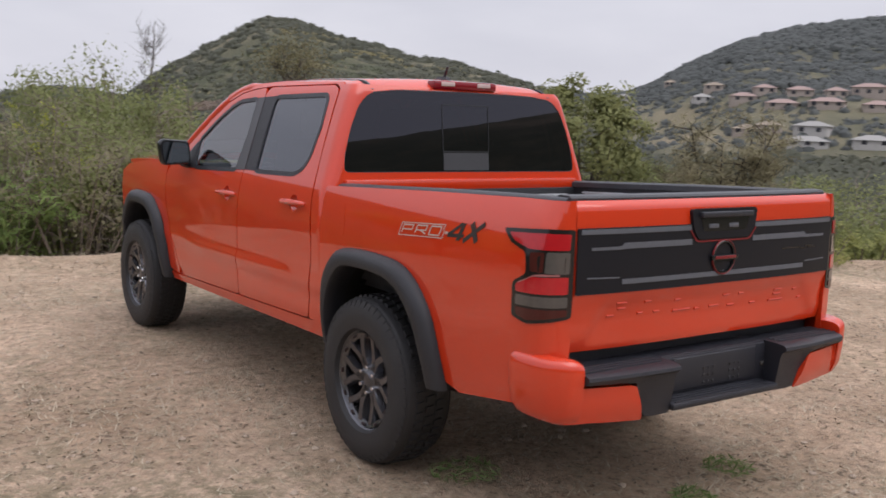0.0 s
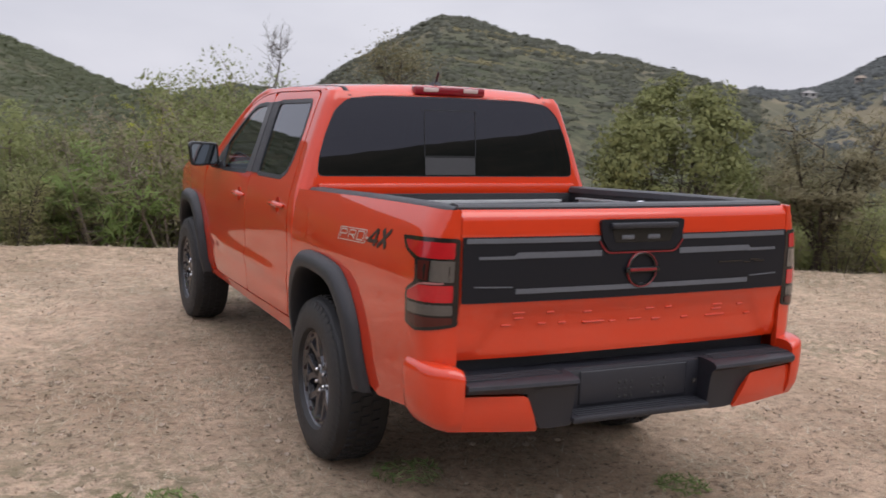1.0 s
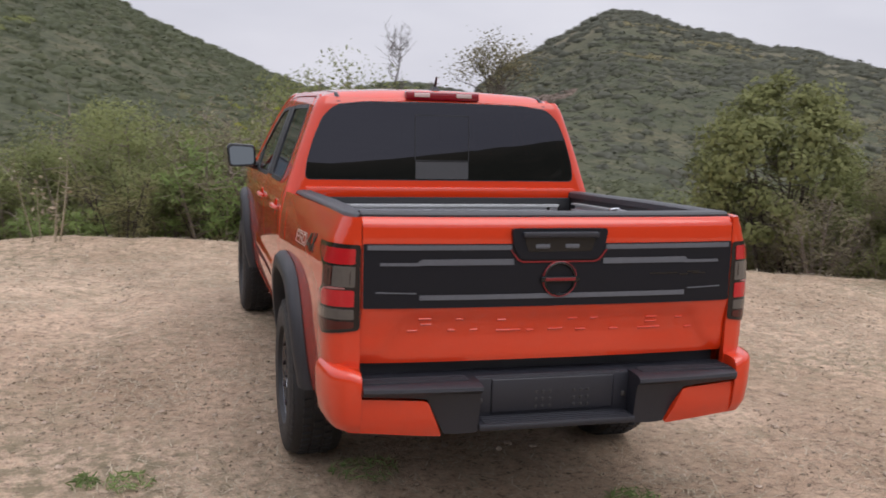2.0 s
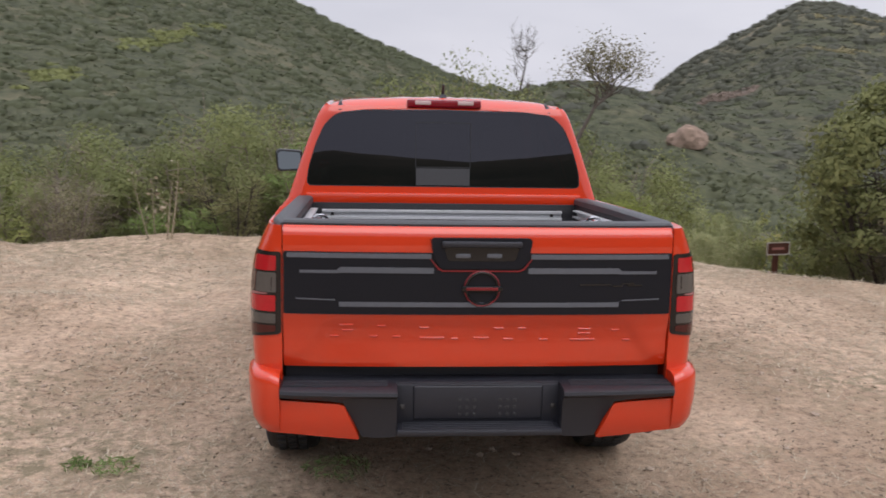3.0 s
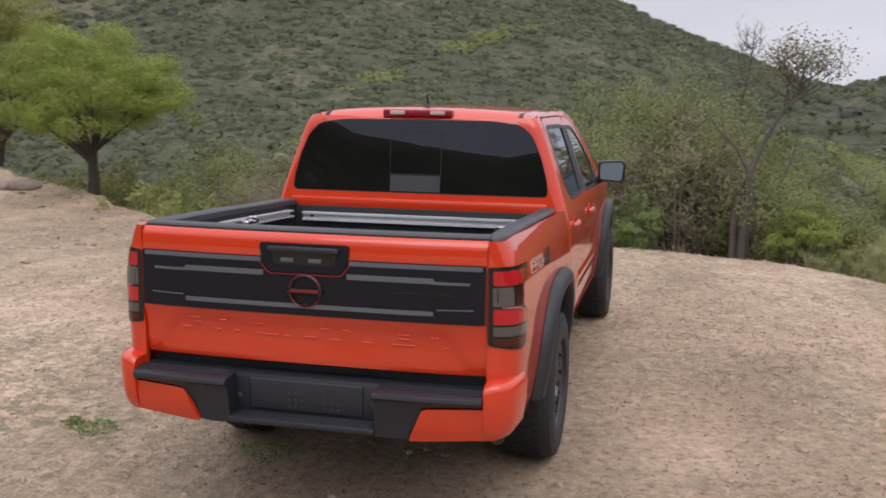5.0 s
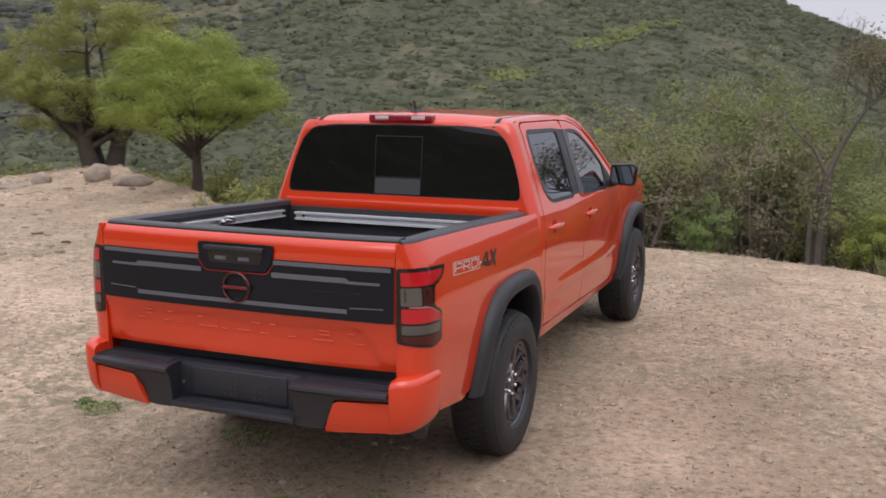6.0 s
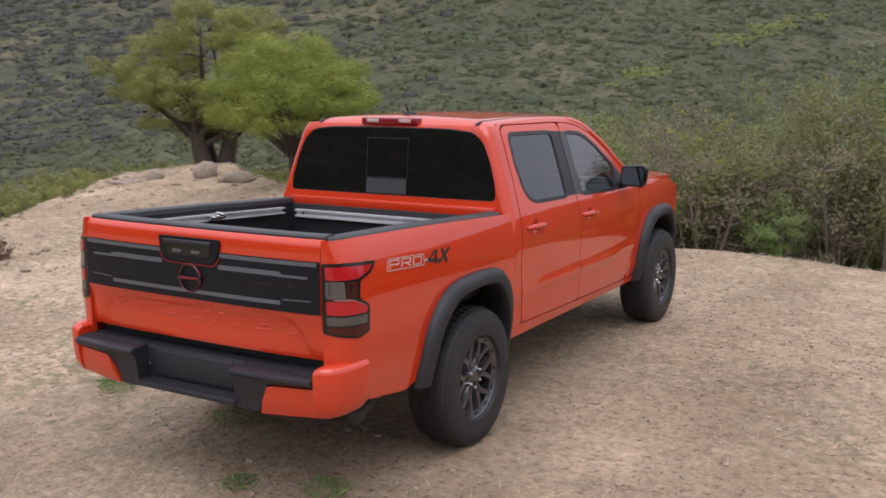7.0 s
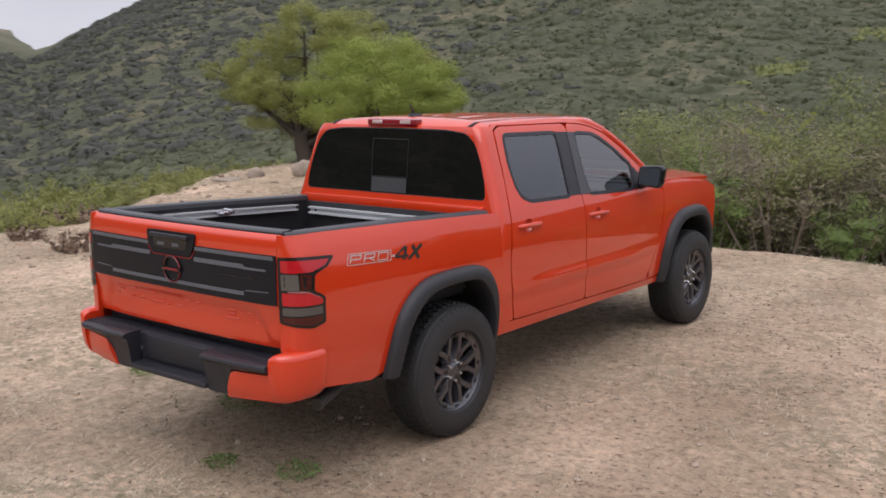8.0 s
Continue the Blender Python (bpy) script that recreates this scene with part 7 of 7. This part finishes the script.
# ---- ground clutter ----
def grass_tufts():
    """Dry straw lying and standing over the clearing."""
    rng = np.random.default_rng(31)
    n = 76000
    x, y = rng.uniform(-17, 9, n), rng.uniform(-5.0, 15, n)
    keep = (rim_gap(x, y) < 0.6) & (fbm(x, y, 1.6, 3, 71) > rng.uniform(-0.2, 0.16, n))
    x, y = x[keep], y[keep]
    n = len(x)
    k = 7
    bx, by = np.repeat(x, k) + rng.normal(0, 0.06, n * k), np.repeat(y, k) + rng.normal(0, 0.06, n * k)
    a = rng.uniform(0, 2 * np.pi, n * k)
    ln = rng.uniform(0.03, 0.11, n * k)
    up = rng.uniform(0.02, 0.55, n * k) ** 1.5
    z = height(bx, by)
    dx, dy = np.cos(a) * ln, np.sin(a) * ln
    w = 0.0029
    px, py = -np.sin(a) * w, np.cos(a) * w
    v = np.stack([np.stack([bx - px, by - py, z + 0.001], -1), np.stack([bx + px, by + py, z + 0.001], -1), np.stack([bx + dx, by + dy, z + 0.004 + ln * up], -1)], 1).reshape(-1, 3)
    f = np.arange(n * k * 3).reshape(-1, 3)
    return tagged(raw("dry_straw", v.tolist(), f.tolist(), M["straw"]), "scattered dry straw over the trampled earth", "dry grass", kind="stuff")


def pebbles():
    rng = np.random.default_rng(32)
    n = 9000
    x, y = rng.uniform(-17, 9, n), rng.uniform(-5, 15, n)
    keep = rim_gap(x, y) < 1
    x, y = x[keep], y[keep]
    s = 0.006 + 0.022 * rng.random(len(x)) ** 3
    v, f = ico(1)
    p = v[None] * rng.uniform(0.7, 1.2, (len(x), len(v), 1)) * s[:, None, None]
    p[..., 2] *= 0.6
    p[..., 0] += x[:, None]
    p[..., 1] += y[:, None]
    p[..., 2] += height(x, y)[:, None] + 0.15 * s[:, None]
    faces = (f[None] + (np.arange(len(x)) * len(v))[:, None, None]).reshape(-1, 3)
    return tagged(raw("pebbles", p.reshape(-1, 3).tolist(), faces.tolist(), M["pebble"]), "small stones and clods strewn on the earth", "pebbles", kind="stuff")


def leaf_litter():
    """Dark bits of dead leaf and bark strewn in drifts."""
    rng = np.random.default_rng(33)
    n = 135000
    x, y = rng.uniform(-17, 9, n), rng.uniform(-5, 15, n)
    keep = (rim_gap(x, y) < 0.8) & (fbm(x, y, 1.1, 4, 77) > rng.uniform(-0.1, 0.2, n))
    x, y = x[keep], y[keep]
    c = np.stack([x, y, height(x, y) + 0.006], -1)
    v, f = leaves_at(c, 0.03, rng, 0.45)
    v[:, 2] = np.repeat(c[:, 2], 4) + (v[:, 2] - np.repeat(c[:, 2], 4)) * 0.45
    return tagged(raw("leaf_litter", v.tolist(), f.tolist(), M["litter"]), "dark scraps of dead leaf strewn over the earth", "leaf litter", kind="stuff")


def clods():
    """Rough clods and stones on the far arm of the clearing."""
    rng = np.random.default_rng(36)
    n = 1500
    x, y = rng.uniform(-17, -5.5, n), rng.uniform(2.5, 15, n)
    keep = (rim_gap(x, y) < 0.6) & (fbm(x, y, 1.5, 3, 55) > rng.uniform(-0.2, 0.1, n))
    x, y = x[keep], y[keep]
    s = 0.02 + 0.07 * rng.random(len(x)) ** 4
    v, f = ico(1)
    p = v[None] * rng.uniform(0.6, 1.25, (len(x), len(v), 1)) * s[:, None, None]
    p[..., 2] *= 0.6
    p += np.stack([x, y, height(x, y) + 0.1 * s], -1)[:, None, :]
    faces = (f[None] + (np.arange(len(x)) * len(v))[:, None, None]).reshape(-1, 3)
    return tagged(raw("earth_clods", p.reshape(-1, 3).tolist(), faces.tolist(), M["clod"]), "rough brown clods and stones on the bare bank", "clods", kind="stuff")


M["clod"] = plain("earth_clod", (0.29, 0.22, 0.165), rough=0.95, grain=0.6, scale=50, vary=0.35)
clods()
grass_tufts()
pebbles()
leaf_litter()


def weed(x, y, r, seed):
    rng = np.random.default_rng(seed)
    n = int(60 + 900 * r)
    a, d = rng.uniform(0, 2 * np.pi, n), r * np.sqrt(rng.random(n))
    c = np.stack([d * np.cos(a), d * np.sin(a), 0.012 + rng.random(n) * 0.06 * (1 - d / r * 0.7)], -1)
    v, f = leaves_at(c, 0.05, rng, 0.14)
    ob = raw("weed", v.tolist(), f.tolist(), M["weed"])
    ob.matrix_basis = Matrix.Translation((x, y, hz(x, y) - 0.004))
    return tagged(ob, "small green weed sprouting from the bare earth", "weed", group="weeds on the clearing", kind="stuff")


for k, (x, y, r) in enumerate(((-0.6, 0.92, 0.17), (-1.7, 0.94, 0.12), (0.57, 0.35, 0.13), (0.13, 0.17, 0.1), (-1.9, 1.0, 0.07))):
    weed(x, y, r, 300 + k)

for k, (x, y, sx, sy, sz) in enumerate(((-11.6, 11.78, 0.29, 0.25, 0.25), (-12.3, 11.0, 0.2, 0.17, 0.17), (-10.55, 11.6, 0.4, 0.3, 0.15), (-12.6, 10.5, 0.4, 0.3, 0.07), (-9.8, 9.6, 0.1, 0.08, 0.05))):
    boulder("boulder", x, y, (sx, sy, sz), 400 + k, "pale weathered boulder at the edge of the clearing")
for k, (x, y, sx, sy, sz) in enumerate(((-29.3, 65.2, 1.1, 0.6, 0.62), (-29.2, 67.6, 0.55, 0.5, 0.9))):
    boulder("slope_boulder", x, y, (sx, sy, sz), 420 + k, "pale flat rock showing among the canyon bushes")
